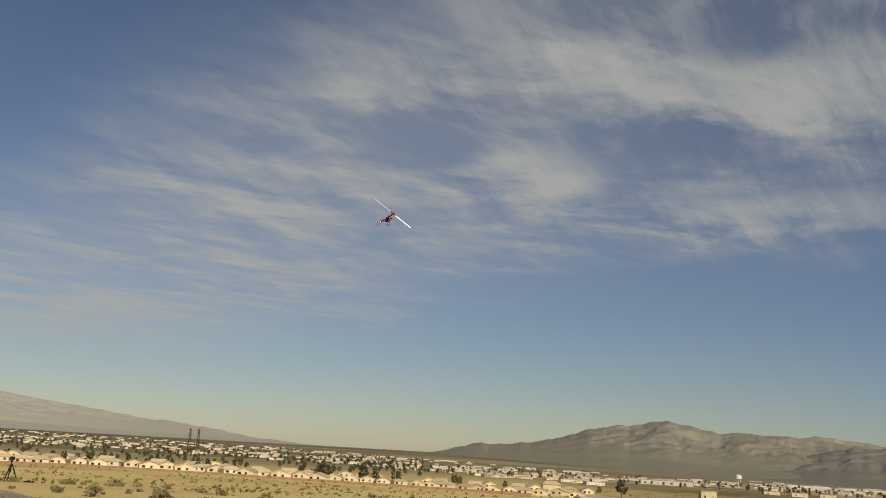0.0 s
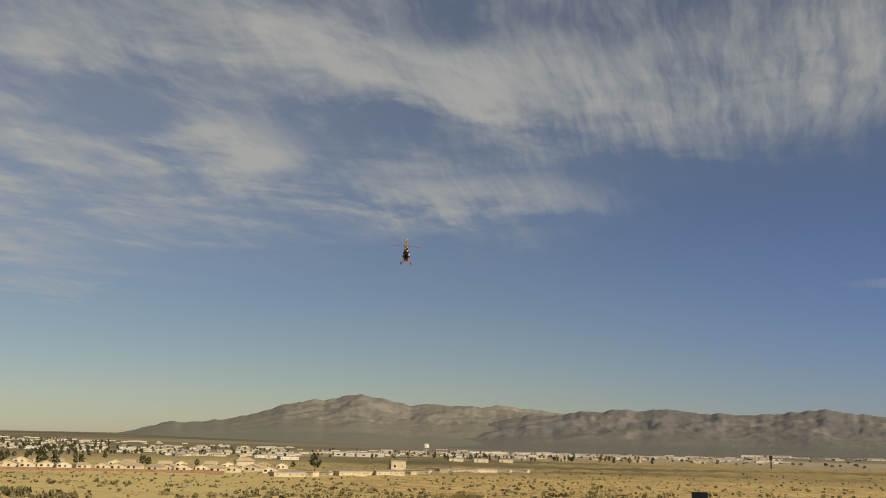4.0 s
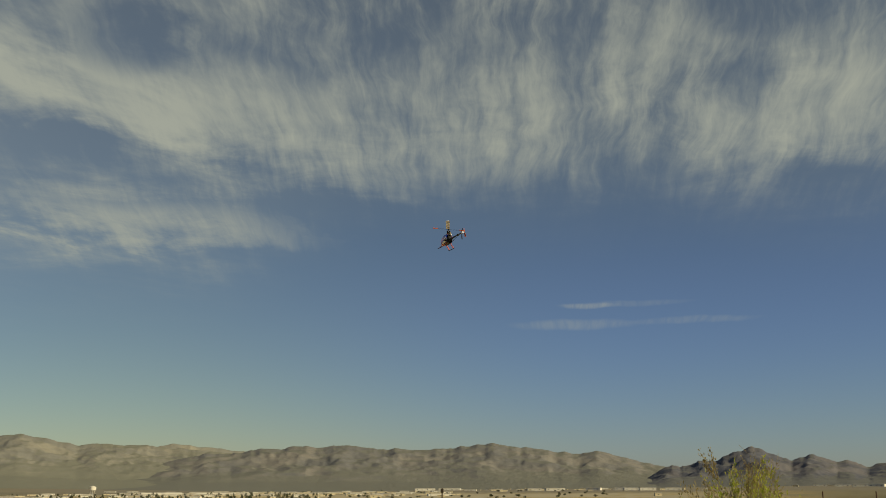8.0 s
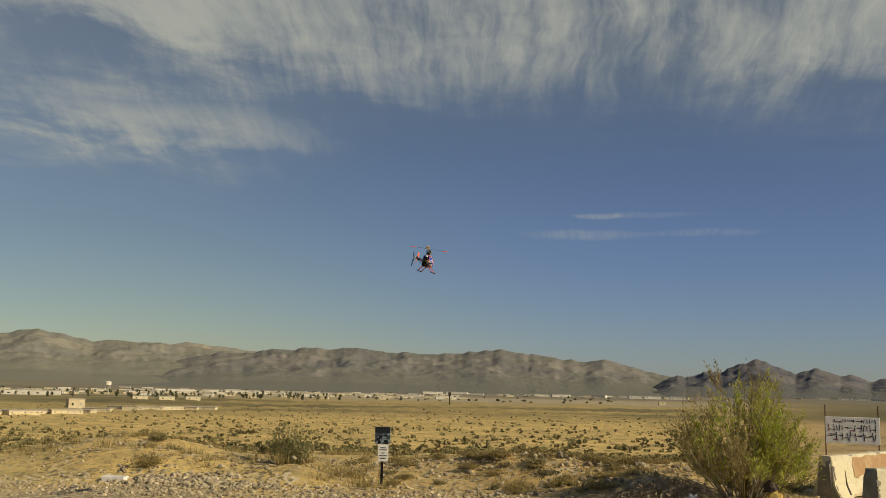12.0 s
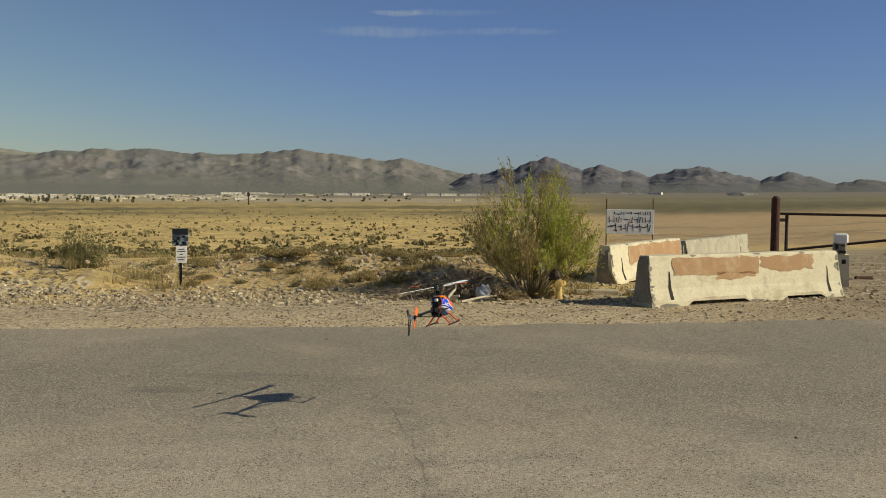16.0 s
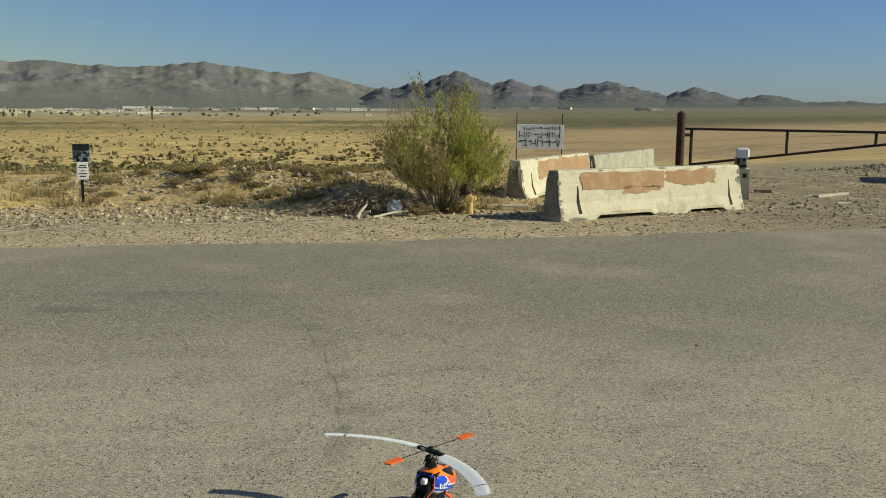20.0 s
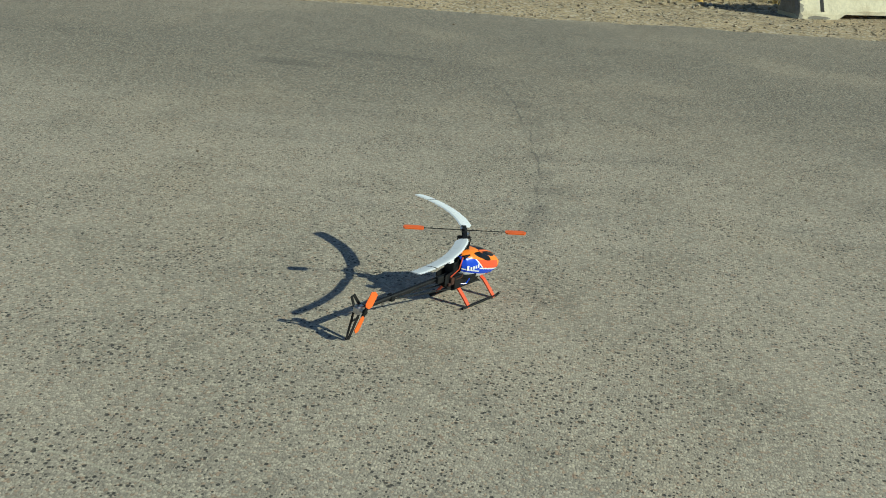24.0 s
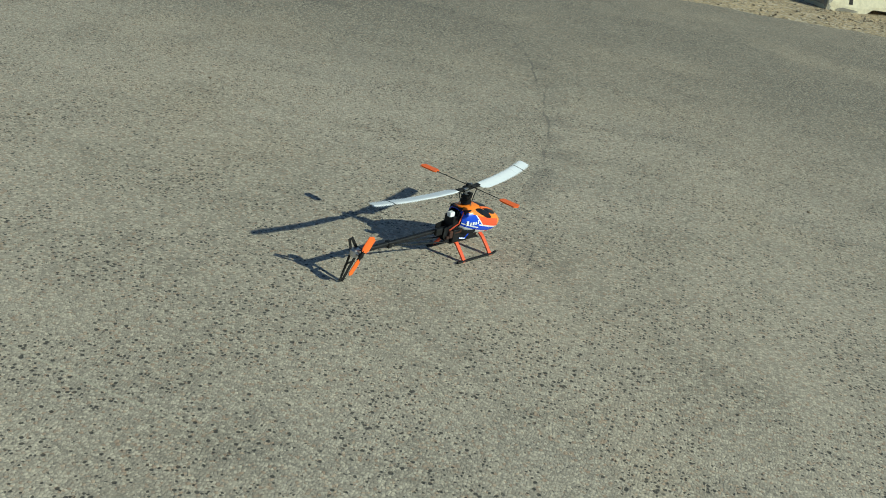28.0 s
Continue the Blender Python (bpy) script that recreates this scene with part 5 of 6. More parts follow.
def build_scrub():
    rng = random.Random(21)
    used = set()
    straw = [make_dry_bush(rng, "dry_bush", "straw-coloured dry bush among roadside stones", LEAF_DRY, 0.42, 0.38, 70) for i in range(2)]
    grey = [make_dry_bush(rng, "dark_bush", "low dark brown dead bush", SCRUB, 0.28, 0.26, 50)]
    green = [make_dry_bush(rng, "creosote_shrub", "small open olive-green shrub", LEAF_OLIVE, 0.55, 1.0, 85)]
    spots = [(straw, -4.2, 18.4), (straw, -3.6, 18.9), (straw, -4.9, 18.9), (straw, -6.6, 19.4), (straw, -9.9, 15.6), (straw, -8.6, 19.2), (straw, -2.2, 20.0), (straw, -1.0, 19.5),
             (straw, 0.9, 18.4), (straw, -0.6, 15.35), (straw, -0.25, 15.2), (straw, 0.3, 15.5), (straw, 2.2, 25.0), (straw, 3.4, 26.6), (straw, 1.4, 24.0),
             (grey, -3.5, 18.0), (grey, -3.7, 21.5), (grey, -10.4, 17.2), (grey, -3.2, 17.7), (grey, -11.5, 18.5),
             (green, -8.7, 18.5), (green, -8.4, 18.5), (straw, -1.6, 21.5), (straw, -0.2, 22.5), (straw, -5.8, 22.5), (straw, -12.5, 19.5)]
    for k, x, y in spots:
        spread(rng.choice(k), lies(x, y, rng.uniform(0, 360)) @ Matrix.Diagonal((0.85, 0.85, 1.0 if k is green else 0.55, 1)), used)
    for i in range(75):
        x, y = rng.gauss(-2.8, 2.0), rng.uniform(16.2, 22.0)
        spread(rng.choice(rng.choice((straw, straw, straw, grey))), lies(x, y, rng.uniform(0, 360)) @ Matrix.Diagonal((rng.uniform(0.35, 0.8), rng.uniform(0.35, 0.8), rng.uniform(0.25, 0.5), 1)), used)
    # low dry grass among the stones
    vs, fs = [], []
    for i in range(700):
        x, y = rng.uniform(-15, 4.5), 15.8 + 12 * rng.random() ** 1.6
        if noise.noise(Vector((x * 0.35, y * 0.5, 3))) < -0.02:
            continue
        z, r = ground_z(x, y), rng.uniform(0.08, 0.3)
        for k in range(26):
            a, q = rng.uniform(0, 6.283), r * rng.random()
            c = Vector((x + math.cos(a) * q, y + math.sin(a) * q, z - 0.01))
            tip = c + Vector((math.cos(a) * 0.06 + rng.gauss(0, 0.04), math.sin(a) * 0.06 + rng.gauss(0, 0.04), rng.uniform(0.05, 0.2)))
            side = Vector((-math.sin(a), math.cos(a), 0)) * 0.008
            b = len(vs)
            vs.extend((c - side, c + side, tip))
            fs.append((b, b + 1, b + 2))
    ob = new("dry_grass", sheet("dry_grass", vs, fs, LEAF_DRY, False))
    tagged(ob, "thin dry yellow grass between the roadside stones", "grass", kind="stuff")
    # scattered scrub out to the plain
    bm_v, bm_f = [], []

    def clump(x, y, s, k):
        z = ground_z(x, y)
        for i in range(k):
            a = rng.uniform(0, 6.283)
            c = Vector((x + math.cos(a) * s * 0.45 * rng.random(), y + math.sin(a) * s * 0.45 * rng.random(), z + s * rng.uniform(0.04, 0.34)))
            q = Euler((rng.uniform(0, 6), rng.uniform(0, 6), rng.uniform(0, 6))).to_matrix()
            b = len(bm_v)
            u = 0.45 if k > 20 else 1.0
            for p in ((-0.32, -0.2, 0), (0.3, -0.15, 0.05), (0.05, 0.32, -0.05)):
                bm_v.append(c + q @ Vector(p) * s * u)
            bm_f.append((b, b + 1, b + 2))

    for i in range(15000):
        az = rng.uniform(-80, 32)
        d = 24 * (700 / 24) ** rng.random()
        x, y = d * math.sin(radians(az)), d * math.cos(radians(az))
        if (x > 2.5 and d < 190) or az > 2.5:
            continue
        if rng.random() < (0.5 if d < 50 else 0.0):
            continue
        if az < -45 and d < 260 and rng.random() < 0.7:
            continue
        dens = noise.noise(Vector((x * 0.02, y * 0.02, 2)))
        if dens < -0.12 and rng.random() < 0.75:
            continue
        clump(x, y, (0.28 + 1.0 * rng.random() ** 2) * (0.55 + 0.95 * smooth01(d / 300)), 34 if d < 90 else 12 if d < 160 else 6)
    ob = new("desert_scrub", sheet("desert_scrub", bm_v, bm_f, SCRUB, False))
    tagged(ob, "low dark creosote scrub scattered over the desert", "shrubs", kind="stuff")


def build_brush_pile():
    rng = random.Random(31)
    m = lies(-1.15, 15.35, 8)
    pile = thing("brush_pile", m, "heap of dark dead brushwood at the road edge", "brush pile")
    for k in range(5):
        bm = bmesh.new()
        for i in range(230):
            a, t = rng.gauss(0, 0.8), rng.uniform(-1.1, 1.0)
            y = rng.uniform(-0.45, 0.55)
            top = 0.56 * max(0.05, 1 - abs(t - 0.2) / 1.35) * (1 - abs(y) * 0.8)
            c = Vector((t, y, top * rng.uniform(0.1, 1.0)))
            dvec = Vector((math.cos(a), math.sin(a), rng.uniform(-0.2, 0.5))) * rng.uniform(0.06, 0.26)
            tube(bm, c - dvec, c + dvec, 0.003, 0.0015, 3, False)
        tagged(part("brushwood", bm, BRUSH if k < 4 else TWIG, pile), kind="stuff")
    bm = bmesh.new()
    for i in range(1500):
        t, y = rng.uniform(-1.0, 0.95), rng.uniform(-0.4, 0.5)
        top = 0.5 * max(0.05, 1 - abs(t - 0.2) / 1.3) * (1 - abs(y) * 0.8)
        quad_leaf(bm, Vector((t, y, top * rng.uniform(0.0, 0.9))), rng.uniform(0.05, 0.12), rng)
    tagged(part("leaf_litter", bm, BRUSH, pile), kind="stuff")


def build_litter():
    # yellow hydrant-like stub with a dark cap
    m = lies(0.53, 15.3) @ Matrix.Scale(0.98, 4)
    hyd = thing("yellow_bollard_stub", m, "short chipped yellow painted stub pipe with side outlet", "bollard")
    bm = bmesh.new()
    tube(bm, (0, 0, -0.05), (0.0, 0, 0.2), 0.055, 0.05, 14)
    tube(bm, (0, 0, 0.2), (-0.02, 0, 0.27), 0.09, 0.1, 14)
    tube(bm, (-0.02, 0, 0.27), (-0.02, 0, 0.33), 0.1, 0.04, 14)
    part("body", bm, YELLOW, hyd, smooth=False)
    bm = bmesh.new()
    tube(bm, (-0.02, 0, 0.24), (-0.02, -0.12, 0.24), 0.05, 0.055, 12)
    tube(bm, (0.05, 0, 0.25), (0.09, -0.02, 0.255), 0.036, 0.04, 10)
    part("outlet", bm, YELLOW, hyd)
    rng = random.Random(41)
    bm = bmesh.new()
    tube(bm, (-0.05, 0, 0.315), (-0.06, 0, 0.35), 0.115, 0.11, 12)
    tube(bm, (-0.06, 0, 0.35), (-0.065, 0, 0.42), 0.1, 0.075, 12)
    tube(bm, (-0.065, 0, 0.42), (-0.07, 0, 0.46), 0.075, 0.025, 12)
    for v in bm.verts:
        v.co *= 1 + rng.uniform(-0.03, 0.03)
    part("cap", bm, DARK_STEEL, hyd, "dark rusted bonnet")
    # plastic sheet, planks, sticks, bones of timber
    m = lies(-0.62, 15.0)
    bm = bmesh.new()
    bmesh.ops.create_icosphere(bm, subdivisions=3, radius=0.13)
    for v in bm.verts:
        v.co = Vector((v.co.x * 0.9, v.co.y * 0.7, max(-0.02, v.co.z * 0.95 + 0.11))) * (1 + 0.3 * noise.noise(v.co * 14))
    solid("plastic_bag", bm, PLASTIC, m, "crumpled pale grey plastic bag caught in brush", "bag")
    for a, b, r, nm, lab in (((-0.92, 14.5, 0.03), (-0.42, 14.95, 0.08), 0.02, "stick", "bleached bare stick lying on gravel"), ((-1.2, 14.55, 0.02), (-0.95, 14.45, 0.12), 0.035, "stick", "short pale broken branch on gravel"), ((-1.15, 14.42, 0.03), (-1.02, 14.62, 0.2), 0.03, "stick", "short pale broken branch on gravel")):
        ob = bmesh.new()
        g = ground_z(a[0], a[1])
        pa, pb = Vector(a), Vector(b)
        tube(ob, (0, 0, 0), (pb - pa) * 0.55 + Vector((0, 0, 0.015)), r, r * 0.85, 7)
        tube(ob, (pb - pa) * 0.55 + Vector((0, 0, 0.015)), pb - pa, r * 0.85, r * 0.5, 7)
        solid(nm, ob, PALE_WOOD, Matrix.Translation(pa + Vector((0, 0, g))), lab, "stick")
    for x, y, rz, l, w, h, mt, lab in ((1.15, 15.95, 4, 0.68, 0.2, 0.08, PALE_WOOD, "pale weathered timber sleeper on gravel"), (7.65, 19.1, 40, 1.15, 0.14, 0.05, PALE_WOOD, "white weathered plank on the gravel track"),
                                       (6.5, 19.6, 12, 0.34, 0.09, 0.06, RUST, "short rusty brown offcut on gravel"), (1.75, 16.0, 60, 0.22, 0.15, 0.09, BOARD_WHITE, "broken white block beside barrier"),
                                       (7.2, 17.4, 20, 0.3, 0.05, 0.04, PALE_WOOD, "small pale broken board on gravel"), (-9.96, 14.75, 10, 0.38, 0.24, 0.1, BOARD_WHITE, "white litter box among stones")):
        bm = bmesh.new()
        box(bm, (0, 0, h / 2), (l, w, h), bevel=0.012)
        rg = random.Random(int(l * 1000))
        for v in bm.verts:
            v.co += Vector((rg.uniform(-0.02, 0.02), rg.uniform(-0.01, 0.01), rg.uniform(-0.006, 0.006)))
        solid("plank" if l > 0.4 else "offcut", bm, mt, lies(x, y, rz, -0.006), lab, "plank" if l > 0.4 else "debris")


def build_stones():
    rng = random.Random(51)
    protos = []
    for i in range(6):
        bm = pebble(rng)
        protos.append((finish(bm, "stone", STONE if i % 2 else PALE_STONE), i))
    spots = []
    for i in range(200):
        x = rng.uniform(-11, 8)
        off = abs(rng.gauss(0, 1)) * 1.1 + 0.25
        spots.append((x, edge_y(x) + off + 0.5, rng.uniform(0.02, 0.055)))
    for i in range(60):
        spots.append((rng.gauss(-8.9, 1.2), rng.gauss(15.0, 0.35), rng.uniform(0.04, 0.1)))
    for i in range(20):
        spots.append((rng.gauss(-1.0, 0.9), rng.gauss(17.6, 0.5), rng.uniform(0.06, 0.18)))
    for i, (x, y, s) in enumerate(spots):
        if 1.3 < x < 5.4 and 14 < y < 17.2:
            continue
        me, k = protos[i % 6]
        ob = new("stone", me)
        ob.matrix_world = lies(x, y, rng.uniform(0, 360), s * 0.2) @ Matrix.Diagonal((s, s * rng.uniform(0.7, 1.0), s * rng.uniform(0.6, 1.0), 1))
        tagged(ob, "rough tan desert stone on the gravel shoulder" if k % 2 else "pale broken rubble stone on the gravel shoulder", "stone", "roadside stones")
    for i, (x, y, s) in enumerate(((0.95, 5.51, 0.022), (-2.5, 5.21, 0.016), (-2.2, 10.9, 0.035), (0.97, 4.95, 0.014), (-2.92, 4.08, 0.02), (-2.57, 5.3, 0.024), (-2.48, 4.8, 0.013), (-0.37, 3.05, 0.012), (1.9, 7.0, 0.03), (0.73, 4.23, 0.01))):
        ob = new("pebble", protos[1][0])
        ob.matrix_world = pose(x, y, s * 0.22, 0, 0, 40 * i) @ Matrix.Diagonal((s, s * 0.8, s * 0.7, 1))
        tagged(ob, "small dark pebble lying on the asphalt", "stone", "pebbles on the road")
    # the uncounted gravel
    ico = bmesh.new()
    bmesh.ops.create_icosphere(ico, subdivisions=1, radius=0.5)
    ico.verts.index_update()
    bv = [v.co.copy() for v in ico.verts]
    bf = [tuple(v.index for v in f.verts) for f in ico.faces]
    ico.free()
    for name, count, lab, mt in (("gravel", 9500, "loose grey and tan gravel along the road edge", GRAVEL), ("rubble", 22400, "pale broken rubble and stones", RUBBLE)):
        vs, fs = [], []
        for i in range(count):
            if name == "gravel":
                x = rng.uniform(-13, 14)
                y = edge_y(x) + abs(rng.gauss(0, 1)) * 1.9 - 0.06
                s = (0.009 + 0.034 * rng.random() ** 4) * (0.65 if x < -5.5 else 1.0)
            elif i < 1600:
                x, y, s = rng.gauss(14.0, 2.2), rng.gauss(27.0, 1.8), 0.03 + 0.13 * rng.random() ** 2.5
                if x < 10.8:
                    continue
            elif i >= 16400:
                x, y = rng.gauss(-4.5, 4.5), rng.uniform(14.6, 21)
                if y < edge_y(x) + 1.2 or noise.noise(Vector((x * 0.5, y * 0.7, 12))) < -0.05:
                    continue
                s = 0.012 + 0.1 * rng.random() ** 7
            elif i >= 14000:
                x, y, s = rng.uniform(0.5, 14), rng.uniform(13.6, 24), 0.015 + 0.05 * rng.random() ** 2.5
                if y < edge_y(x):
                    continue
            elif i >= 10400:
                x = rng.gauss(-3, 6)
                y, s = edge_y(x) + 2.0 + abs(rng.gauss(0, 1.5)), 0.012 + 0.1 * rng.random() ** 5
            elif i > 9600:
                x, y, s = rng.gauss(-8.8, 0.9), rng.gauss(14.95, 0.3), 0.03 + 0.13 * rng.random() ** 2
            elif i > 8200:
                x, y, s = rng.gauss(-3.4, 2.1), max(16.2, rng.gauss(18.6, 1.5)), 0.025 + 0.12 * rng.random() ** 3
            elif i > 6200:
                x = rng.uniform(-14, 9)
                y, s = edge_y(x) + rng.uniform(0.5, 3.4), 0.01 + 0.028 * rng.random() ** 4
            elif i < 4600:
                x = rng.uniform(-14, -3)
                y, s = edge_y(x) + 3.2 + rng.gauss(0, 0.5) + 0.5 * noise.noise(Vector((x * 0.8, 0, 8))), 0.018 + 0.07 * rng.random() ** 3
            else:
                x, y, s = rng.uniform(-15, 12), 15.5 + 16 * rng.random() ** 2, 0.018 + 0.075 * rng.random() ** 3
            z = ground_z(x, y)
            q = Euler((0, 0, rng.uniform(0, 6.3))).to_matrix()
            sc = Vector((s, s * rng.uniform(0.6, 1), s * rng.uniform(0.45, 0.8)))
            b = len(vs)
            for v in bv:
                p = v * (1 + rng.uniform(-0.25, 0.25))
                vs.append(q @ Vector((p.x * sc.x, p.y * sc.y, p.z * sc.z)) + Vector((x, y, z + sc.z * 0.2)))
            fs.extend(tuple(b + k for k in f) for f in bf)
        ob = new(name, sheet(name, vs, fs, mt, False))
        tagged(ob, lab, "gravel", kind="stuff")


def build_tripod():
    x, y = -43.23, 12.5
    m = lies(x, y, 70) @ Matrix.Scale(0.92, 4)
    tri = thing("camera_tripod", m, "black camera tripod with a dark camera standing on sand", "tripod")
    for i in range(3):
        a = i * 2.094 + 0.3
        bm = bmesh.new()
        tube(bm, (0.42 * math.cos(a), 0.42 * math.sin(a), 0.0), (0.03 * math.cos(a), 0.03 * math.sin(a), 0.95), 0.022, 0.03, 7)
        part("leg", bm, BLACK, tri)
    bm = bmesh.new()
    tube(bm, (0, 0, 0.6), (0, 0, 1.08), 0.025, 0.025, 8)
    box(bm, (0, 0, 1.08), (0.1, 0.1, 0.06))
    part("centre_column", bm, BLACK, tri)
    bm = bmesh.new()
    box(bm, (0, 0.1, 1.2), (0.2, 0.42, 0.16), bevel=0.03)
    part("camera_body", bm, BLACK, tri)
    bm = bmesh.new()
    tube(bm, (0, 0.3, 1.2), (0, 0.42, 1.2), 0.05, 0.055, 12)
    part("lens", bm, BLACK, tri)
    bm = bmesh.new()
    box(bm, (0, 0, 0.11), (0.36, 0.24, 0.22), bevel=0.02)
    box(bm, (0, 0, 0.235), (0.14, 0.03, 0.03))
    solid("equipment_case", bm, BLACK, lies(-43.0, 13.2, 20) @ Matrix.Scale(1.05, 4), "small black equipment case on the sand", "case")


build_barriers()
build_gate()
build_board()
build_small_sign()
build_big_bush()
build_brush_pile()
build_scrub()
build_litter()
build_tripod()

# ---- model helicopter ----
HUB, SIZE = 0.285, 1.04


def ellipse_section(y, zc, w, h, k=16):
    out = []
    for i in range(k):
        a = 2 * math.pi * i / k
        c, s = math.cos(a), math.sin(a)
        out.append(Vector((w * math.copysign(abs(c) ** 0.85, c), y, zc + h * math.copysign(abs(s) ** 0.85, s))))
    return out


def canopy_paint():
    """Glossy livery: orange back, white flash, blue flank and white belly in slanting bands."""
    m = bpy.data.materials.new("canopy_livery")
    m.use_nodes = True
    n = Nodes(m.node_tree)
    sep = n.add("ShaderNodeSeparateXYZ", None, i0=n.add("ShaderNodeTexCoord").outputs["Object"])
    y, z = sep.outputs[1], sep.outputs[2]
    slant = n.math("ADD", z, n.math("MULTIPLY", y, 0.32))
    steep = n.math("ADD", z, n.math("MULTIPLY", y, 1.1))
    c = n.mix(n.ramp(slant, 0.128, 0.129), (0.8, 0.79, 0.77), (0.02, 0.06, 0.55))
    c = n.mix(n.ramp(slant, 0.137, 0.138), c, (0.8, 0.79, 0.77))
    c = n.mix(n.ramp(slant, 0.142, 0.143), c, (0.02, 0.07, 0.62))
    c = n.mix(n.ramp(steep, 0.2, 0.201), c, (0.8, 0.79, 0.77))
    c = n.mix(n.ramp(steep, 0.207, 0.208), c, (0.85, 0.1, 0.03))
    c = n.mix(n.ramp(slant, 0.19, 0.191), c, (0.92, 0.24, 0.02))
    for a, b, paint in ((0.13, 0.15, (0.02, 0.07, 0.62)), (0.15, 0.156, (0.8, 0.79, 0.77))):
        c = n.mix(n.math("MULTIPLY", n.math("MULTIPLY", n.ramp(slant, a, a + 0.001), n.ramp(slant, b + 0.001, b)), n.ramp(y, 0.04, 0.042)), c, paint)
    low = n.math("MULTIPLY", n.ramp(y, 0.15, 0.151), n.ramp(slant, 0.142, 0.141))
    c = n.mix(low, c, (0.8, 0.79, 0.77))
    c = n.mix(n.math("MULTIPLY", n.ramp(y, 0.185, 0.187), n.ramp(slant, 0.165, 0.167)), c, (0.92, 0.28, 0.03))
    b = n.add("ShaderNodeBsdfPrincipled", None, Roughness=0.25)
    n.t.links.new(c, b.inputs["Base Color"])
    n.t.links.new(b.outputs[0], n.add("ShaderNodeOutputMaterial").inputs[0])
    return m


def build_helicopter():
    heli = thing("model_helicopter", Matrix.Translation((-0.66, 3.81, 0)), "radio-controlled model helicopter, orange, blue and white canopy, white rotor blades", "helicopter")
    heli.scale = (SIZE, SIZE, SIZE)
    # canopy: lofted pod, nose to +y
    secs = ((-0.048, 0.165, 0.04, 0.038), (-0.032, 0.163, 0.053, 0.05), (0.005, 0.158, 0.061, 0.061), (0.055, 0.149, 0.061, 0.065), (0.11, 0.136, 0.055, 0.059), (0.16, 0.122, 0.044, 0.046), (0.2, 0.111, 0.028, 0.029), (0.228, 0.104, 0.009, 0.011))
    fine = []
    for t in range(43):
        u = t / 42 * (len(secs) - 1)
        i = min(int(u), len(secs) - 2)
        f = u - i
        fine.append(tuple(a + (b - a) * f for a, b in zip(secs[i], secs[i + 1])))
    rings = [ellipse_section(*s, k=32) for s in fine]
    bm = bmesh.new()
    rows = [[bm.verts.new(p) for p in r] for r in rings]
    for a, b in zip(rows, rows[1:]):
        for q in range(32):
            bm.faces.new((a[q], b[q], b[(q + 1) % 32], a[(q + 1) % 32]))
    bm.faces.new(rows[-1][::-1])
    shell = part("canopy", bm, canopy_paint(), heli, "glossy orange, white and blue canopy", True)

    def skin_point(y, ang, off):
        """A point on the canopy's skin at a station and an angle round it (90 is the top)."""
        s = [float(np.interp(y, [k[0] for k in secs], [k[c] for k in secs])) for c in (1, 2, 3)]
        c, d = math.cos(radians(ang)), math.sin(radians(ang))
        return Vector(((s[1] + off) * math.copysign(abs(c) ** 0.85, c), y, s[0] + (s[2] + off) * math.copysign(abs(d) ** 0.85, d)))

    for y0, a0, ry, ra, tilt in ((0.118, 90, 0.068, 54, 0), (0.07, 34, 0.05, 15, -260), (0.07, 146, 0.05, 15, 260)):
        bm = bmesh.new()
        rows = []
        for k in range(1, 9):
            ring = []
            for q in range(32):
                u, v = math.cos(q * math.pi / 16) * k / 8, math.sin(q * math.pi / 16) * k / 8
                ring.append(bm.verts.new(skin_point(y0 + u * ry, a0 + v * ra + u * ry * tilt, 0.0012 if k < 8 else 0.0)))
            rows.append(ring)
        for a, b in zip(rows, rows[1:]):
            for q in range(32):
                bm.faces.new((a[q], a[(q + 1) % 32], b[(q + 1) % 32], b[q]))
        bm.faces.new(rows[0])
        part("canopy_window", bm, WINDOW, shell, "smoked black window", True)
    # orange bar that crosses the top window
    for side in (-1, 1):
        bm = bmesh.new()
        rows = []
        for k in range(9):
            y, ang = 0.055 + 0.13 * k / 8, 90 - side * (34 - 16 * k / 8)
            rows.append([bm.verts.new(skin_point(y, ang + d, 0.0028)) for d in (-5, 5)])
        for a, b in zip(rows, rows[1:]):
            bm.faces.new((a[0], a[1], b[1], b[0]))
        part("window_bar", bm, CAN_ORANGE, shell, "orange bar across the window", True)
    for side in (-1, 1):
        for x, w, hh in ((-0.026, 0.012, 0.02), (-0.01, 0.008, 0.012), (0.003, 0.01, 0.013), (0.017, 0.009, 0.012), (0.031, 0.008, 0.018)):
            bm = bmesh.new()
            box(bm, (side * float(np.interp(x, [k[0] for k in secs], [k[2] for k in secs])), x, 0.152 + (hh - 0.012) / 2), (0.003, w, hh))
            part("lettering_bar", bm, CAN_WHITE, shell)
    # frame plates
    for side in (-1, 1):
        bm = bmesh.new()
        out = [(-0.125, 0.10), (-0.1, 0.075), (-0.03, 0.062), (0.06, 0.07), (0.09, 0.09), (0.05, 0.11), (0.035, 0.17), (0.0, 0.205), (-0.05, 0.2), (-0.075, 0.15), (-0.125, 0.14)]
        prism(bm, out, -0.0015, 0.0015, Matrix(((0, 0, 1, side * 0.024), (1, 0, 0, 0), (0, 1, 0, 0), (0, 0, 0, 1))))
        part("side_frame", bm, CARBON, heli)
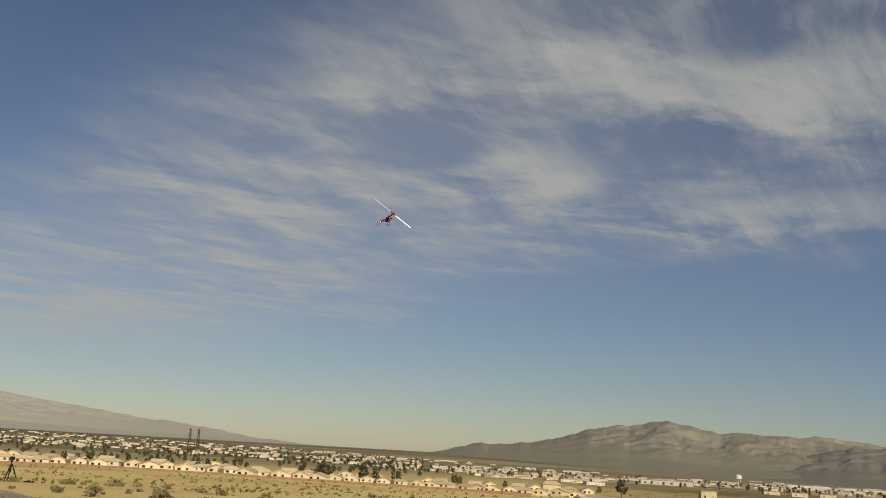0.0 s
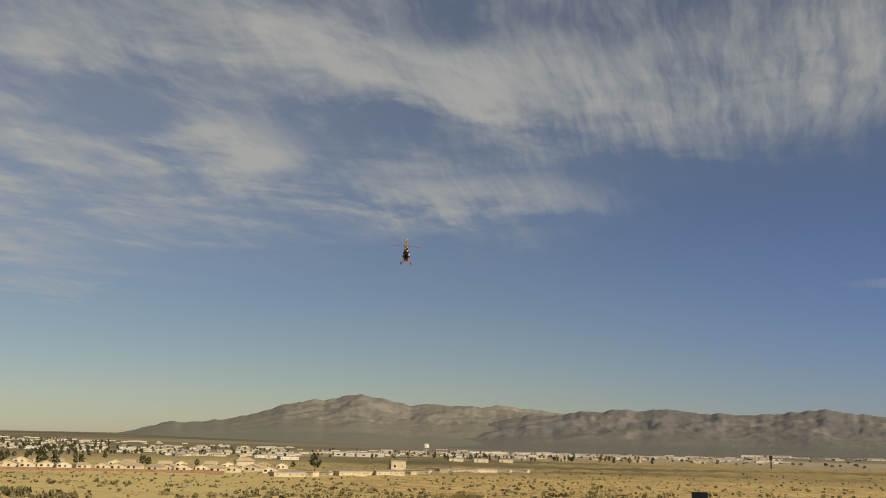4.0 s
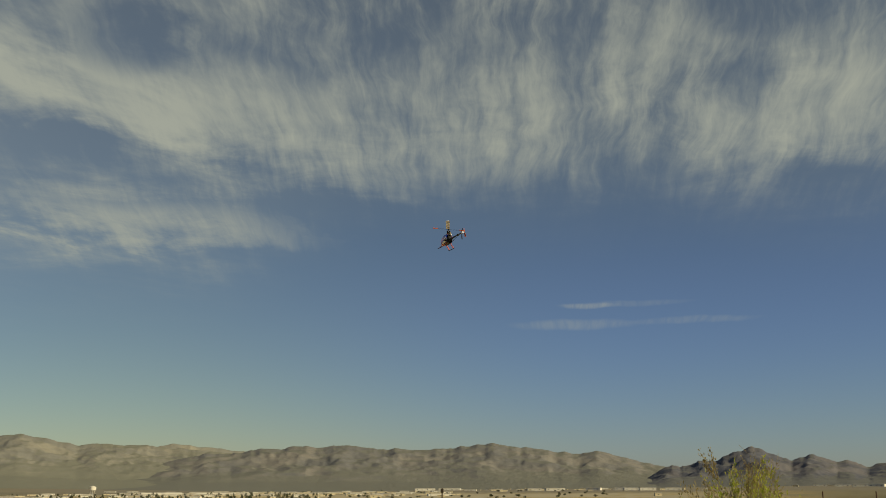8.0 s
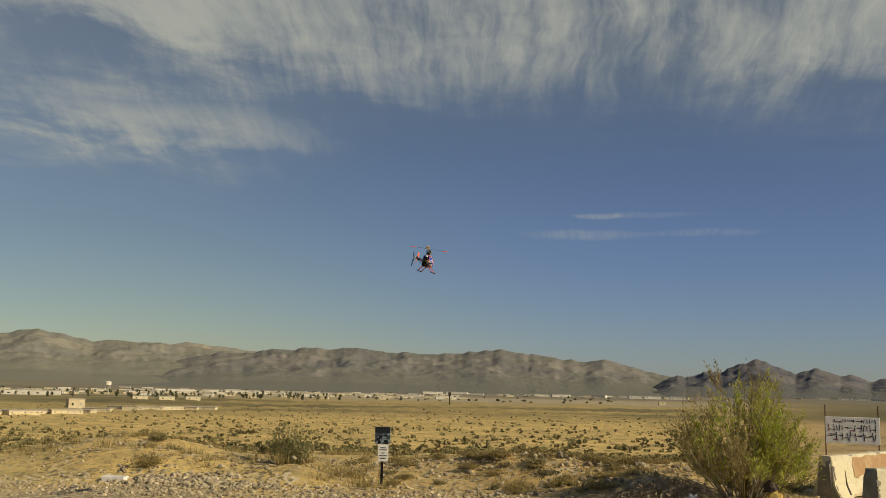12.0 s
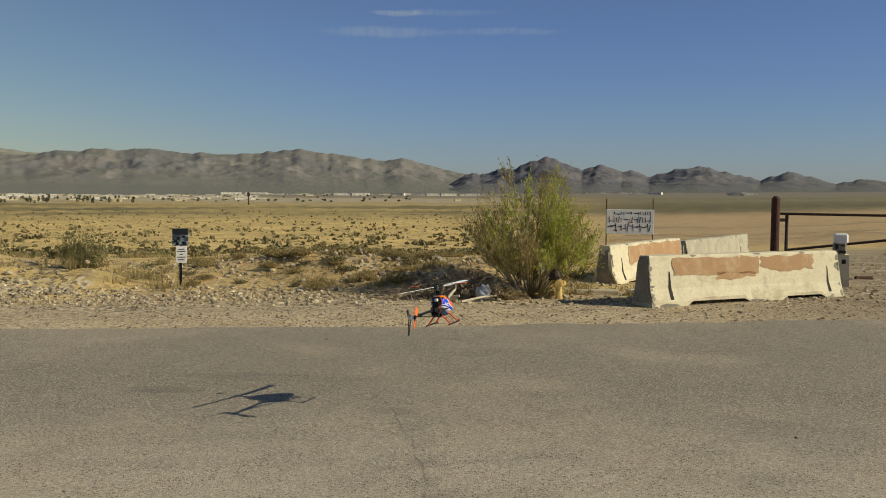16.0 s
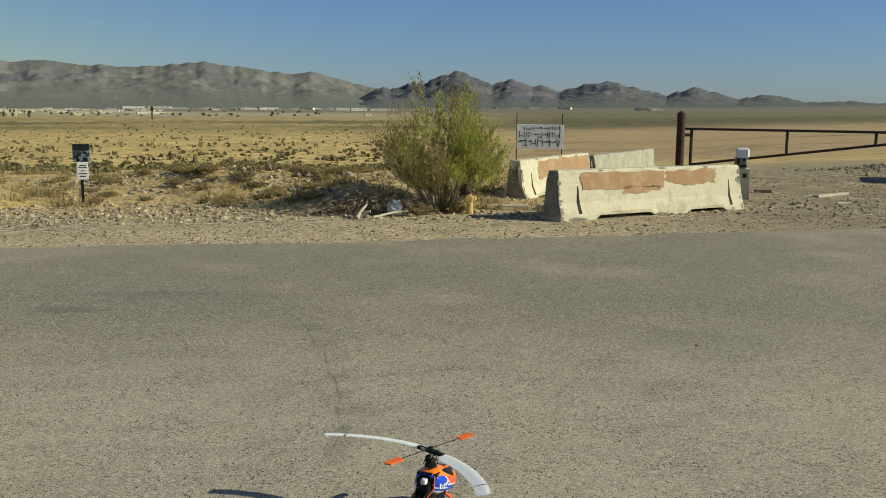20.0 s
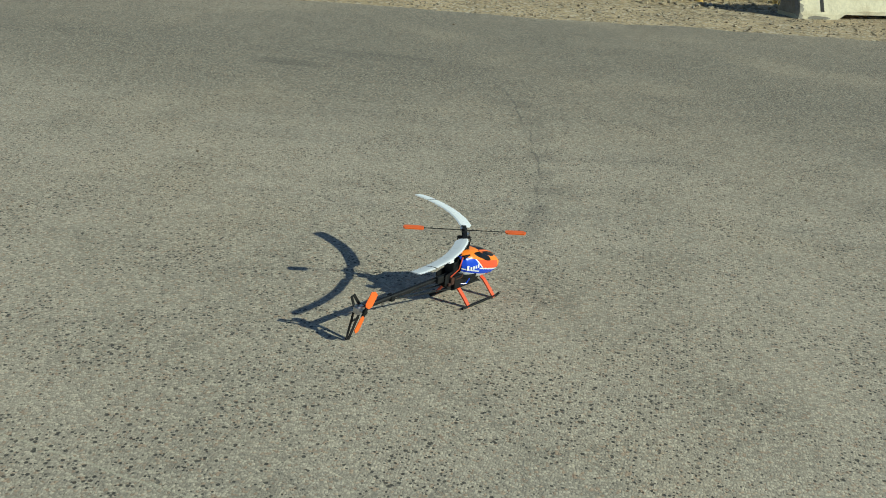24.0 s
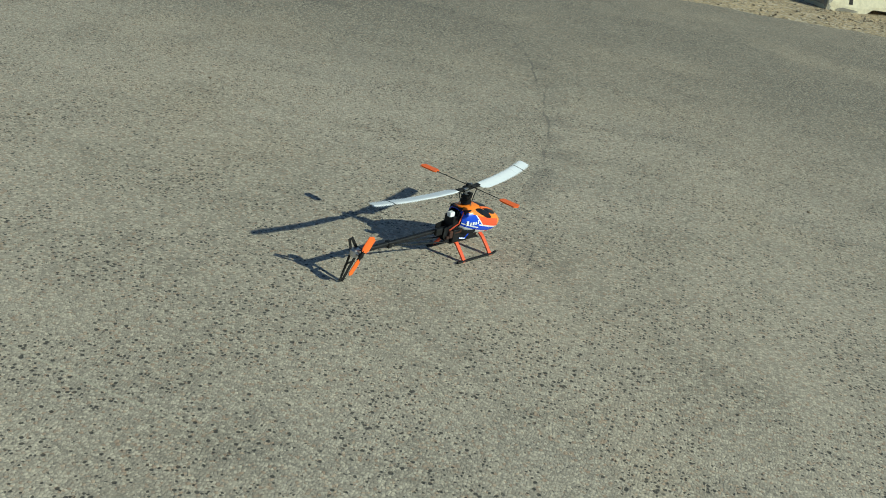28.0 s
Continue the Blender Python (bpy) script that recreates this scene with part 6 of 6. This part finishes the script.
    for nm, c, s, mat, lab in (("battery", (0, 0.075, 0.097), (0.036, 0.12, 0.028), PACK, "pale yellow battery pack"), ("servo", (0.034, 0.03, 0.13), (0.018, 0.034, 0.03), BLACK, ""), ("servo", (-0.034, 0.03, 0.13), (0.018, 0.034, 0.03), BLACK, ""),
                               ("servo", (0.0, -0.055, 0.15), (0.034, 0.018, 0.03), BLACK, ""), ("gyro", (0.012, -0.088, 0.192), (0.02, 0.026, 0.02), CAN_WHITE, "small white gyro box"), ("base_plate", (0, 0.0, 0.068), (0.06, 0.17, 0.006), CARBON, ""), ("receiver", (0.03, -0.08, 0.11), (0.014, 0.04, 0.03), RUST, "dark red receiver"), ("servo", (0.036, -0.02, 0.19), (0.016, 0.036, 0.032), BLACK, ""), ("servo", (-0.036, -0.02, 0.19), (0.016, 0.036, 0.032), BLACK, ""), ("speed_controller", (0, -0.045, 0.1), (0.08, 0.075, 0.055), CARBON, ""), ("tail_servo", (0.018, -0.15, 0.128), (0.014, 0.036, 0.028), BLACK, ""), ("upper_deck", (0, -0.02, 0.205), (0.05, 0.05, 0.01), CARBON, ""), ("rear_block", (0, -0.066, 0.155), (0.05, 0.03, 0.05), CARBON, ""), ("bearing_block", (0.026, -0.03, 0.165), (0.01, 0.03, 0.012), ALLOY, ""), ("bearing_block", (-0.026, -0.03, 0.165), (0.01, 0.03, 0.012), ALLOY, ""), ("wire_clip", (0.03, -0.105, 0.098), (0.01, 0.016, 0.012), RUST, ""), ("battery_strap", (0.0, 0.03, 0.098), (0.048, 0.02, 0.034), CAN_WHITE, "white strap")):
        bm = bmesh.new()
        box(bm, c, s, bevel=0.002)
        part(nm, bm, mat, heli, lab)
    bm = bmesh.new()
    tube(bm, (0, 0.05, 0.1), (0, 0.05, 0.15), 0.02, 0.02, 16)
    part("motor", bm, ALLOY, heli)
    bm = bmesh.new()
    tube(bm, (0, 0, 0.112), (0, 0, 0.122), 0.062, 0.062, 32)
    part("main_gear", bm, BLACK, heli)
    bm = bmesh.new()
    tube(bm, (0, 0, 0.09), (0, 0, HUB), 0.0045, 0.0045, 10)
    part("mast", bm, ALLOY, heli)
    bm = bmesh.new()
    tube(bm, (0, 0, 0.222), (0, 0, 0.232), 0.024, 0.024, 20)
    tube(bm, (0, 0, 0.233), (0, 0, 0.243), 0.02, 0.02, 20)
    part("swashplate", bm, BLACK, heli)
    for a in (20, 140, 260):
        bm = bmesh.new()
        c, s = math.cos(radians(a)), math.sin(radians(a))
        tube(bm, (0.024 * c, 0.024 * s, 0.227), (0.03 * c, 0.03 * s, 0.165), 0.0016, 0.0016, 5)
        part("pushrod", bm, ALLOY, heli)
    # wires and rods round the mechanics
    for pts, mat, nm in ((((0.03, -0.02, 0.14), (0.045, -0.05, 0.12), (0.03, -0.1, 0.11)), RUST, "wire"), (((-0.03, 0.0, 0.14), (-0.046, -0.04, 0.115), (-0.03, -0.09, 0.1)), RUST, "wire"), (((0.034, 0.02, 0.1), (0.046, -0.02, 0.086), (0.03, -0.07, 0.09)), CAN_BLUE, "wire"),
                         (((0.036, -0.04, 0.2), (0.046, -0.07, 0.16), (0.03, -0.1, 0.13)), ORANGE_GEAR, "wire"), (((0.016, -0.12, 0.135), (0.014, -0.56, 0.13)), CARBON, "tail_pushrod"), (((0.03, -0.005, 0.1), (0.034, -0.012, 0.2)), ALLOY, "post"), (((-0.03, -0.005, 0.1), (-0.034, -0.012, 0.2)), ALLOY, "post")):
        bm = bmesh.new()
        pipe(bm, pts, 0.0026 if nm == "wire" else 0.0018, 6)
        part(nm, bm, mat, heli)
    # landing gear
    for side in (-1, 1):
        bm = bmesh.new()
        pipe(bm, ((side * 0.088, -0.082, 0.006), (side * 0.088, 0.13, 0.006), (side * 0.088, 0.146, 0.012)), 0.0052, 8)
        part("skid", bm, BLACK, heli)
        for y in (0.105, -0.05):
            bm = bmesh.new()
            pts = [(side * 0.02, y, 0.074), (side * 0.036, y, 0.066), (side * 0.064, y + 0.003, 0.036), (side * 0.09, y + 0.006, 0.004)]
            for a, b in zip(pts, pts[1:]):
                c = (Vector(a) + Vector(b)) / 2
                dv = Vector(b) - Vector(a)
                box(bm, c, (0.006, 0.018, dv.length + 0.004), dv.to_track_quat("Z", "Y").to_matrix() @ Matrix.Rotation(math.pi / 2, 3, "Z"))
            part("strut", bm, ORANGE_GEAR, heli)
    # tail
    bm = bmesh.new()
    tube(bm, (0, -0.09, 0.125), (0, -0.575, 0.118), 0.0095, 0.0095, 14)
    part("tail_boom", bm, CARBON, heli)
    for side in (-1, 1):
        bm = bmesh.new()
        tube(bm, (side * 0.026, -0.09, 0.075), (side * 0.006, -0.4, 0.112), 0.003, 0.003, 6)
        part("boom_support", bm, BLACK, heli)
    bm = bmesh.new()
    box(bm, (0, -0.4, 0.118), (0.028, 0.02, 0.026), bevel=0.003)
    part("boom_clamp", bm, BLACK, heli)
    fin = bmesh.new()
    for a, b, w in (((-0.535, 0.12), (-0.60, 0.004), 0.012), ((-0.575, 0.12), (-0.612, 0.006), 0.01), ((-0.545, 0.12), (-0.58, 0.175), 0.012), ((-0.575, 0.12), (-0.592, 0.172), 0.01), ((-0.555, 0.075), (-0.59, 0.072), 0.008)):
        va, vb = Vector((-0.012, *a)), Vector((-0.012, *b))
        dv = vb - va
        box(fin, (va + vb) / 2, (0.0025, w, dv.length + 0.006), Matrix.Rotation(-math.atan2(dv.y, dv.z), 3, "X"))
    part("vertical_fin", fin, CARBON, heli, "open black tail fin reaching the ground")
    bm = bmesh.new()
    box(bm, (0, -0.565, 0.118), (0.03, 0.036, 0.03), bevel=0.004)
    tube(bm, (0.012, -0.565, 0.118), (0.034, -0.565, 0.118), 0.006, 0.006, 10)
    part("tail_gearbox", bm, ALLOY, heli)
    tail = bmesh.new()
    tube(tail, (-0.006, 0, 0), (0.006, 0, 0), 0.009, 0.009, 10)
    box(tail, (0, 0, 0), (0.007, 0.012, 0.04))
    tail_rotor = part("tail_rotor", tail, BLACK, heli)
    for s in (-1, 1):
        bm = bmesh.new()
        prism(bm, [(0.016, -0.009), (0.028, -0.015), (0.076, -0.015), (0.084, 0.0), (0.076, 0.014), (0.028, 0.014), (0.016, 0.007)], -0.0012, 0.0012, Matrix(((0, 0.25, 1, 0.003), (0, s, 0, 0), (s, 0, 0, 0), (0, 0, 0, 1))))
        part("tail_blade", bm, ORANGE, tail_rotor)
    # rotor head, blades along local y
    head = bmesh.new()
    box(head, (0, 0, 0.002), (0.022, 0.05, 0.016), bevel=0.003)
    rotor = part("rotor_head", head, BLACK, heli)
    for nm, a, b, r0, r1, mat in (("head_button", (0, 0, 0.008), (0, 0, 0.019), 0.012, 0.009, BLACK), ("rotor_shaft", (0, 0, -0.03), (0, 0, 0.0), 0.009, 0.009, ALLOY), ("washout_base", (0, 0, -0.052), (0, 0, -0.028), 0.013, 0.016, BLACK)):
        bm = bmesh.new()
        tube(bm, a, b, r0, r1, 12)
        part(nm, bm, mat, rotor)
    for nm, c, sz in (("seesaw", (0, 0, -0.018), (0.05, 0.014, 0.01)), ("washout_arm", (0, 0, -0.036), (0.034, 0.034, 0.012))):
        bm = bmesh.new()
        box(bm, c, sz, bevel=0.002)
        part(nm, bm, BLACK, rotor)
    for s in (-1, 1):
        bm = bmesh.new()
        tube(bm, (0, s * 0.02, 0.0), (0, s * 0.052, 0.0), 0.0095, 0.008, 10)
        box(bm, (0, s * 0.059, 0.0), (0.02, 0.026, 0.012), bevel=0.002)
        part("blade_grip", bm, BLACK, rotor)
        bm = bmesh.new()
        box(bm, (s * 0.012, -s * 0.03, 0.006), (0.008, 0.022, 0.006))
        part("mixing_arm", bm, ALLOY, rotor)
        for a, b in (((s * 0.02, s * 0.035, 0.0), (s * 0.022, s * 0.012, -0.05)), ((s * 0.028, 0, -0.016), (s * 0.02, -s * 0.02, -0.052))):
            bm = bmesh.new()
            tube(bm, a, b, 0.002, 0.002, 6)
            part("link", bm, BLACK, rotor)
    bm = bmesh.new()
    tube(bm, (-0.185, 0, 0.012), (0.185, 0, 0.012), 0.0017, 0.0017, 6)
    part("flybar", bm, BLACK, rotor)
    blades = []
    for s in (-1, 1):
        bm = bmesh.new()
        prism(bm, [(s * 0.163, -0.012), (s * 0.172, -0.017), (s * 0.238, -0.018), (s * 0.246, 0.0), (s * 0.238, 0.018), (s * 0.172, 0.017), (s * 0.163, 0.012)], 0.0095, 0.0145)
        part("flybar_paddle", bm, ORANGE, rotor, "orange flybar paddle")
        # each blade in short stiff sections, end to end, to be bent for the view
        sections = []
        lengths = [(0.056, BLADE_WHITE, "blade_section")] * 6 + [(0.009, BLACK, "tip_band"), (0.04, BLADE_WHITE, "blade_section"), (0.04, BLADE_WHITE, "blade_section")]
        r = Matrix.Rotation(radians(8), 4, "Y")
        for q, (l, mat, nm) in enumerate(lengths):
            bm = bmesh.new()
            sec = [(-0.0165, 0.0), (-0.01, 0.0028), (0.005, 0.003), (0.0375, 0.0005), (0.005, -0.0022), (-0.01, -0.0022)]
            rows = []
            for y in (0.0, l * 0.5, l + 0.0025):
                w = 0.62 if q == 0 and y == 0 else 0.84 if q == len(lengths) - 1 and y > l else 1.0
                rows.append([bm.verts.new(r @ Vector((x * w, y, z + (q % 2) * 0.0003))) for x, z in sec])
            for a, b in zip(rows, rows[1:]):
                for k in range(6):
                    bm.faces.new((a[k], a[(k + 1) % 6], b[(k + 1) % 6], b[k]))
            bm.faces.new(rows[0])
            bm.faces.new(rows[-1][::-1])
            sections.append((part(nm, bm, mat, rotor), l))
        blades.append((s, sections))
    return heli, rotor, tail_rotor, blades


helicopter, main_rotor, rear_rotor, main_blades = build_helicopter()
build_stones()

# ---- movement ----
REST = HUB * SIZE
FLIGHT = [  # seconds, rotor hub x y z, heading clockwise from +y, nose up, bank right
    (0, -17.826, 12.646, 6.94, -36, 20, 44), (0.5, -17.93, 12.594, 6.794, -34, 16, 26), (1, -17.087, 12.813, 6.617, -28, 13, 2), (1.5, -15.236, 12.314, 6.17, -30, 0, 0),
    (2, -13.936, 12.022, 5.879, -32, -3, -2), (2.5, -13.104, 12.095, 5.608, -33, -3, -3), (3, -11.981, 12.355, 5.442, -34, -1, -2), (3.5, -11.128, 13.062, 5.265, -35, -2, 0),
    (4, -10.14, 13.905, 5.047, -34, -3, 3), (4.5, -9.162, 14.872, 4.984, -34, 0, 2), (6.5, -4.93, 15.558, 5.577, -39, 2, 8), (7, -4.368, 14.872, 5.338, -38, 0, 5),
    (7.5, -4.181, 14.862, 5.151, -38, 0, 4), (8, -4.014, 14.591, 5.546, -38, 0, 6), (8.5, -3.962, 13.624, 6.201, -39, 0, 8), (9, -4.087, 12.875, 5.952, -39, 2, 10),
    (9.5, -4.368, 12.48, 5.432, -42, 4, 18), (10, -4.41, 12.147, 4.932, -34, 2, 20), (10.5, -4.202, 11.773, 4.485, -22, 2, 5), (11, -3.994, 11.887, 4.173, -12, 0, 0),
    (11.5, -3.91, 12.251, 3.892, -8, 0, 2), (12, -3.827, 12.355, 3.466, -2, 0, 8), (12.5, -3.474, 11.783, 2.946, 0, 0, 7), (14.5, -1.695, 9.152, 1.927, 11, 0, 7),
    (15, -1.331, 8.746, 1.563, 12, 0, 6), (15.5, -0.974, 8.179, 1.227, 13, 0, 2), (16, -0.666, 7.585, 0.961, 16, 0, -7), (16.5, -0.328, 6.97, 0.705, 16, 0, -2),
    (17, 0.102, 6.437, 0.5, 16, 0, 2), (18, 0.738, 5.35, 0.305, 18, 0, 0), (18.5, 0.82, 4.971, 0.315, 18, 0, 0), (19, 0.731, 4.479, 0.325, 18, 0, 0),
    (19.5, 0.41, 4.469, 0.295, 20, 0, 2), (20, -0.01, 3.95, 0.305, 24, 0, 0), (20.3, -0.25, 3.91, 0.302, 26, 0, -1), (20.7, -0.52, 3.84, 0.299, 28, 0, 0),
    (21, -0.635, 3.81, REST, 29, 0, 0), (21.5, -0.662, 3.81, REST, 30, 0, 0), (22.5, -0.66, 3.81, REST, 30, 0, 0), (28, -0.66, 3.81, REST, 30, 0, 0),
]
# bearing of the blades, once a second
BLADES = [(0, 36), (1, 20), (2, -49), (3, -44), (4, -36), (7, -16), (8, -15), (9, -10), (10, -20), (11, -18), (12, -17), (15, 98), (16, 24), (17, 48), (18, 95), (19, 10), (20, 134), (21, 146), (22, 174), (25, 162), (26, 75), (27, 63), (28, 24)]
# degrees the straight blades are bent, to fit the camera's rolling-shutter view
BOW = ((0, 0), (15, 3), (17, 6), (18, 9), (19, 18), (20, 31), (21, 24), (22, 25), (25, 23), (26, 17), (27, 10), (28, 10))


def motions():
    def flown(row):
        t, x, y, z, head, nose, bank = row
        return Matrix.Translation((x, y, z)) @ Matrix.Rotation(radians(-head), 4, "Z") @ Matrix.Rotation(radians(nose), 4, "X") @ Matrix.Rotation(radians(bank), 4, "Y") @ Matrix.Translation((0, 0, -REST))

    walk(helicopter, [(row[0], flown(row)) for row in FLIGHT])
    times = [r[0] for r in FLIGHT]
    # turns of the rotor against the body, at some 80 degrees a picture
    turns = []
    for t, bearing in BLADES:
        want = bearing - float(np.interp(t, times, [r[4] for r in FLIGHT]))
        if turns:
            least = turns[-1][1] + 77 * FPS * (t - turns[-1][0])
            want = least + (want - least) % 180
        turns.append((t, want))
    spin, tail = [], []
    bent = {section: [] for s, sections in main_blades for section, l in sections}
    for f in range(28 * FPS + 1):
        t = f / FPS
        a = float(np.interp(t, *zip(*turns)))
        spin.append((t, Matrix.Translation((0, 0, HUB)) @ Matrix.Rotation(radians(-a), 4, "Z")))
        tail.append((t, Matrix.Translation((0.032, -0.565, 0.118)) @ Matrix.Rotation(radians(145 + 84 * f), 4, "X")))
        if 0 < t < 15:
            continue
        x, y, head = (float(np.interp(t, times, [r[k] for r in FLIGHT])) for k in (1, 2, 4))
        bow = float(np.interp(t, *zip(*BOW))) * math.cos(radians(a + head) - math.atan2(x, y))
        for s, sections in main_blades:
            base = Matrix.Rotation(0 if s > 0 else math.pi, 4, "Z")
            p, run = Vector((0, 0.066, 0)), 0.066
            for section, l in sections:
                # bent by bearing from the camera: the blade ahead trails, its opposite leads
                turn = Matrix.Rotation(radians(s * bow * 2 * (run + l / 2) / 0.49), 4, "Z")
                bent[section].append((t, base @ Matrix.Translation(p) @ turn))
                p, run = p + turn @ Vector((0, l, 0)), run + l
    walk(main_rotor, spin)
    walk(rear_rotor, tail)
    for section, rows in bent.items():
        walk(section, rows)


motions()
